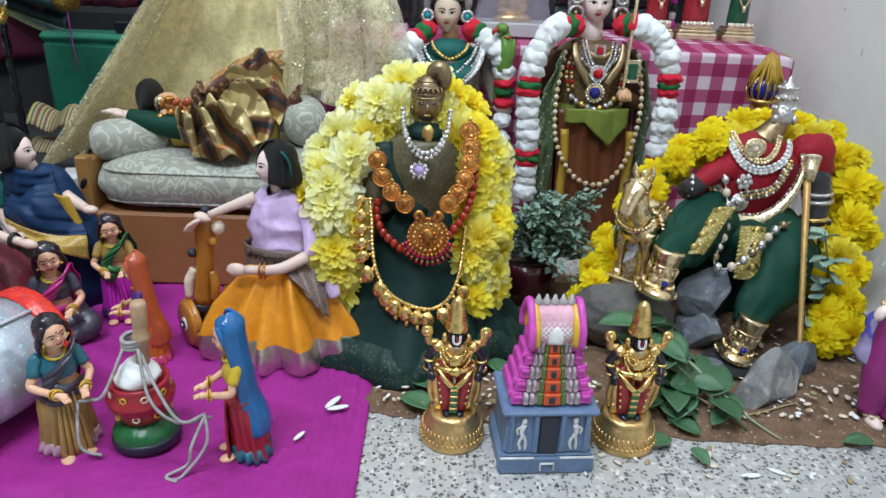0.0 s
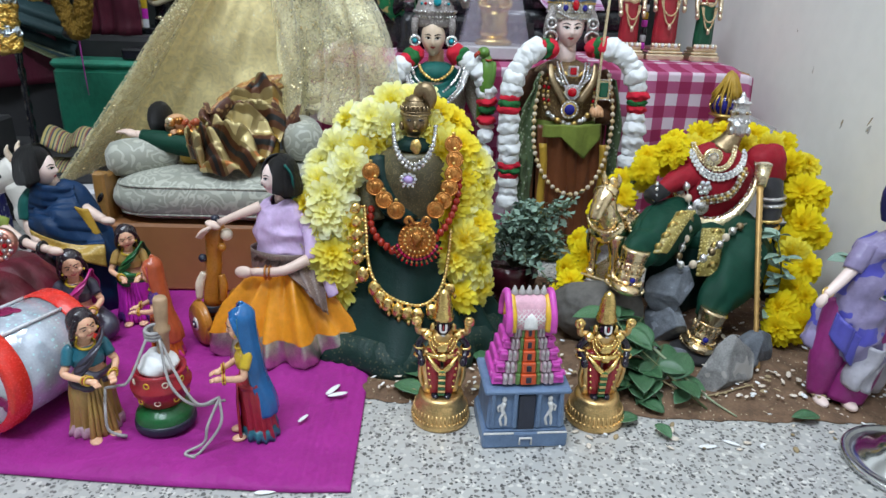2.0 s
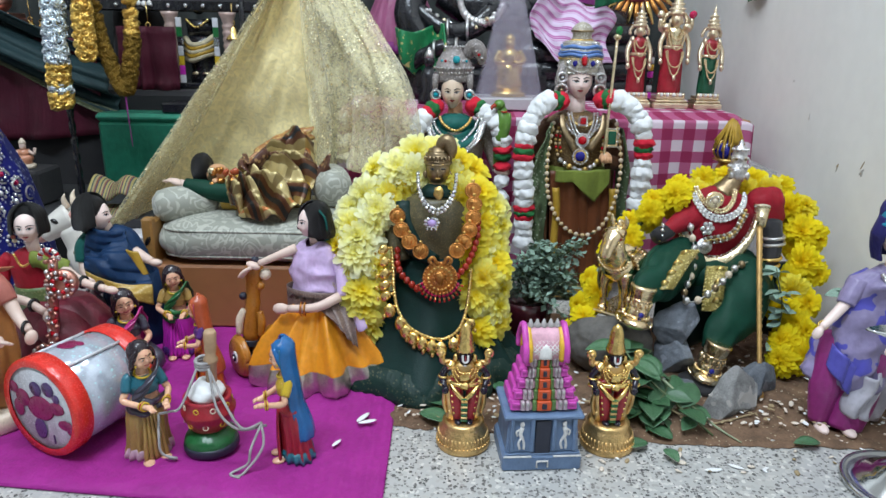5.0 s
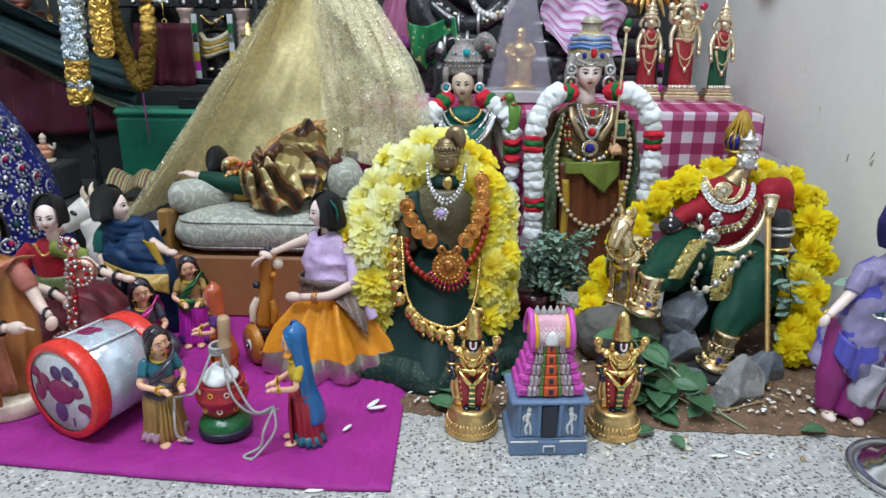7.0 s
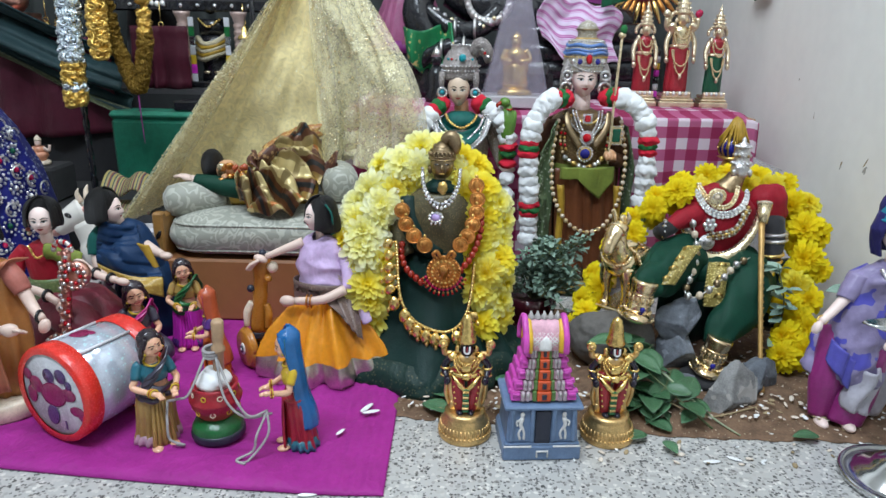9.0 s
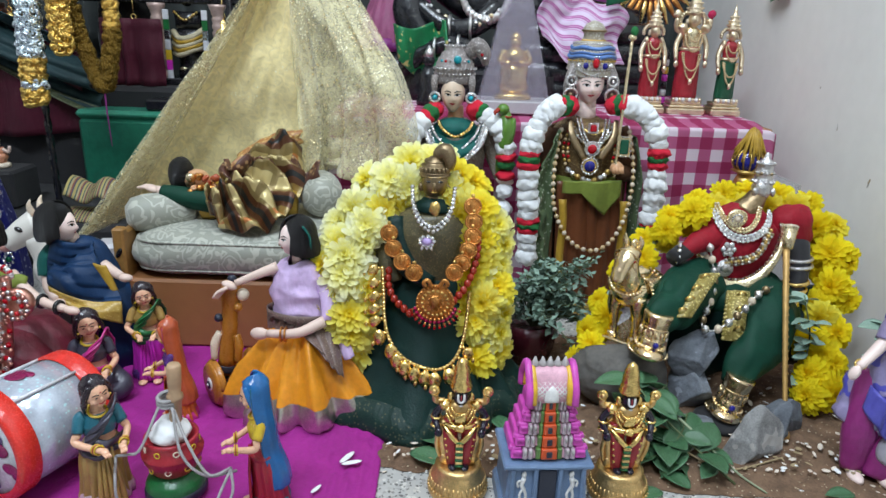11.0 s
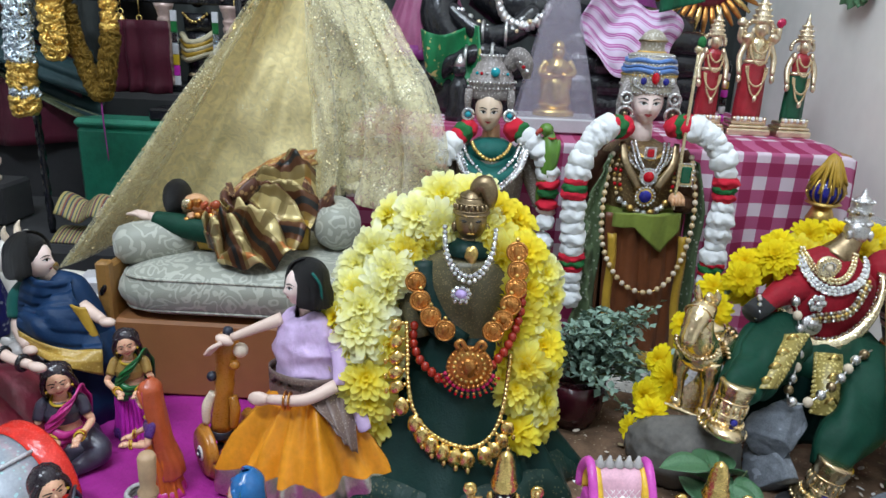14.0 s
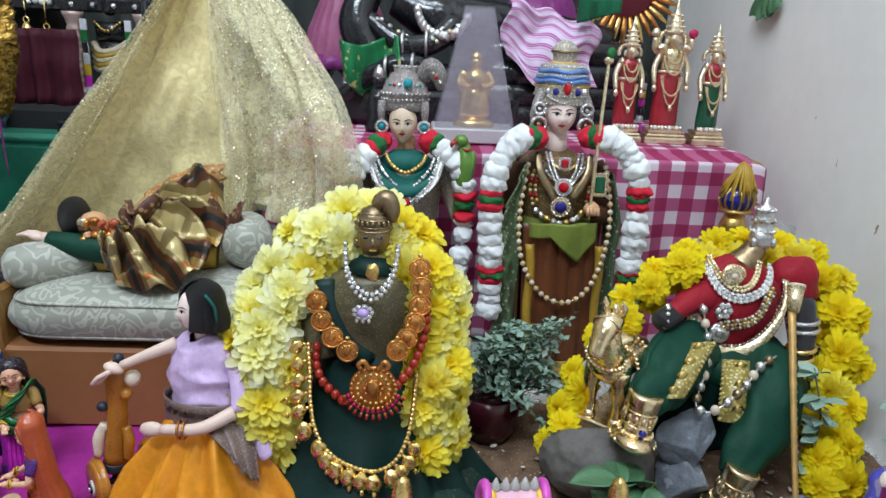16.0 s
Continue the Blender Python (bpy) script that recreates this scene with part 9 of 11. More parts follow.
# ---- gilt horse on the river stone ----
def gilt_horse():
    g = "gold_rose"
    c = Clay(pose(0.277, 0.836, 0.092, 0, 0, -42) @ Matrix.Diagonal((1.15, 0.90, 1.0, 1)))
    c.tube([(0, 0.058, 0.070), (0, 0.035, 0.074), (0, 0.0, 0.070), (0, -0.028, 0.074), (0, -0.040, 0.080)], [0.010, 0.0225, 0.0215, 0.0235, 0.012], g, 20, 20)
    # arched neck, long head bent down, ears, mane in locks
    c.tube([(0, -0.022, 0.078), (0, -0.038, 0.098), (0, -0.043, 0.116), (0, -0.036, 0.128)], [0.021, 0.0165, 0.0140, 0.0125], g, 18, 14)
    c.tube([(0, -0.030, 0.130), (0, -0.046, 0.127), (0, -0.060, 0.114), (0, -0.070, 0.100), (0, -0.073, 0.095)], [0.0120, 0.0135, 0.0098, 0.0085, 0.0050], g, 18, 16)
    for k in range(8):
        t = k / 7
        c.ell((0.002 * (-1) ** k, -0.030 + 0.020 * t - 0.018 * math.sin(2.6 * t), 0.142 - 0.060 * t), (0.0045, 0.0085, 0.0075), g, (30, 0, 0), lump=0.3, seg=10, rings=8)
    for s in (-1, 1):
        c.tube([(s * 0.0075, -0.030, 0.137), (s * 0.0100, -0.031, 0.147), (s * 0.0095, -0.034, 0.156)], [0.0045, 0.0042, 0.0006], g, 8, 6)
        c.ell((s * 0.0105, -0.050, 0.124), 0.0026, "gem_red", seg=8, rings=6)
        c.ell((s * 0.0055, -0.071, 0.099), (0.0024, 0.002, 0.002), "bronze", seg=8, rings=6)
        c.tube([(s * 0.013, -0.026, 0.066), (s * 0.016, -0.030, 0.044), (s * 0.015, -0.027, 0.022), (s * 0.015, -0.029, 0.004)], [0.0120, 0.0082, 0.0056, 0.0060], g, 12, 12)
        c.lathe([(0.0078, 0.0), (0.0080, 0.004), (0.0062, 0.010)], (s * 0.015, -0.029, -0.001), g, 14)
        c.tube([(s * 0.013, 0.044, 0.068), (s * 0.017, 0.050, 0.044), (s * 0.015, 0.056, 0.024), (s * 0.015, 0.050, 0.004)], [0.0135, 0.0090, 0.0056, 0.0060], g, 12, 12)
        c.lathe([(0.0078, 0.0), (0.0080, 0.004), (0.0062, 0.010)], (s * 0.015, 0.050, -0.001), g, 14)
        c.tube([(s * 0.0118, -0.052, 0.118), (s * 0.0150, -0.036, 0.100), (s * 0.0170, -0.010, 0.088)], 0.0014, g, 6, 10)
    c.tube([(0, 0.060, 0.078), (0, 0.074, 0.070), (0, 0.076, 0.046), (0, 0.070, 0.026)], [0.006, 0.0085, 0.0075, 0.001], g, 10, 12)
    # saddle cloth with a beaded edge, breast collar, bridle rings
    c.sheet(lambda u, v: (0.0252 * math.sin(2.4 * (u - 0.5) * 1.25), -0.012 + 0.036 * v, 0.071 + 0.0245 * math.cos(2.4 * (u - 0.5) * 1.25)), 22, 10, g, 0.0025)
    c.ell((0, 0.006, 0.097), (0.012, 0.019, 0.006), g, lump=0.2, seg=16)
    for k in range(15):
        a = -1.5 + 3.0 * k / 14
        c.ell((0.0262 * math.sin(a), -0.012, 0.071 + 0.0255 * math.cos(a)), 0.0024, g, seg=7, rings=6)
        c.ell((0.0262 * math.sin(a), 0.024, 0.071 + 0.0255 * math.cos(a)), 0.0024, g, seg=7, rings=6)
        b = 3.14 + 3.14 * k / 14
        c.ell((0.0215 * math.cos(b), -0.038 - 0.006 * math.sin(-b), 0.088 + 0.016 * math.sin(b)), 0.0028, g, seg=7, rings=6)
    for y, z, r in ((-0.062, 0.110, 0.0100), (-0.048, 0.127, 0.0142)):
        c.tube([(r * math.cos(a), y - 0.5 * r * math.sin(a) * 0.7, z + r * math.sin(a) * 0.8) for a in np.linspace(0, 6.28, 18)], 0.0013, g, 6)
    c.box((0, 0.010, -0.001), (0.048, 0.105, 0.006), g, bev=0.002)
    c.make("gilt_horse", label="small shiny gilt horse standing on a river stone", category="figurine")


gilt_horse()


# ---- doll in violet sari ----
def violet_doll():
    # she leans towards the wall
    c = Clay(pose(-0.006, 0, 0) @ Matrix(((1, 0, 0.10, 0), (0, 1, 0, 0), (0, 0, 1, 0), (0, 0, 0, 1))))
    # two magenta trouser legs, silver fall between them
    c.tube([(0.522, 0.668, 0.130), (0.514, 0.655, 0.095), (0.510, 0.650, 0.060), (0.513, 0.648, 0.012)], [0.026, 0.025, 0.022, 0.014], "satin_magenta", 24, 22, squash=0.75)
    c.tube([(0.560, 0.668, 0.130), (0.555, 0.655, 0.085), (0.550, 0.645, 0.045), (0.544, 0.640, 0.006)], [0.030, 0.030, 0.028, 0.024], "satin_magenta", 24, 22, squash=0.75)
    c.sheet(lambda u, v: (0.530 + 0.034 * u + 0.004 * math.sin(6 * v), 0.620 + 0.012 * (2 * u - 1) ** 2 + 0.005 * math.sin(9 * u + 3 * v), 0.090 - 0.056 * v - 0.010 * u * v), 22, 14, "satin_silver", 0.0022)
    c.tube([(0.588, 0.668, 0.120), (0.590, 0.662, 0.06), (0.582, 0.660, 0.010)], [0.020, 0.024, 0.020], "satin_silver", 14, 12, squash=0.6)
    # sari wound across the hips and over the shoulder, in crushed folds
    def shell(u, v):
        z = 0.082 + 0.138 * v
        a = radians(150 + 250 * u)
        r = float(np.interp(v, (0, 0.25, 0.5, 0.72, 0.9, 1.0), (0.052, 0.050, 0.042, 0.042, 0.044, 0.030)))
        f = 0.004 * math.sin(13 * u + 9 * v) + 0.007 * noise.noise((u * 6, v * 6, 2.0)) + 0.003 * noise.noise((u * 19, v * 12, 4.0))
        dip = 0.020 * math.sin(math.pi * u) * (1 - v) ** 2
        return (0.537 + 0.022 * v + (r + f) * math.cos(a), 0.665 + (r * 0.72 + f) * math.sin(a), z - dip)
    c.sheet(shell, 60, 40, "sari_print", 0.003)
    c.tube([(0.545, 0.668, 0.10), (0.548, 0.668, 0.15), (0.556, 0.668, 0.205), (0.556, 0.668, 0.226)], [0.040, 0.036, 0.036, 0.014], "satin_lilac", 22, 14, squash=0.66)
    c.sheet(lambda u, v: (0.494 + 0.040 * u, 0.640 - 0.012 * math.sin(math.pi * u) + 0.003 * math.sin(14 * u), 0.128 - 0.034 * u - v * (0.030 + 0.012 * u)), 16, 10, "satin_blue", 0.003)
    # arms
    c.tube([(0.520, 0.664, 0.206), (0.511, 0.660, 0.188), (0.505, 0.656, 0.176)], [0.013, 0.013, 0.011], "satin_lilac", 14, 10)
    c.tube([(0.506, 0.656, 0.178), (0.490, 0.650, 0.160), (0.476, 0.644, 0.148)], [0.0075, 0.0065, 0.005], "skin_white", 12, 10)
    c.ell((0.472, 0.641, 0.142), (0.006, 0.006, 0.009), "skin_white", (0, 20, 0), lump=0.12)
    c.tube([(0.590, 0.666, 0.206), (0.596, 0.648, 0.182), (0.590, 0.634, 0.166)], [0.014, 0.013, 0.010], "satin_lilac", 14, 10)
    c.tube([(0.590, 0.634, 0.168), (0.576, 0.622, 0.148), (0.560, 0.616, 0.134)], [0.008, 0.007, 0.0055], "skin_white", 12, 10)
    c.ell((0.554, 0.613, 0.130), (0.009, 0.007, 0.008), "skin_white", lump=0.12)
    for p, r in (((0.4785, 0.645, 0.151), 0.0068), ((0.565, 0.618, 0.138), 0.0075)):
        c.tube([Vector(p) + Vector((r * math.cos(t), 0.4 * r * math.sin(t), r * 0.7 * math.sin(t))) for t in np.linspace(0, 6.28, 16)], 0.0014, "old_gold", 6)
    # neck, collar, chain
    c.tube([(0.556, 0.664, 0.220), (0.554, 0.660, 0.246)], [0.010, 0.0095], "skin_white", 12)
    c.ell((0.552, 0.640, 0.208), (0.016, 0.010, 0.013), "satin_silver", lump=0.3, seg=16)
    c.tube([(0.532, 0.645, 0.222), (0.540, 0.630, 0.206), (0.550, 0.627, 0.200), (0.562, 0.630, 0.208), (0.572, 0.645, 0.222)], 0.0026, "silver", 7, 18)
    c.beads([(0.536, 0.640, 0.222), (0.552, 0.628, 0.212), (0.568, 0.640, 0.222)], 0.0022, "gold_pale", 40, 2.0)
    # face, dark hood, turquoise cap with a pale print
    head((0.552, 0.660, 0.264), c, 0.0235, "skin_white", "hood_blue", (0, 0, -6), False, tall=1.12)
    for q in (-1, 1):
        c.ell((0.551 + q * 0.0085, 0.6405, 0.266), (0.0044, 0.002, 0.0040), "eye_dark", (0, 0, -6), seg=12, rings=8)
    c.veil([(0.552, 0.666, 0.290, 0.026, 0.022), (0.552, 0.668, 0.268, 0.029, 0.024), (0.553, 0.672, 0.250, 0.024, 0.018), (0.556, 0.672, 0.234, 0.020, 0.016)], -35, 215, "hood_blue", 5, 0.05, 36, 0.003)
    c.lathe([(0.0270, 0.280), (0.0278, 0.284), (0.0262, 0.298), (0.0215, 0.312), (0.0130, 0.323), (0.004, 0.327)], (0.552, 0.662, 0), "turquoise", 36, 6, 0.05, rot=(0, 0, 0))
    c.tube([(0.552 + 0.0275 * math.cos(t), 0.662 + 0.0275 * math.sin(t), 0.282) for t in np.linspace(0, 6.28, 30)], 0.0022, "turquoise", 8)
    c.tube([(0.556 + 0.007 * math.cos(t), 0.6375 + 0.004 * math.sin(t) * 0.6, 0.300 + 0.008 * math.sin(t)) for t in np.linspace(0, 5.2, 16)], 0.0018, "satin_silver", 6)
    c.ell((0.552, 0.674, 0.297), (0.0262, 0.022, 0.024), "hood_blue", seg=18)
    for q in (-1, 1):
        c.ell((0.527 + q * 0.016, 0.630 - q * 0.004, 0.007), (0.008, 0.014, 0.006), "skin_white")
    c.make("violet_doll", label="doll in violet and blue sari with a turquoise cap", category="doll")


cloth("hood_blue", (0.025, 0.022, 0.12), 0.5)
violet_doll()

# ---- steel oil lamp ----
lamp = thing("steel_lamp", "polished steel oil lamp standing on the floor", "oil lamp")
LX, LY = 0.542, 0.516
c = Clay()
c.lathe([(0.062, 0.0), (0.067, 0.002), (0.068, 0.006), (0.066, 0.009), (0.062, 0.007), (0.056, 0.006), (0.050, 0.008), (0.046, 0.013), (0.036, 0.016), (0.032, 0.024), (0.022, 0.030), (0.018, 0.034)], (LX, LY, 0), "steel", 64)
c.make("base", lamp)
c = Clay()
c.lathe([(0.016, 0.033), (0.022, 0.042), (0.022, 0.050), (0.010, 0.058), (0.008, 0.100), (0.013, 0.112), (0.008, 0.124), (0.008, 0.184)], (LX, LY, 0), "steel", 32)
c.make("stem", lamp)
c = Clay()
# shallow bowl with five drawn-out lips
vs, fs, seg = [], [], 80
for r0, z, lip in ((0.006, 0.182, 0.0), (0.030, 0.185, 0.0), (0.046, 0.193, 0.4), (0.053, 0.203, 1.0), (0.051, 0.204, 1.0), (0.044, 0.196, 0.4), (0.028, 0.188, 0.0), (0.004, 0.187, 0.0)):
    for b in range(seg):
        a = 6.283 * b / seg
        k = r0 + 0.034 * lip * max(0.0, math.cos(2.5 * (a - math.pi))) ** 10
        vs.append((LX + k * math.cos(a), LY + k * math.sin(a), z))
fs = [(i * seg + b, i * seg + (b + 1) % seg, (i + 1) * seg + (b + 1) % seg, (i + 1) * seg + b) for i in range(7) for b in range(seg)]
c.add(vs, fs, "steel")
c.make("bowl", lamp)


# ---- dolls at the far side ----
def navy_doll():
    c = Clay(pose(-0.008, 0.0, -0.004))
    c.lathe([(0.052, 0.0), (0.053, 0.03), (0.047, 0.08), (0.042, 0.12)], (-0.498, 0.874, 0.008), "navy_silk", 44, 9, 0.07, 1.0, 0.8)
    c.tube([(-0.500, 0.876, 0.11), (-0.508, 0.876, 0.15), (-0.518, 0.874, 0.185), (-0.524, 0.872, 0.202)], [0.042, 0.040, 0.034, 0.014], "navy_silk", 22, 14, squash=0.7)
    # silk drawn over the back and across the knees, with a broad gold border
    near = curve([(-0.538, 0.856, 0.204), (-0.549, 0.842, 0.174), (-0.546, 0.832, 0.146), (-0.537, 0.827, 0.128)], 30)
    far = curve([(-0.496, 0.862, 0.204), (-0.480, 0.852, 0.168), (-0.449, 0.838, 0.124), (-0.446, 0.828, 0.092)], 30)

    def silk(u, v, out=0.0):
        p = near[int(round(v * 30))] * (1 - u) + far[int(round(v * 30))] * u
        f = 0.003 * math.sin(11 * v + 5 * u) + 0.004 * noise.noise((u * 4, v * 5, 3.0))
        return p + Vector((0, -0.014 * math.sin(math.pi * u) - f - out, f))
    c.sheet(lambda u, v: silk(u, v * 0.75), 36, 30, "navy_silk", 0.004)
    c.sheet(lambda u, v: silk(u, 0.70 + v * 0.30, 0.003), 36, 10, "gold_border", 0.003)
    c.sheet(lambda u, v: (-0.488 + 0.018 * u + 0.014 * v, 0.846 - 0.004 * math.sin(3 * u), 0.176 - 0.040 * v - 0.004 * u), 8, 12, "ochre_silk", 0.003)
    # sleeve, arms
    c.tube([(-0.538, 0.866, 0.198), (-0.556, 0.856, 0.176), (-0.558, 0.847, 0.152)], [0.014, 0.015, 0.012], "teal_blouse", 14, 12)
    c.tube([(-0.558, 0.848, 0.153), (-0.550, 0.834, 0.140), (-0.532, 0.818, 0.128)], [0.008, 0.0075, 0.0055], "skin_pale", 12, 10)
    c.ell((-0.526, 0.814, 0.125), (0.009, 0.007, 0.006), "skin_pale", lump=0.1)
    c.tube([(-0.480, 0.856, 0.168), (-0.462, 0.850, 0.160), (-0.448, 0.842, 0.157)], [0.009, 0.0075, 0.006], "skin_pale", 12, 8)
    c.ell((-0.441, 0.839, 0.156), (0.010, 0.007, 0.006), "skin_pale", lump=0.1)
    c.tube([(-0.524, 0.870, 0.196), (-0.528, 0.864, 0.214)], [0.010, 0.009], "skin_pale", 12)
    head((-0.533, 0.860, 0.226), c, 0.0205, "skin_white", "", (0, 0, 96), False)
    bob(c, (-0.538, 0.860, 0.230), 0.0255, 96, 0.026, spread=112)
    c.make("navy_doll", label="doll in navy blue sari with gold border", category="doll")


navy_doll()


def maroon_doll():
    c = Clay(pose(-0.592, 0.765, 0.008))
    # folded legs under silk that spreads to one side
    c.lathe([(0.088, 0.0), (0.090, 0.02), (0.078, 0.055), (0.056, 0.09), (0.036, 0.115)], (0.035, -0.004, 0), "maroon_silk", 72, 11, 0.05, 1.15, 0.85, wob=0.06, seed=2.0)
    c.tube([(0.010, -0.020, 0.095), (0.055, -0.045, 0.085), (0.095, -0.048, 0.060)], [0.034, 0.034, 0.020], "maroon_silk", 20, 14, squash=0.7)
    c.tube([(0.006, 0, 0.105), (0.003, 0, 0.14), (0.0, 0, 0.170), (0.004, 0, 0.188)], [0.030, 0.033, 0.034, 0.013], "red_cloth", 24, 14, squash=0.72)
    c.tube([(0.006, -0.001, 0.104), (0.004, -0.001, 0.122), (0.003, -0.001, 0.136)], [0.0335, 0.0340, 0.0335], "zari_green", 24, 6, squash=0.78)
    c.sheet(lambda u, v: (0.012 + 0.046 * u, -0.022 + 0.012 * u - 0.006 * math.sin(3 * v), 0.190 - 0.018 * u - 0.020 * v + 0.003 * math.sin(9 * u)), 16, 10, "green_lime", 0.003)
    c.tube([(-0.028, -0.004, 0.176), (-0.040, -0.010, 0.160), (-0.040, -0.020, 0.144)], [0.012, 0.013, 0.011], "red_cloth", 14, 10)
    # slender arms that hold the stringed instrument
    c.tube([(0.034, -0.006, 0.176), (0.062, -0.020, 0.158), (0.092, -0.036, 0.150), (0.122, -0.044, 0.146)], [0.0080, 0.0070, 0.0058, 0.0050], "skin_pale", 12, 14)
    c.ell((0.130, -0.046, 0.145), (0.010, 0.006, 0.0055), "skin_pale", (0, 10, 0))
    c.tube([(-0.040, -0.020, 0.144), (-0.020, -0.048, 0.136), (0.020, -0.062, 0.132), (0.046, -0.066, 0.118)], [0.0078, 0.0070, 0.0060, 0.0050], "skin_pale", 12, 14)
    c.ell((0.050, -0.067, 0.112), (0.008, 0.006, 0.009), "skin_pale", lump=0.1)
    for x, y, z in ((0.086, -0.033, 0.151), (0.112, -0.042, 0.147), (0.030, -0.064, 0.128)):
        c.tube([(x + 0.002 * math.cos(t), y + 0.0068 * math.cos(t), z + 0.0075 * math.sin(t)) for t in np.linspace(0, 6.283, 16)], 0.0026, "black_gloss", 7)
    c.tube([(0.004, -0.002, 0.182), (0.005, -0.004, 0.206)], [0.0085, 0.0085], "skin_white", 10)
    head((0.006, -0.010, 0.224), c, 0.0190, "skin_white", "", (4, 0, 16), False)
    bob(c, (0.004, -0.004, 0.229), 0.0228, 16, 0.020, spread=140)
    for k in range(4):
        c.ell((-0.016 + 0.001 * k, -0.014, 0.222 - 0.006 * k), 0.0034, "pearl" if k % 2 else "rose_silk", seg=8, rings=6)
    c.beads([(-0.014, -0.020, 0.186), (0.003, -0.030, 0.172), (0.022, -0.022, 0.186)], 0.0020, "old_gold", 50, 1.9)
    c.make("maroon_doll", label="doll in maroon sari with black hair", category="doll")


cloth("maroon_silk", (0.13, 0.008, 0.022), 0.45)
cloth("zari_green", (0.12, 0.17, 0.06), 0.45, fleck=((0.30, 0.30, 0.15), 260.0, 0.3))
maroon_doll()

# small stringed instrument set with stones, held by the maroon doll
lute = thing("toy_lute", "small stringed instrument studded with white and red stones", "instrument")
c = Clay()
c.tube([(-0.540, 0.692, 0.040), (-0.536, 0.694, 0.100), (-0.522, 0.696, 0.205)], [0.008, 0.0075, 0.006], "rose_gold", 12, 16)
for k in range(46):
    t = k / 45
    q = Vector((-0.540, 0.692, 0.040)).lerp(Vector((-0.522, 0.696, 0.205)), t)
    c.ell(q + Vector((0.006 * math.sin(2.4 * k), -0.007, 0.002 * math.cos(5 * k))), 0.0034, ("rose_gold", "silver", "gem_red", "gem_clear", "rose_gold")[k % 5], seg=7, rings=6)
c.make("neck", lute)
for x, z, r in ((-0.512, 0.172, 0.019), (-0.546, 0.062, 0.022)):
    c = Clay()
    c.disc((x, 0.694, z), r, 0.014, "rose_gold", (80, 0, 10), 28)
    for rr, n in ((0.92, 18), (0.55, 10)):
        for k in range(n):
            a = 6.283 * k / n
            c.ell((x + r * rr * math.cos(a), 0.685, z + r * rr * math.sin(a)), 0.0032, "silver" if (k + n) % 2 else ("gem_red" if rr < 0.9 else "rose_gold"), seg=7, rings=6)
    c.make("gourd", lute)
c = Clay()
for k in range(14):
    a = 3.1 * k / 13
    c.ell((-0.523 + 0.012 * math.cos(a), 0.690, 0.208 + 0.012 * math.sin(a)), 0.0036, ("gem_clear", "silver", "gem_red")[k % 3], seg=7, rings=6)
c.make("scroll", lute)


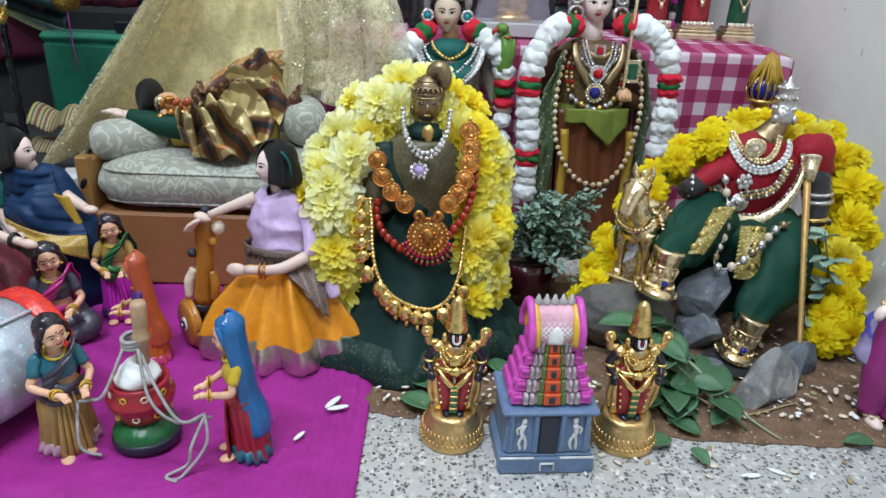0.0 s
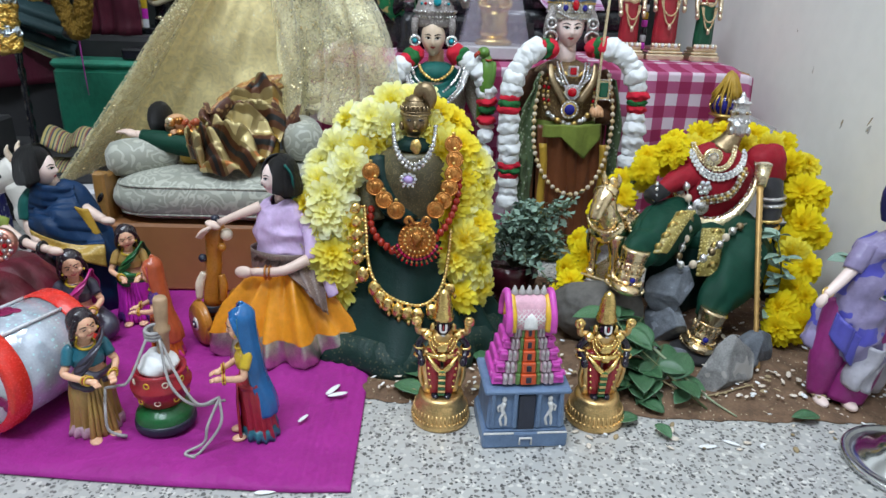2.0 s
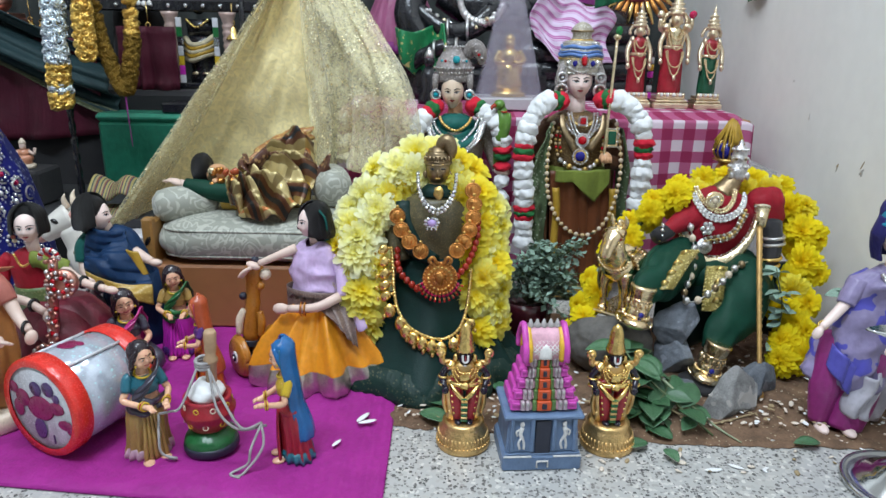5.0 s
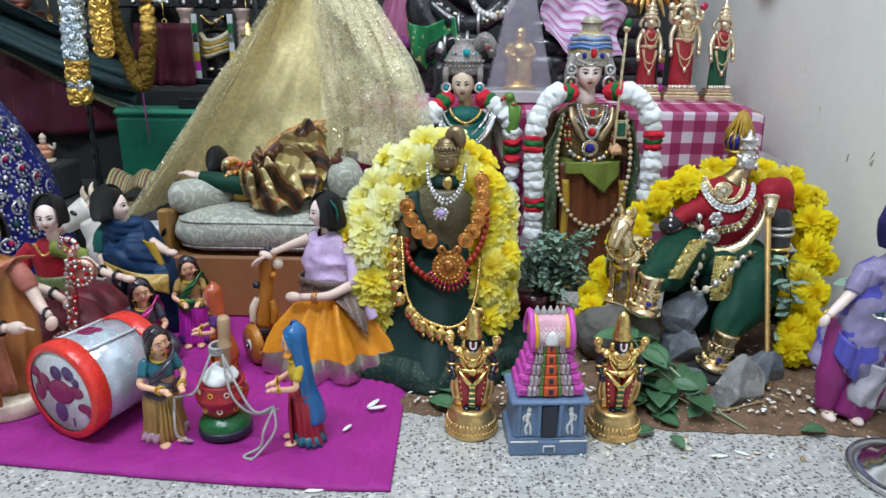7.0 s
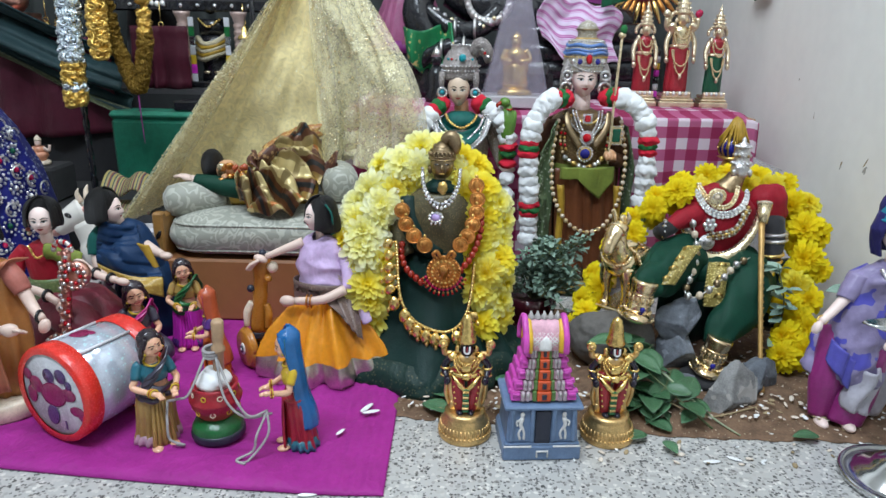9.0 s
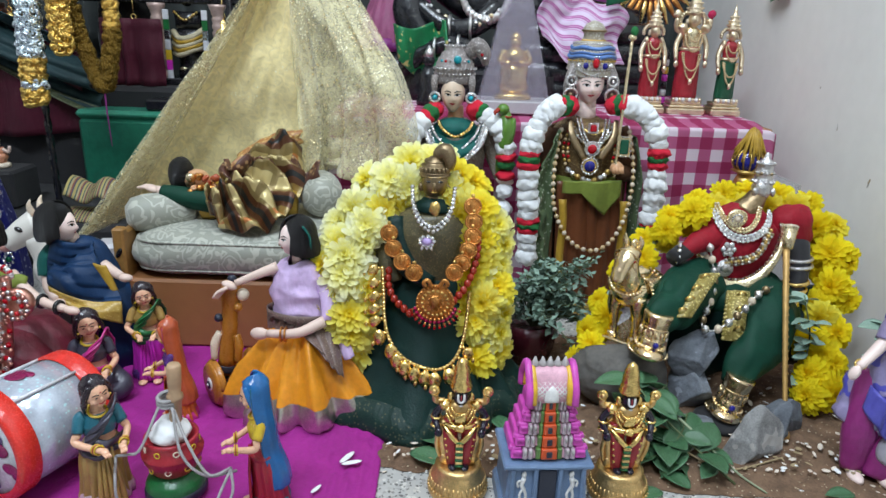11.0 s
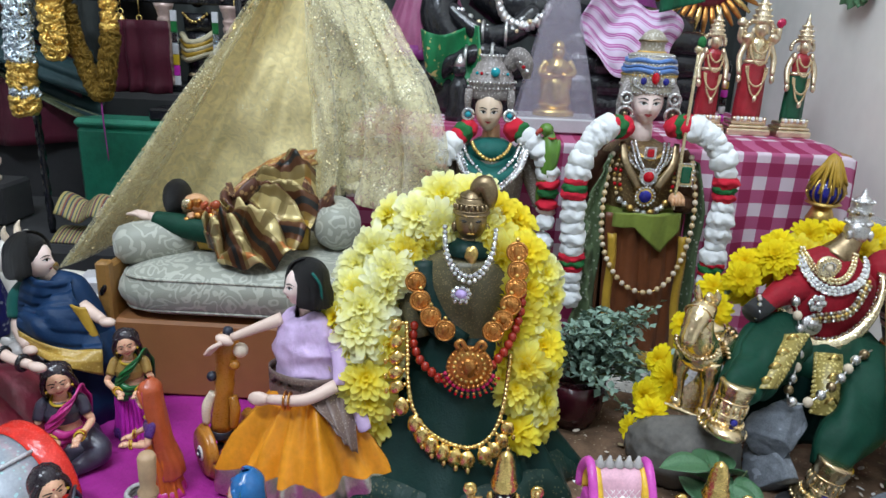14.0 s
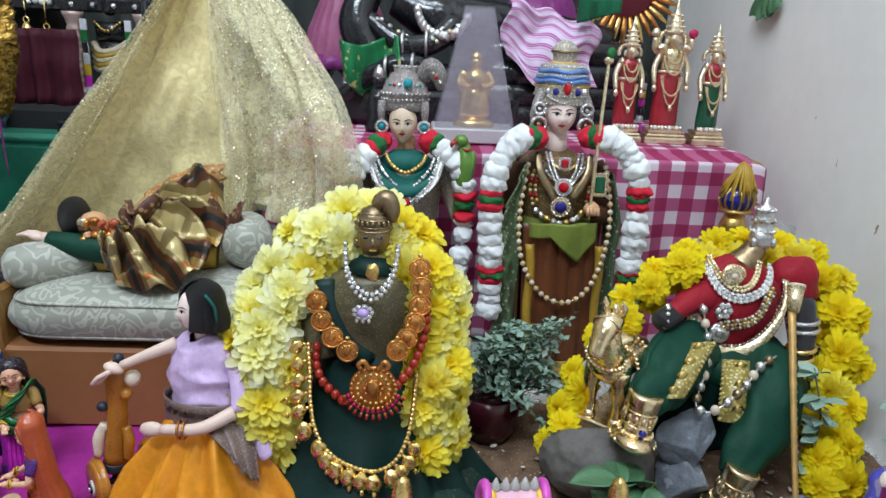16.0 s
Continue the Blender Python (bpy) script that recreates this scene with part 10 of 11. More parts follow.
def orange_doll():
    c = Clay(pose(-0.590, 0.620, 0.008))
    c.lathe([(0.052, 0.0), (0.055, 0.004), (0.055, 0.020), (0.052, 0.025)], (0, 0, 0), "toy_cream", 40)
    # long silk robe in soft upright folds
    c.lathe([(0.036, 0.024), (0.039, 0.032), (0.044, 0.06), (0.050, 0.10), (0.048, 0.135), (0.042, 0.165), (0.044, 0.188), (0.034, 0.204), (0.013, 0.214)], (0, 0, 0), "tan_silk", 80, 9, 0.07, 1.0, 0.72, wob=0.05, seed=1.5)
    # end of the cloth, over one shoulder and down the front
    def stole(u, v):
        p = curve([(0.034, 0.010, 0.200), (0.026, -0.026, 0.206), (0.006, -0.040, 0.172), (0.004, -0.046, 0.110), (0.008, -0.044, 0.040)], 30)[int(round(v * 30))]
        w = 0.017 + 0.012 * v
        return p + Vector((w * (2 * u - 1), 0.010 * (2 * u - 1) ** 2 - 0.003 * math.sin(17 * u + 3 * v), 0.004 * (2 * u - 1)))
    c.sheet(stole, 26, 30, "rose_tan", 0.002)
    c.sheet(lambda u, v: (-0.040 + 0.060 * u, -0.032 - 0.012 * math.sin(3.14 * u), 0.205 - 0.012 * (2 * u - 1) ** 2 - 0.030 * v - 0.004 * math.sin(10 * u)), 24, 8, "gold_border", 0.002)
    for w, low in ((0.020, 0.184), (0.024, 0.174)):
        c.beads([(-w, -0.030, 0.208), (0, -0.050, low), (w, -0.030, 0.208)], 0.0020, "gold", 60, 1.8)
    c.tube([(0.020, -0.050, 0.185), (0.024, -0.056, 0.12), (0.022, -0.058, 0.030)], 0.0042, "toy_wood", 8, 10)
    # slender arms with dark bangles
    c.tube([(0.034, -0.002, 0.198), (0.048, -0.006, 0.184), (0.056, -0.008, 0.170)], [0.013, 0.013, 0.011], "rose_silk", 14, 8)
    c.tube([(0.056, -0.008, 0.172), (0.070, -0.016, 0.152), (0.088, -0.030, 0.142)], [0.0082, 0.0070, 0.0054], "skin_pale", 12, 12)
    c.ell((0.094, -0.036, 0.136), (0.007, 0.007, 0.010), "skin_pale", (0, 20, 0))
    c.tube([(-0.036, -0.006, 0.196), (-0.052, -0.012, 0.172)], [0.013, 0.011], "tan_silk", 14, 6)
    c.tube([(-0.052, -0.012, 0.174), (-0.042, -0.044, 0.146), (0.010, -0.058, 0.138), (0.052, -0.056, 0.138)], [0.0086, 0.0080, 0.0068, 0.0056], "skin_pale", 12, 14)
    c.ell((0.062, -0.055, 0.138), (0.012, 0.0075, 0.0085), "skin_pale", lump=0.1)
    for n in range(3):
        c.tube([(0.070, -0.060 + 0.005 * n, 0.141 - 0.003 * n), (0.080, -0.060 + 0.005 * n, 0.139 - 0.003 * n)], [0.0026, 0.0016], "skin_pale", 6)
    for x in (0.018, 0.024, 0.040, 0.046):
        c.tube([(x, -0.0575 + 0.0085 * math.cos(a), 0.138 + 0.0085 * math.sin(a)) for a in np.linspace(0, 6.28, 16)], 0.0020, "black_gloss", 6)
    c.tube([(0.084, -0.027 + 0.0075 * math.cos(a), 0.144 + 0.0075 * math.sin(a)) for a in np.linspace(0, 6.28, 16)], 0.0022, "black_gloss", 6)
    c.tube([(0, 0, 0.208), (0.004, -0.002, 0.228)], [0.0095, 0.009], "skin_pale", 12)
    head((0.010, -0.006, 0.242), c, 0.0200, "skin_pale", "", (0, 0, 62), False)
    bob(c, (0.006, -0.003, 0.246), 0.0245, 62, 0.022, spread=128)
    c.make("orange_doll", label="doll in tan and orange sari on a cream base", category="doll")


cloth("rose_tan", (0.46, 0.17, 0.09), 0.36)
orange_doll()


def sequin_dress():
    c = Clay(pose(-0.956, 1.060, 0.006))
    c.lathe([(0.196, 0.0), (0.198, 0.03), (0.192, 0.12), (0.170, 0.23), (0.138, 0.305), (0.100, 0.365), (0.052, 0.402), (0.036, 0.43), (0.042, 0.50), (0.02, 0.54)], (0, 0, 0), "blue_velvet", 56, 9, 0.05, 1.0, 0.85)
    rs = random.Random(14)
    for k in range(150):
        a, z = radians(205 + 155 * ((k * 0.618) % 1)), 0.04 + 0.36 * k / 150
        r = float(np.interp(z, (0, 0.12, 0.23, 0.305, 0.365, 0.402, 0.5), (0.198, 0.193, 0.171, 0.139, 0.101, 0.053, 0.043)))
        q = Vector((r * 1.03 * math.cos(a), r * 0.88 * math.sin(a), z))
        c.ell(q, (0.0055, 0.004, 0.0055), ("gem_pink", "gem_green", "gem_clear", "silver")[k % 4], seg=8, rings=6)
        side = Vector((-math.sin(a), math.cos(a), 0))
        for n in range(8):
            b = 6.283 * n / 8
            c.ell(q + side * 0.011 * math.cos(b) + Vector((0, 0, 0.011 * math.sin(b))), (0.0034, 0.002, 0.0034), "silver" if k % 3 else "gem_clear", seg=6, rings=5)
        if k % 2:
            c.tube([q + side * (0.010 + 0.012 * math.cos(t)) + Vector((0, 0, 0.028 + 0.012 * math.sin(t))) for t in np.linspace(0, 5, 14)], 0.0018, "silver", 6)
    c.make("blue_gown_doll", label="doll in royal blue gown sewn with silver and stones", category="doll")


sequin_dress()


def cow():
    c = Clay(pose(-0.604, 0.968, 0.008) @ Matrix.Scale(1.02, 4))
    c.tube([(0.085, 0.01, 0.09), (0.04, 0.005, 0.10), (-0.005, 0, 0.112), (-0.020, 0, 0.135), (-0.035, -0.004, 0.165)], [0.040, 0.050, 0.046, 0.032, 0.026], "cow_white", 22, 18)
    c.tube([(-0.032, -0.004, 0.178), (-0.055, -0.012, 0.166), (-0.078, -0.020, 0.150)], [0.027, 0.021, 0.015], "cow_white", 18, 10)
    c.ell((-0.080, -0.021, 0.149), (0.013, 0.014, 0.012), "ear_pink")
    c.ell((-0.018, -0.020, 0.186), (0.020, 0.008, 0.010), "ear_pink", (0, -30, -20))
    c.ell((-0.034, 0.018, 0.194), (0.008, 0.014, 0.008), "cow_white", (30, 0, 0))
    for y in (-0.012, 0.010):
        c.tube([(-0.036, y, 0.196), (-0.038, y * 1.3, 0.210), (-0.034, y * 1.4, 0.220)], [0.006, 0.004, 0.001], "toy_cream", 8, 6)
    c.ell((-0.050, -0.030, 0.176), (0.007, 0.004, 0.004), "eye_dark", (0, 25, 0))
    for x, y in ((-0.01, -0.022), (-0.01, 0.022), (0.09, -0.022), (0.09, 0.022)):
        c.tube([(x, y, 0.08), (x, y, 0.04), (x - 0.004, y, 0.0)], [0.018, 0.012, 0.013], "cow_white", 12, 8)
    c.tube([(0.010 * 0 - 0.012 + 0.02 * math.cos(a), 0.036 * math.sin(a) - 0.002, 0.135 + 0.026 * math.cos(a)) for a in np.linspace(0, 6.28, 24)], 0.004, "clay_mustard", 8)
    c.make("cow_figure", label="white cow figure with pink muzzle and ears", category="figurine")


cow()
c = Clay(pose(-0.560, 0.842, 0.008, 0, 0, 10))
c.ell((0, 0, 0.05), (0.022, 0.026, 0.045), "temple_grey", lump=0.2, seg=18)
c.ell((0, -0.016, 0.100), (0.017, 0.018, 0.019), "temple_grey", seg=16)
c.ell((-0.004, -0.034, 0.094), (0.010, 0.010, 0.009), "white_paint")
for s in (-1, 1):
    c.ell((s * 0.016, -0.008, 0.112), (0.007, 0.004, 0.009), "white_paint", (0, s * 25, 0))
    c.ell((s * 0.008, -0.032, 0.106), 0.0028, "eye_dark", seg=8, rings=6)
c.lathe([(0.026, 0.0), (0.028, 0.008), (0.022, 0.02)], (0, 0, 0), "temple_green", 20)
c.make("grey_calf", label="small grey and white animal figurine", category="figurine")

c = Clay()
c.box((-0.530, 0.975, 0.085), (0.052, 0.045, 0.154), "white_grey", (0, 0, 12), bev=0.006)
c.make("white_carton", label="plain whitish carton standing beside the cot", category="box")

# small seated figure on a black block
c = Clay()
c.box((-0.972, 1.40, 0.142), (0.100, 0.10, 0.082), "black_cloth", bev=0.006)
c.make("black_block", label="black cloth-covered block used as a pedestal", category="pedestal")
c = Clay(pose(-0.972, 1.395, 0.184, 0, 0, 20) @ Matrix.Scale(0.82, 4))
c.lathe([(0.026, 0.0), (0.027, 0.008), (0.022, 0.012)], (0, 0, 0), "toy_cream", 24)
c.ell((0, 0, 0.026), (0.024, 0.020, 0.016), "coral_clay", lump=0.2, seg=16)
c.tube([(0, 0, 0.03), (0, 0, 0.052)], [0.014, 0.016], "coral_clay", 14)
c.ell((0, -0.002, 0.062), (0.009, 0.009, 0.011), "skin_pale")
c.lathe([(0.010, 0), (0.009, 0.006), (0.002, 0.016)], (0, 0, 0.068), "toy_cream", 14)
c.tube([(0.012, -0.004, 0.048), (0.026, -0.006, 0.040), (0.030, -0.006, 0.056)], [0.005, 0.004], "skin_pale", 8, 8)
c.tube([(-0.012, -0.004, 0.048), (-0.022, -0.008, 0.036), (-0.010, -0.018, 0.028)], [0.005, 0.004], "skin_pale", 8, 8)
c.make("seated_figurine", label="small peach seated deity figurine on a black block", category="figurine")

# ---- three gilt idols on the table ----
def idol(x, y, h, robe, blouse, label, wide=1.0, arms=2):
    """Idol on a stepped block: wrapped robe with chains, gilt arms, tall tiered crown."""
    c = Clay(pose(x, y, TOP + 0.003))
    w = 0.030 * wide
    for z0, z1, k in ((0, 0.012, 1.0), (0.0125, 0.018, 0.92), (0.0185, 0.026, 0.80)):
        c.box((0, 0, (z0 + z1) / 2), (w * 2.1 * k, 0.054 * k, z1 - z0), "idol_gold", bev=0.0025)
    for q in range(9):
        c.ell((w * 0.72 * (q / 4 - 1), -0.019, 0.029), (w * 0.11, 0.005, 0.005), "pearl_white" if q % 2 else "idol_gold", seg=8, rings=6)
    k = (h - 0.026) / 0.18
    z = lambda q: 0.026 + q * k
    c.lathe([(w * 0.60, z(0)), (w * 0.64, z(0.012)), (w * 0.62, z(0.05)), (w * 0.56, z(0.078)), (w * 0.44, z(0.088))], (0, 0, 0), robe, 44, 9, 0.07, 1.0, 0.66)
    c.tube([(0, 0, z(0.078)), (0, 0, z(0.092)), (0, 0, z(0.110)), (0, 0, z(0.120))], [w * 0.42, w * 0.46, w * 0.50, w * 0.18], blouse, 20, 12, squash=0.66)
    c.tube([(w * 0.50 * math.cos(a), w * 0.33 * math.sin(a), z(0.084)) for a in np.linspace(0, 6.283, 26)], 0.0034, "idol_gold", 7)
    c.tube([(0, 0, z(0.114)), (0, 0, z(0.124))], w * 0.18, "idol_gold", 12)
    c.ell((0, -0.003, z(0.130)), (w * 0.32, w * 0.34, 0.0125 * k), "idol_gold", seg=18, rings=12)
    c.ell((0, -0.003 - w * 0.33, z(0.129)), (w * 0.05, w * 0.08, 0.004), "idol_gold", seg=6, rings=5)
    c.lathe([(w * 0.40, 0), (w * 0.46, 0.003 * k), (w * 0.38, 0.007 * k), (w * 0.40, 0.010 * k), (w * 0.33, 0.014 * k), (w * 0.34, 0.018 * k), (w * 0.25, 0.023 * k), (w * 0.25, 0.027 * k), (w * 0.15, 0.032 * k), (w * 0.10, 0.036 * k), (w * 0.13, 0.039 * k), (w * 0.06, 0.042 * k), (w * 0.02, 0.050 * k)], (0, 0, z(0.137)), "idol_gold", 24)
    for rr, zc in ((0.47, 0.141), (0.41, 0.148), (0.35, 0.156), (0.27, 0.164)):
        for n in range(16):
            a = 6.283 * n / 16
            c.ell((w * rr * math.cos(a), w * rr * math.sin(a), z(zc)), 0.0019, "idol_gold", seg=6, rings=5)
    # leafy arch of ornament behind the shoulders
    for n in range(13):
        a = radians(-10 + 200 * n / 12)
        c.ell((w * 0.66 * math.cos(a), 0.006, z(0.128) + w * 0.50 * math.sin(a)), (w * 0.13, 0.004, w * 0.13), "idol_gold", lump=0.5, seg=8, rings=6)
    for s in (-1, 1):
        c.ell((s * w * 0.52, -0.002, z(0.112)), (w * 0.17, 0.008, 0.008), "idol_gold", lump=0.3, seg=10, rings=8)
        c.tube([(s * w * 0.54, 0, z(0.110)), (s * w * 0.80, -0.004, z(0.090)), (s * w * 0.78, -0.012, z(0.066))], [0.0062, 0.0052, 0.0042], "idol_gold", 10, 10)
        c.ell((s * w * 0.78, -0.014, z(0.060)), (0.005, 0.004, 0.007), "idol_gold", seg=8, rings=6)
        if arms > 2:
            c.tube([(s * w * 0.5, 0.004, z(0.110)), (s * w * 0.84, 0.002, z(0.116)), (s * w * 0.88, 0, z(0.132))], [0.0065, 0.0055, 0.005], "idol_gold", 10, 8)
            c.ell((s * w * 0.90, -0.002, z(0.139)), (0.008, 0.006, 0.008), "gem_pink" if s > 0 else "idol_gold", lump=0.35, seg=10)
            c.ell((s * w * 0.60, -0.010, z(0.118)), (0.010, 0.008, 0.008), "idol_gold", lump=0.4, seg=10)
        c.ell((s * w * 0.35, -0.002, z(0.127)), (0.003, 0.003, 0.006), "pearl", seg=8, rings=6)
    front = lambda t: -0.012 - w * 0.30 * math.cos(t)
    for wv, hi, low in ((0.34, 0.112, 0.096), (0.46, 0.110, 0.080), (0.50, 0.080, 0.050), (0.40, 0.080, 0.036)):
        c.beads([(w * wv * math.sin(t), front(t), z(hi - (hi - low) * math.cos(t))) for t in np.linspace(-1.5, 1.5, 14)], 0.0021, "pearl_gold", 80, 1.7, 6)
    c.ell((0, -0.014 - w * 0.30, z(0.032)), (0.004, 0.003, 0.006), "idol_gold", lump=0.3, seg=8, rings=6)
    return c.make("gilt_idol", label=label, category="idol", group="gilt idols")


metal("idol_gold", (0.88, 0.70, 0.50), 0.34, 0.7, 420.0, 0.25)
idol(0.412, 1.375, 0.212, "clay_red", "clay_red", "gilt idol in red robe on the checked cloth")
idol(0.487, 1.375, 0.245, "clay_red", "gold_pale", "taller gilt four-armed idol in red robe", 1.25, 4)
idol(0.566, 1.370, 0.208, "green_enamel", "clay_red", "gilt idol in green robe on the checked cloth", 0.98)
post = thing("bead_post", "thin banded post of pink, white and dark beads", "ornament")
for k in range(8):
    c = Clay()
    c.disc((0.449, 1.395, TOP + 0.012 + 0.015 * k), 0.0062, 0.0135, ("black_gloss", "clay_magenta", "white_grey", "black_gloss", "clay_magenta", "clay_yellow", "white_grey", "black_gloss")[k], seg=14)
    c.make("bead", post)
c = Clay()
c.tube([(0.449, 1.395, TOP + 0.002), (0.449, 1.395, 0.475)], 0.003, "black_gloss", 8)
c.make("rod", post)

# ---- clear tapered case with a gilt figure ----
case = thing("acrylic_case", "clear tapered acrylic case on a pale base", "display case")
c = Clay()
c.box((0.130, 1.325, TOP + 0.014), (0.146, 0.10, 0.024), "white_grey", bev=0.002)
c.make("base", case)
c = Clay()
zb, zt = TOP + 0.0265, 0.568
for a, b in (((-1, -1), (1, -1)), ((1, -1), (1, 1)), ((1, 1), (-1, 1)), ((-1, 1), (-1, -1))):
    def pane(u, v, a=a, b=b):
        w = 0.068 * (1 - v) + 0.024 * v
        d = 0.045 * (1 - v) + 0.020 * v
        return (0.130 + w * (a[0] + (b[0] - a[0]) * u), 1.325 + d * (a[1] + (b[1] - a[1]) * u), zb + (zt - zb) * v)
    p = Clay()
    p.sheet(pane, 2, 4, "acrylic", 0.0015)
    p.make("pane", case, smooth=False)
c.box((0.130, 1.325, zt + 0.001), (0.05, 0.042, 0.003), "acrylic", bev=0.0005)
c.make("lid", case)
c = Clay(pose(0.130, 1.325, TOP + 0.0265) @ Matrix.Scale(1.22, 4))
c.lathe([(0.030, 0.0), (0.030, 0.006), (0.024, 0.010)], (0, 0, 0), "gold", 24, sy=0.7)
c.lathe([(0.020, 0.010), (0.024, 0.020), (0.018, 0.045), (0.016, 0.060)], (0, 0, 0), "gold", 24, 7, 0.1, 1.0, 0.7)
c.tube([(0, 0, 0.055), (0, 0, 0.070), (0, 0, 0.080)], [0.016, 0.018, 0.010], "gold", 14, 6)
for s in (-1, 1):
    c.tube([(s * 0.016, 0, 0.076), (s * 0.024, -0.004, 0.060), (s * 0.008, -0.016, 0.056)], [0.005, 0.004], "gold", 8, 8)
    c.ell((s * 0.016, 0.002, 0.050), (0.007, 0.006, 0.022), "gold", lump=0.2)
c.ell((0, -0.002, 0.088), (0.009, 0.009, 0.010), "gold")
c.lathe([(0.010, 0), (0.008, 0.006), (0.002, 0.012)], (0, 0, 0.093), "gold", 14)
c.make("gilt_figurine", label="small gilt figurine inside the clear case", category="figurine")

# ---- black reclining statue on coils, striped cloth over it ----
def reclining():
    c = Clay()
    for z, r in ((0.372, 0.030), (0.413, 0.030), (0.455, 0.030), (0.497, 0.028)):
        c.tube([(0.16, 1.555, z), (0.20, 1.535, z), (0.30, 1.530, z), (0.40, 1.535, z), (0.44, 1.56, z), (0.44, 1.63, z), (0.36, 1.67, z), (0.24, 1.67, z), (0.15, 1.63, z)], r, "black_gloss", 14, 40, closed=False)
    c.tube([(0.42, 1.58, 0.52), (0.30, 1.57, 0.53), (0.17, 1.55, 0.545), (0.06, 1.54, 0.555), (-0.02, 1.54, 0.585)], [0.034, 0.045, 0.050, 0.048, 0.03], "black_gloss", 20, 24)
    c.tube([(0.10, 1.51, 0.545), (0.05, 1.48, 0.505), (-0.01, 1.47, 0.505), (-0.07, 1.49, 0.55)], [0.026, 0.022, 0.020, 0.016], "black_gloss", 16, 20)
    c.tube([(0.05, 1.46, 0.46), (0.0, 1.45, 0.468), (-0.06, 1.455, 0.445), (-0.11, 1.46, 0.40)], [0.018, 0.020, 0.018, 0.016], "black_gloss", 16, 20)
    c.tube([(-0.06, 1.52, 0.62), (-0.09, 1.50, 0.54), (-0.05, 1.49, 0.47), (0.02, 1.485, 0.44), (0.10, 1.49, 0.44)], [0.028, 0.036, 0.038, 0.034, 0.03], "black_gloss", 18, 24)
    c.box((0.05, 1.53, 0.385), (0.36, 0.16, 0.075), "black_gloss", bev=0.015)
    for p, r in (((0.045, 1.478, 0.505), 0.0235), ((0.0, 1.47, 0.504), 0.0225), ((0.02, 1.447, 0.466), 0.0205), ((-0.03, 1.449, 0.460), 0.0205)):
        c.tube([Vector(p) + Vector((0.002 * math.cos(a), r * math.cos(a), r * math.sin(a))) for a in np.linspace(0, 6.283, 20)], 0.0035, "silver", 7)
    for k in range(22):
        t = k / 21
        c.ell((-0.05 + 0.17 * t, 1.475 - 0.01 * math.sin(3 * t), 0.545 - 0.04 * math.sin(math.pi * t) + 0.006 * (k % 2)), 0.006, ("silver", "gem_clear", "gold_pale")[k % 3], seg=7, rings=6)
    for k in range(14):
        a = 3.3 + 2.6 * k / 13
        c.ell((0.075 + 0.050 * math.cos(a), 1.47, 0.575 + 0.055 * math.sin(a)), (0.008, 0.005, 0.010), "silver", lump=0.3, seg=8, rings=6)
    c.make("reclining_statue", label="glossy black reclining statue with silver ornaments", category="statue")


reclining()


def throw_fn(u, v):
    x = 0.195 + 0.180 * u + 0.010 * math.sin(7 * v)
    z = 0.600 - 0.150 * v ** 1.3 * (0.55 + 0.45 * math.sin(0.4 + 2.3 * u)) - 0.05 * u + 0.006 * math.sin(16 * u)
    return (x, 1.474 + 0.03 * (1 - v) ** 2 - 0.012 * math.sin(8 * u + 5 * v) - 0.006 * noise.noise((u * 9, v * 9, 1)), z)


c = Clay()
c.sheet(throw_fn, 50, 30, "pink_stripe", 0.002, (1, 1.6))
c.make("striped_towel", label="pink and white striped cloth over the black statue", category="cloth")
c = Clay()
c.sheet(lambda u, v: (0.33 + 0.08 * u, 1.468 - 0.01 * math.sin(9 * u), 0.60 - 0.045 * v * (1 - 0.5 * u)), 14, 8, "green_felt", 0.002)
c.make("green_cloth", label="small green felt cloth tucked above the striped cloth", category="cloth")

# pleated purple skirt, green velvet cushion
c = Clay(pose(-0.115, 1.60, TOP + 0.002))
c.lathe([(0.095, 0.11), (0.094, 0.125), (0.080, 0.18), (0.055, 0.24), (0.035, 0.28)], (0, 0, 0), "rose_pleat", 90, 22, 0.07, 1.0, 0.7)
c.lathe([(0.098, 0.10), (0.100, 0.112), (0.095, 0.128)], (0, 0, 0), "purple_sheen", 90, 22, 0.07, 1.0, 0.7)
c.lathe([(0.08, 0.0), (0.085, 0.01), (0.07, 0.10)], (0, 0, 0), "black_gloss", 40)
c.tube([(0, 0, 0.27), (0, 0, 0.34)], [0.035, 0.03], "rose_pleat", 18)
c.ell((0, -0.01, 0.365), (0.022, 0.022, 0.026), "gold_pale")
c.make("pleated_doll", label="doll in pleated rose and purple silk skirt", category="doll")
c = Clay(pose(0.30, 1.71, TOP + 0.002))
c.lathe([(0.09, 0.0), (0.10, 0.10), (0.095, 0.20), (0.06, 0.28)], (0, 0, 0), "purple_sheen", 80, 18, 0.07, 1.0, 0.6)
c.ell((0, -0.02, 0.30), (0.03, 0.03, 0.03), "gold_pale")
c.make("purple_doll", label="doll in purple silk behind the black statue", category="doll")
c = Clay()
c.sheet(lambda u, v: (-0.116 + 0.108 * u + 0.012 * v, 1.440 - 0.018 * math.sin(6 * u + 2 * v) - 0.010 * math.sin(13 * u), 0.508 - 0.010 * math.sin(5 * u) - v * (0.07 + 0.040 * math.sin(2.5 * u))), 36, 24, "green_print", 0.003)
c.make("green_stole", label="green stole with gold print draped beside the black statue", category="cloth")
c = Clay()
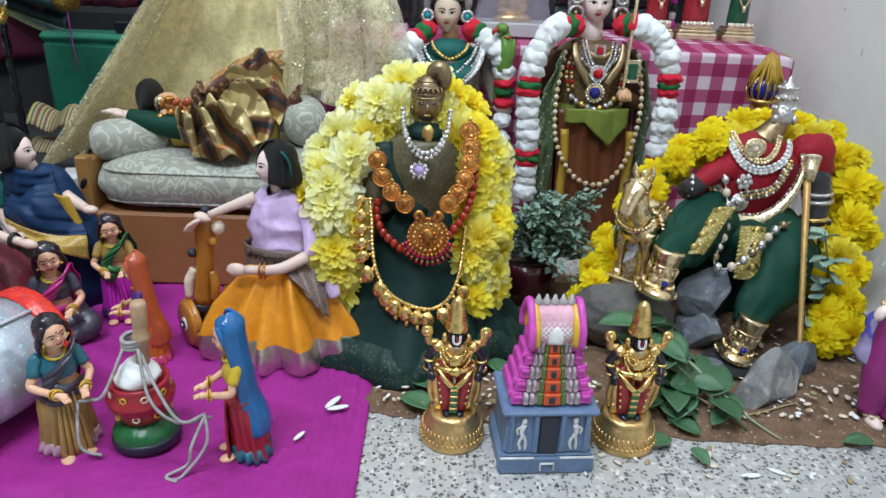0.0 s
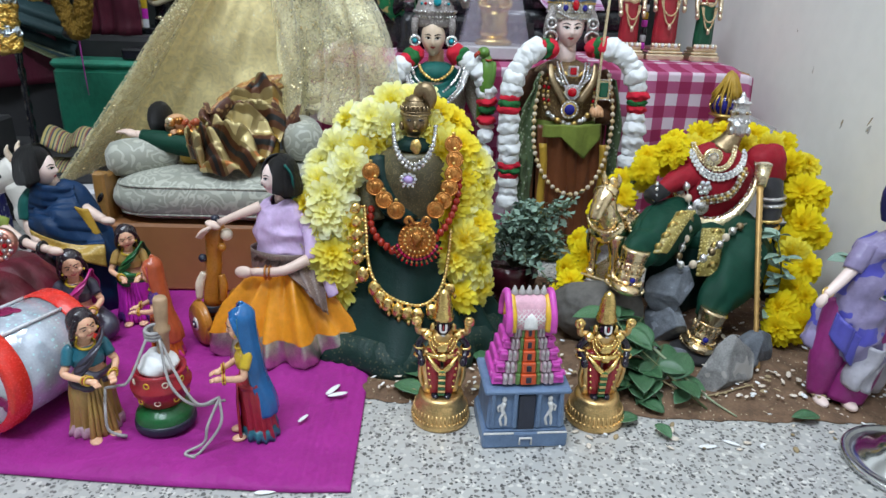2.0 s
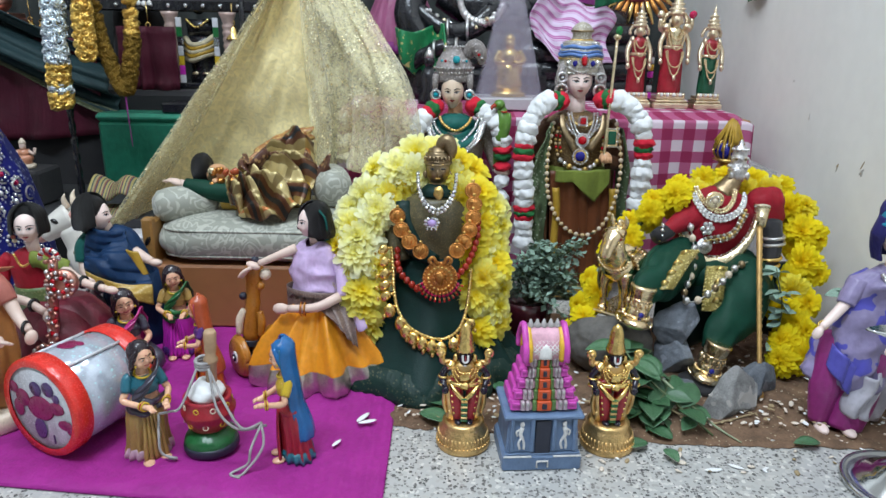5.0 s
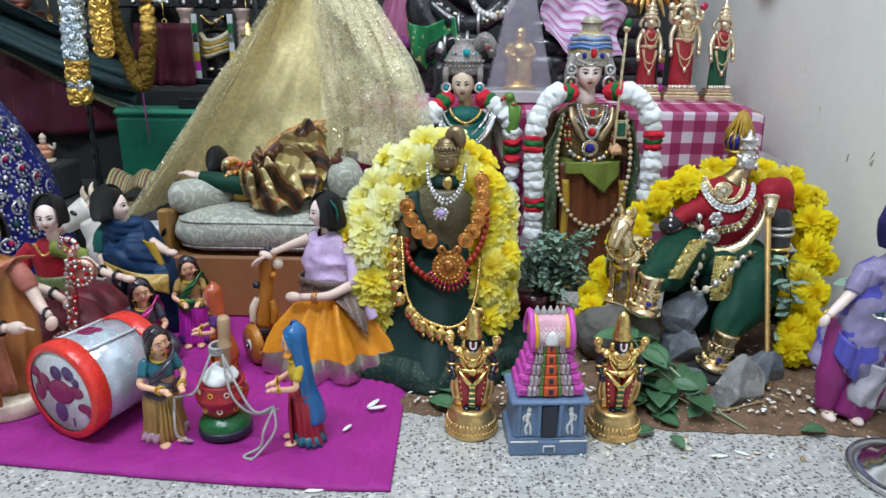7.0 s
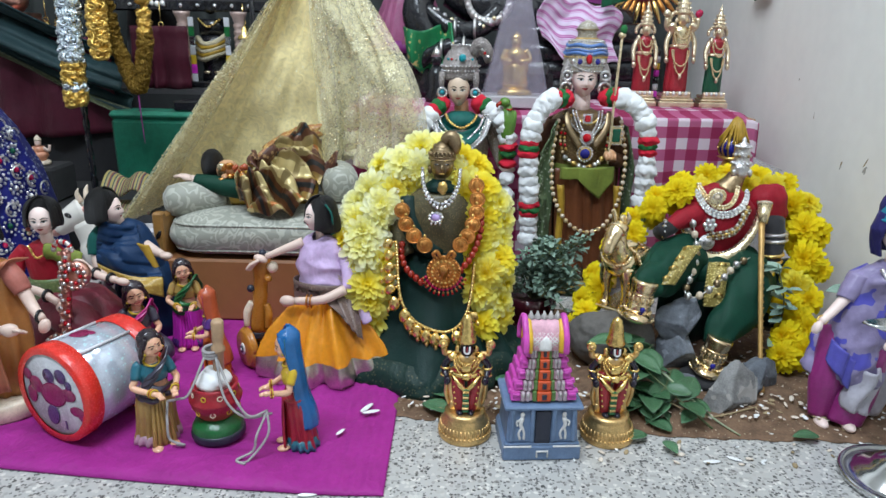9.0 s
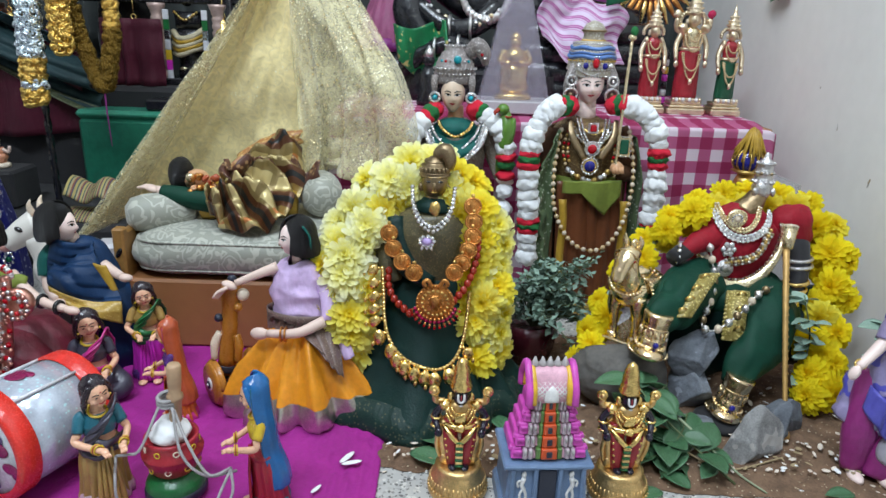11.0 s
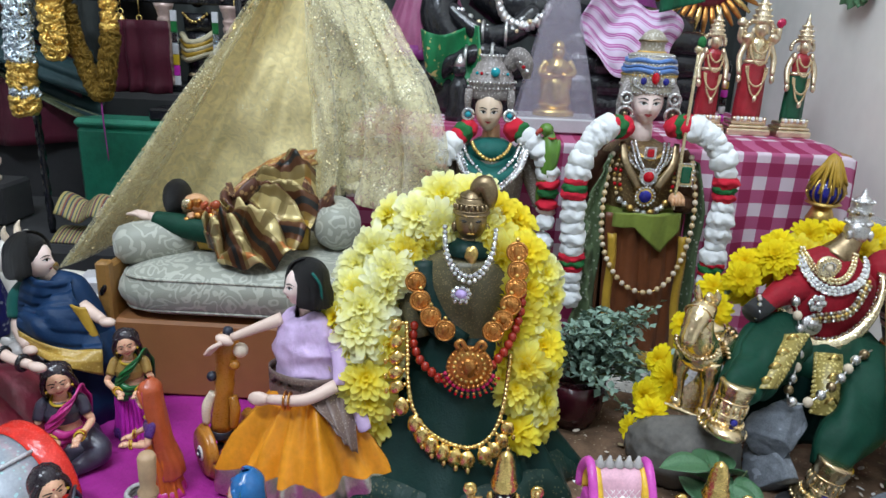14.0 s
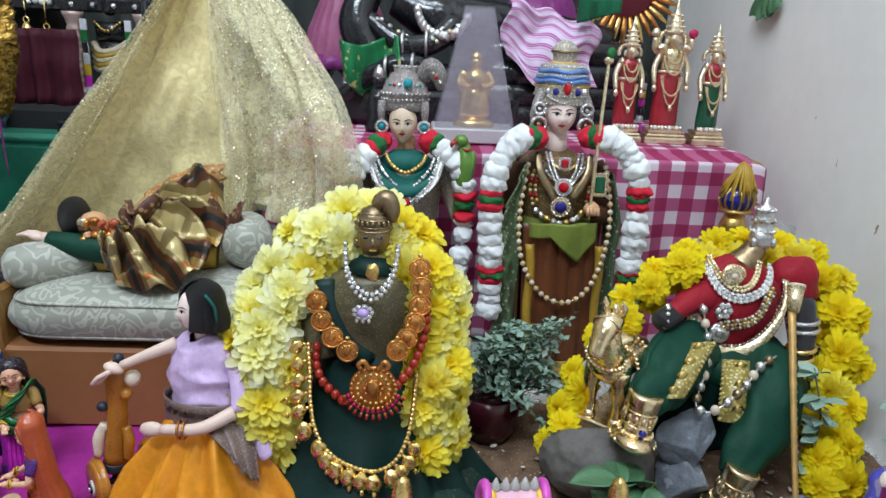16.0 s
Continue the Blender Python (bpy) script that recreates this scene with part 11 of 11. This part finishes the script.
c.lathe([(0.042, 0.0), (0.044, 0.01), (0.034, 0.03), (0.034, 0.12), (0.044, 0.150), (0.038, 0.155)], (-0.064, 1.49, TOP + 0.002), "black_gloss", 28, sy=0.7)
c.make("black_stand", label="black turned stand under the green stole", category="stand")
c = Clay(pose(-0.040, 1.385, TOP + 0.002))
c.lathe([(0.024, 0.0), (0.026, 0.01), (0.018, 0.03), (0.020, 0.06), (0.010, 0.08)], (0, 0, 0), "black_gloss", 20)
c.ell((0, -0.002, 0.09), (0.012, 0.012, 0.014), "black_gloss")
c.lathe([(0.012, 0), (0.009, 0.01), (0.002, 0.022)], (0, 0, 0.098), "silver", 12)
c.make("black_figurine", label="small black figurine with a silver cap", category="figurine")

# fan of gold rays on a maroon disc
fan = thing("sunburst_fan", "maroon round fan edged with gold rays", "fan")
c = Clay()
c.disc((0.462, 1.62, 0.635), 0.066, 0.012, "maroon_silk", (90, 0, 0), 40)
c.make("disc", fan)
for k in range(34):
    a = 6.283 * k / 34
    c = Clay(pose(0.462, 1.612, 0.635, 0, math.degrees(a), 0))
    c.tube([(0, 0, 0.060), (0.002, -0.008, 0.085), (0, -0.002, 0.112 + 0.006 * (k % 2))], [0.0045, 0.0065, 0.003], "copper_gold" if k % 3 else "gold", 8, 8, squash=0.6)
    c.make("ray", fan)
c = Clay()
c.tube([(0.462, 1.63, TOP + 0.002), (0.462, 1.63, 0.60)], 0.008, "black_gloss", 10)
c.make("pole", fan)

# blue and gold ball with a tassel near the wall
orn = thing("tasselled_ball", "dark blue and gold ball ornament with yellow tassel", "ornament")
c = Clay()
c.ell((0.549, 1.165, 0.291), (0.026, 0.026, 0.023), "gem_blue", seg=22)
c.make("ball", orn)
for k in range(7):
    a = math.pi * k / 7
    c = Clay()
    c.tube([(0.549 + 0.027 * math.cos(t) * math.cos(a), 1.165 + 0.027 * math.cos(t) * math.sin(a), 0.291 + 0.024 * math.sin(t)) for t in np.linspace(0, 6.283, 24)], 0.0016, "old_gold", 6)
    c.make("band", orn, "thin gold band")
c = Clay()
c.lathe([(0.014, -0.006), (0.027, 0.0), (0.014, 0.004)], (0.549, 1.165, 0.272), "old_gold", 24)
c.make("collar", orn, "gold collar")
c = Clay()
rs = random.Random(2)
for k in range(60):
    a = rs.uniform(0, 6.28)
    c.tube([(0.550, 1.165, 0.350), (0.550 + 0.010 * math.cos(a), 1.160 + 0.010 * math.sin(a), 0.338), (0.549 + 0.026 * math.cos(a) * rs.uniform(0.6, 1.15), 1.163 + 0.026 * math.sin(a), 0.298 + rs.uniform(-0.010, 0.012))], [0.002, 0.003, 0.002], "ochre_silk", 5, 6)
c.make("tassel", orn, "yellow thread tassel")
c = Clay()
c.lathe([(0.030, 0.0), (0.032, 0.01), (0.012, 0.03), (0.010, 0.20), (0.016, 0.23), (0.022, 0.245), (0.012, 0.270)], (0.549, 1.165, 0), "old_gold", 24)
c.make("stand", orn)
c = Clay()
c.sheet(lambda u, v: (0.560 + 0.075 * u, 1.09 + 0.04 * u, 0.03 + 0.255 * v - 0.03 * u * v), 4, 6, "plastic_film", 0.0015)
c.make("plastic_sheet", label="clear grey plastic sheet leaning by the wall", category="sheet")

# ---- green box on the low step ----
gb = thing("green_box", "dark green lidded box on the black step", "box")
c = Clay()
c.box((-0.680, 1.567, 0.188), (0.365, 0.078, 0.176), "box_green", bev=0.008)
c.make("body", gb)
c = Clay()
c.box((-0.680, 1.567, 0.286), (0.372, 0.084, 0.020), "box_green_light", bev=0.008)
c.make("lid", gb)
c = Clay()
c.box((-0.630, 1.565, 0.310), (0.14, 0.07, 0.026), "black_gloss", bev=0.004)
c.make("black_slab", label="flat black slab on the green box", category="slab")
c = Clay()
c.sheet(lambda u, v: (-0.772 + 0.115 * u, 1.270 + 0.09 * v + 0.01 * math.sin(7 * u), 0.150 + 0.030 * math.sin(math.pi * v) + 0.010 * math.sin(9 * u + 2)), 24, 14, "mat_stripe", 0.004)
c.sheet(lambda u, v: (-0.785 + 0.115 * u, 1.270 + 0.09 * v, 0.103 + 0.03 * math.sin(math.pi * v) * 0.6), 24, 14, "mat_stripe", 0.004)
c.make("striped_cloth", label="folded striped cloth on the black step", category="cloth")

# ---- shrine with pillars, bells and black figure ----
shr = thing("shrine_frame", "dark shrine frame with two carved pale pillars", "shrine")
c = Clay()
c.box((-0.66, 1.74, 0.352), (0.34, 0.12, 0.016), "black_gloss", bev=0.003)
c.make("plinth", shr)
c = Clay()
c.box((-0.70, 1.74, 0.553), (0.62, 0.06, 0.030), "black_gloss", bev=0.004)
c.make("beam", shr)
for x in (-0.722, -0.572):
    c = Clay()
    prof = [(0.022, 0.36), (0.024, 0.37), (0.017, 0.378)]
    for k in range(9):
        prof += [(0.0125, 0.382 + 0.016 * k), (0.0155, 0.388 + 0.016 * k), (0.0155, 0.393 + 0.016 * k)]
    prof += [(0.020, 0.53), (0.022, 0.538)]
    c.lathe(prof, (x, 1.70, 0), "pillar_pink", 18)
    c.make("pillar", shr, "carved pale pink pillar")
for x in (-0.697, -0.602):
    for k, mm in enumerate(("drum_white", "clay_magenta", "clay_yellow", "drum_white", "foil_silver", "clay_green", "drum_white")):
        c = Clay()
        c.box((x, 1.69, 0.368 + 0.024 * k), (0.014, 0.006, 0.0235), mm, bev=0.001)
        c.make("strip", shr)
for k in range(12):
    c = Clay()
    c.ell((-0.95 + 0.045 * k, 1.706, 0.553), 0.006, "gem_clear", seg=8, rings=6)
    c.make("stud", shr)


def bell(x, y, z, s):
    t = thing("brass_bell", "small brass bell hanging from the dark beam", "bell", "bells")
    c = Clay()
    c.lathe([(0.022, 0.0), (0.020, 0.004), (0.013, 0.014), (0.011, 0.026), (0.007, 0.034), (0.002, 0.037)], (x, y, z), "gold", 24)
    c.make("body", t)
    c = Clay()
    c.tube([(x + 0.006 * math.cos(a), y, z + 0.042 + 0.006 * math.sin(a)) for a in np.linspace(0, 6.28, 14)], 0.0015, "gold", 6)
    c.tube([(x, y, z + 0.047), (x, y, 0.56)], 0.0012, "gold", 6)
    c.make("ring", t)
    c = Clay()
    c.tube([(x, y, z + 0.02), (x, y, z - 0.004)], [0.0015, 0.003], "gold", 6)
    c.make("clapper", t)


for x, z in ((-0.780, 0.462), (-0.822, 0.475), (-0.560, 0.470), (-1.085, 0.470), (-1.056, 0.465)):
    bell(x, 1.70, z, 1.0)


def black_figure():
    c = Clay(pose(-0.660, 1.745, 0.36))
    c.lathe([(0.035, 0.0), (0.036, 0.01), (0.030, 0.03), (0.034, 0.06), (0.040, 0.09), (0.028, 0.125)], (0, 0, 0), "black_gloss", 28, sy=0.7)
    for k in range(5):
        c.tube([(-0.040, -0.006, 0.112 - 0.013 * k), (-0.015, -0.034, 0.096 - 0.010 * k), (0.015, -0.032, 0.100 - 0.008 * k), (0.040, -0.006, 0.120 - 0.011 * k)], 0.007, "cream_drape" if k % 2 == 0 else "ochre_silk", 8, 12)
    c.tube([(0, 0, 0.12), (0, 0, 0.16)], [0.034, 0.036], "black_gloss", 18, squash=0.7)
    c.ell((0, -0.004, 0.20), (0.022, 0.022, 0.028), "black_gloss")
    c.beads([(-0.03, -0.02, 0.16), (0, -0.03, 0.14), (0.03, -0.02, 0.16)], 0.004, "gold", 30, 2.0)
    for s in (-1, 1):
        c.ell((s * 0.014, -0.026, 0.022), (0.010, 0.006, 0.005), "gold_pale")
    c.make("black_idol", label="black idol wrapped in cream and gold cloth", category="idol")


cloth("cream_drape", (0.55, 0.48, 0.32), 0.6)
black_figure()


def dark_statue():
    """Upper black figure with a string of pearls, standing behind the shrine."""
    c = Clay(pose(-0.850, 1.82, 0.345))
    c.lathe([(0.075, 0.0), (0.08, 0.10), (0.07, 0.20), (0.085, 0.26), (0.06, 0.34)], (0, 0, 0), "black_cloth", 28, sy=0.6)
    c.ell((0, -0.02, 0.40), (0.05, 0.045, 0.06), "black_gloss")
    c.make("black_statue", label="tall black statue behind the shrine", category="statue")
    c = Clay()
    c.beads([(-0.845, 1.755, 0.66), (-0.832, 1.73, 0.580), (-0.790, 1.71, 0.556), (-0.748, 1.73, 0.580), (-0.735, 1.755, 0.66)], 0.0075, "pearl_white", 120, 2.0, 10)
    c.make("pearl_necklace", label="string of white pearls on the black statue", category="necklace", group="necklaces")


dark_statue()

c = Clay()
c.box((-1.150, 1.72, 0.420), (0.20, 0.16, 0.152), "black_cloth", bev=0.005)
c.make("tall_block", label="black cloth-covered block on the steps", category="pedestal")
c = Clay(pose(-1.165, 1.69, 0.4975))
c.box((0, 0, 0.008), (0.13, 0.09, 0.016), "rose_gold", bev=0.003)
c.box((0, 0, 0.023), (0.11, 0.075, 0.014), "rose_gold", bev=0.003)
c.ell((0, 0, 0.055), (0.04, 0.03, 0.03), "rose_gold", lump=0.3)
c.make("copper_figure", label="copper-pink figure on a stepped base", category="figurine")

# ---- foil garlands hung from a twisted black stand ----
stand = thing("garland_stand", "black twisted metal stand with a cross bar", "stand")
c = Clay()
pts = [(-0.818, 1.335, 0.1 + 0.70 * k / 60) for k in range(61)]
c.tube(pts, 0.0075, "black_gloss", 4, twist=0.55)
c.make("twisted_pole", stand)
c = Clay()
c.tube([(-1.10, 1.335, 0.80), (-0.43, 1.335, 0.80)], 0.006, "black_gloss", 10)
c.make("bar", stand)
c = Clay()
c.tube([(-0.43, 1.335, 0.10), (-0.43, 1.335, 0.80)], 0.006, "black_gloss", 10)
c.make("pole", stand)


def rosette(mat):
    c = Clay()
    for k in range(2):
        c.tube([((1 - 0.32 * k) * math.cos(a) * (1 + 0.12 * math.sin(3 * a)), (1 - 0.32 * k) * math.sin(a), 0.35 * k + 0.25 * math.sin(a * 2)) for a in np.linspace(0, 6.0, 12)], 0.25, mat, 6)
    c.ell((0, 0, 0.42), 0.30, mat, seg=8, rings=6)
    return c.make("rosette_" + mat)


ROSES = {q: rosette(q) for q in ("foil_silver", "foil_gold", "foil_brown")}


def foil_garland(label, strands, r):
    t = thing("foil_garland", label, "garland", "foil garlands")
    rs = random.Random(9)
    for pts, mats, width in strands:
        line = curve(pts, 100)
        c = Clay()
        c.tube(line[::5], width * 0.5, "foil_brown", 8)
        c.make("core", t)
        length = sum((b - a).length for a, b in zip(line, line[1:]))
        rows = int(length / (r * 1.7))
        for k in range(rows):
            u = (k + 0.5) / rows
            p = line[int(u * 100)]
            for n in range(5):
                a = radians(180 + 45 * n + 22 * (k % 2)) + rs.uniform(-0.15, 0.15)
                d = Vector((math.cos(a), math.sin(a), rs.uniform(-0.3, 0.3))).normalized()
                m = Matrix.Translation(p + d * width * 0.8) @ d.to_track_quat("Z", "Y").to_matrix().to_4x4() @ pose(0, 0, 0, 0, 0, rs.uniform(0, 360)) @ Matrix.Scale(r * rs.uniform(0.85, 1.1), 4)
                share("rosette", ROSES[mats(u)], m, t)
    return t


foil_garland("silver and gold foil rose garland hanging from the stand", [([(-0.800, 1.310, 0.80), (-0.800, 1.305, 0.60), (-0.808, 1.300, 0.45), (-0.812, 1.300, 0.335)], lambda u: "foil_silver" if u < 0.76 or 0.86 < u < 0.93 else "foil_gold", 0.021)], 0.0115)
foil_garland("gold foil rose garland hanging from the stand", [([(-0.744, 1.312, 0.80), (-0.744, 1.305, 0.60), (-0.748, 1.302, 0.435)], lambda u: "foil_gold", 0.017)], 0.0115)
foil_garland("dull gold foil garland looped from the stand", [([(-0.738, 1.335, 0.80), (-0.738, 1.34, 0.52), (-0.720, 1.34, 0.43), (-0.692, 1.335, 0.370), (-0.672, 1.335, 0.43), (-0.664, 1.34, 0.52), (-0.666, 1.335, 0.80)], lambda u: "foil_brown" if u < 0.8 else "foil_gold", 0.012)], 0.0095)
c = Clay()
c.tube([(-0.690, 1.33, 0.372), (-0.688, 1.325, 0.32), (-0.686, 1.325, 0.25)], [0.0022, 0.001], "purple_sheen", 6, 8)
c.make("thread_tail", label="thin purple thread hanging from the garland", category="thread")

# sprig hung on the wall
t = thing("wall_sprig", "green mango-leaf sprig hanging on the wall", "leaves")
c = Clay()
c.tube([(WALL_X - 0.004, 1.40, 0.72), (WALL_X - 0.008, 1.40, 0.60)], 0.0015, "stem", 6)
c.make("string", t)
rs = random.Random(3)
for k in range(11):
    m = pose(WALL_X - 0.010, 1.40, 0.605 - 0.002 * k, -60 - 8 * (k % 3), 0, 0)
    a = -70 + 14 * k
    share("leaf", proto_leaf, Matrix.Translation((WALL_X - 0.012 - 0.002 * (k % 3), 1.40 + 0.004 * (k - 5), 0.610)) @ pose(0, 0, 0, a * 0.75, 0, 0) @ pose(0, 0, 0, -90, 0, 0) @ pose(0, 0, 0, 0, 60, 0) @ Matrix.Scale(rs.uniform(0.030, 0.042), 4), t)

# ---- patterns for repeats leave the scene ----
for ob in (proto_leaf, proto_herb, *FLOWERS.values(), *POMS.values(), *ROSES.values()):
    bpy.data.objects.remove(ob)
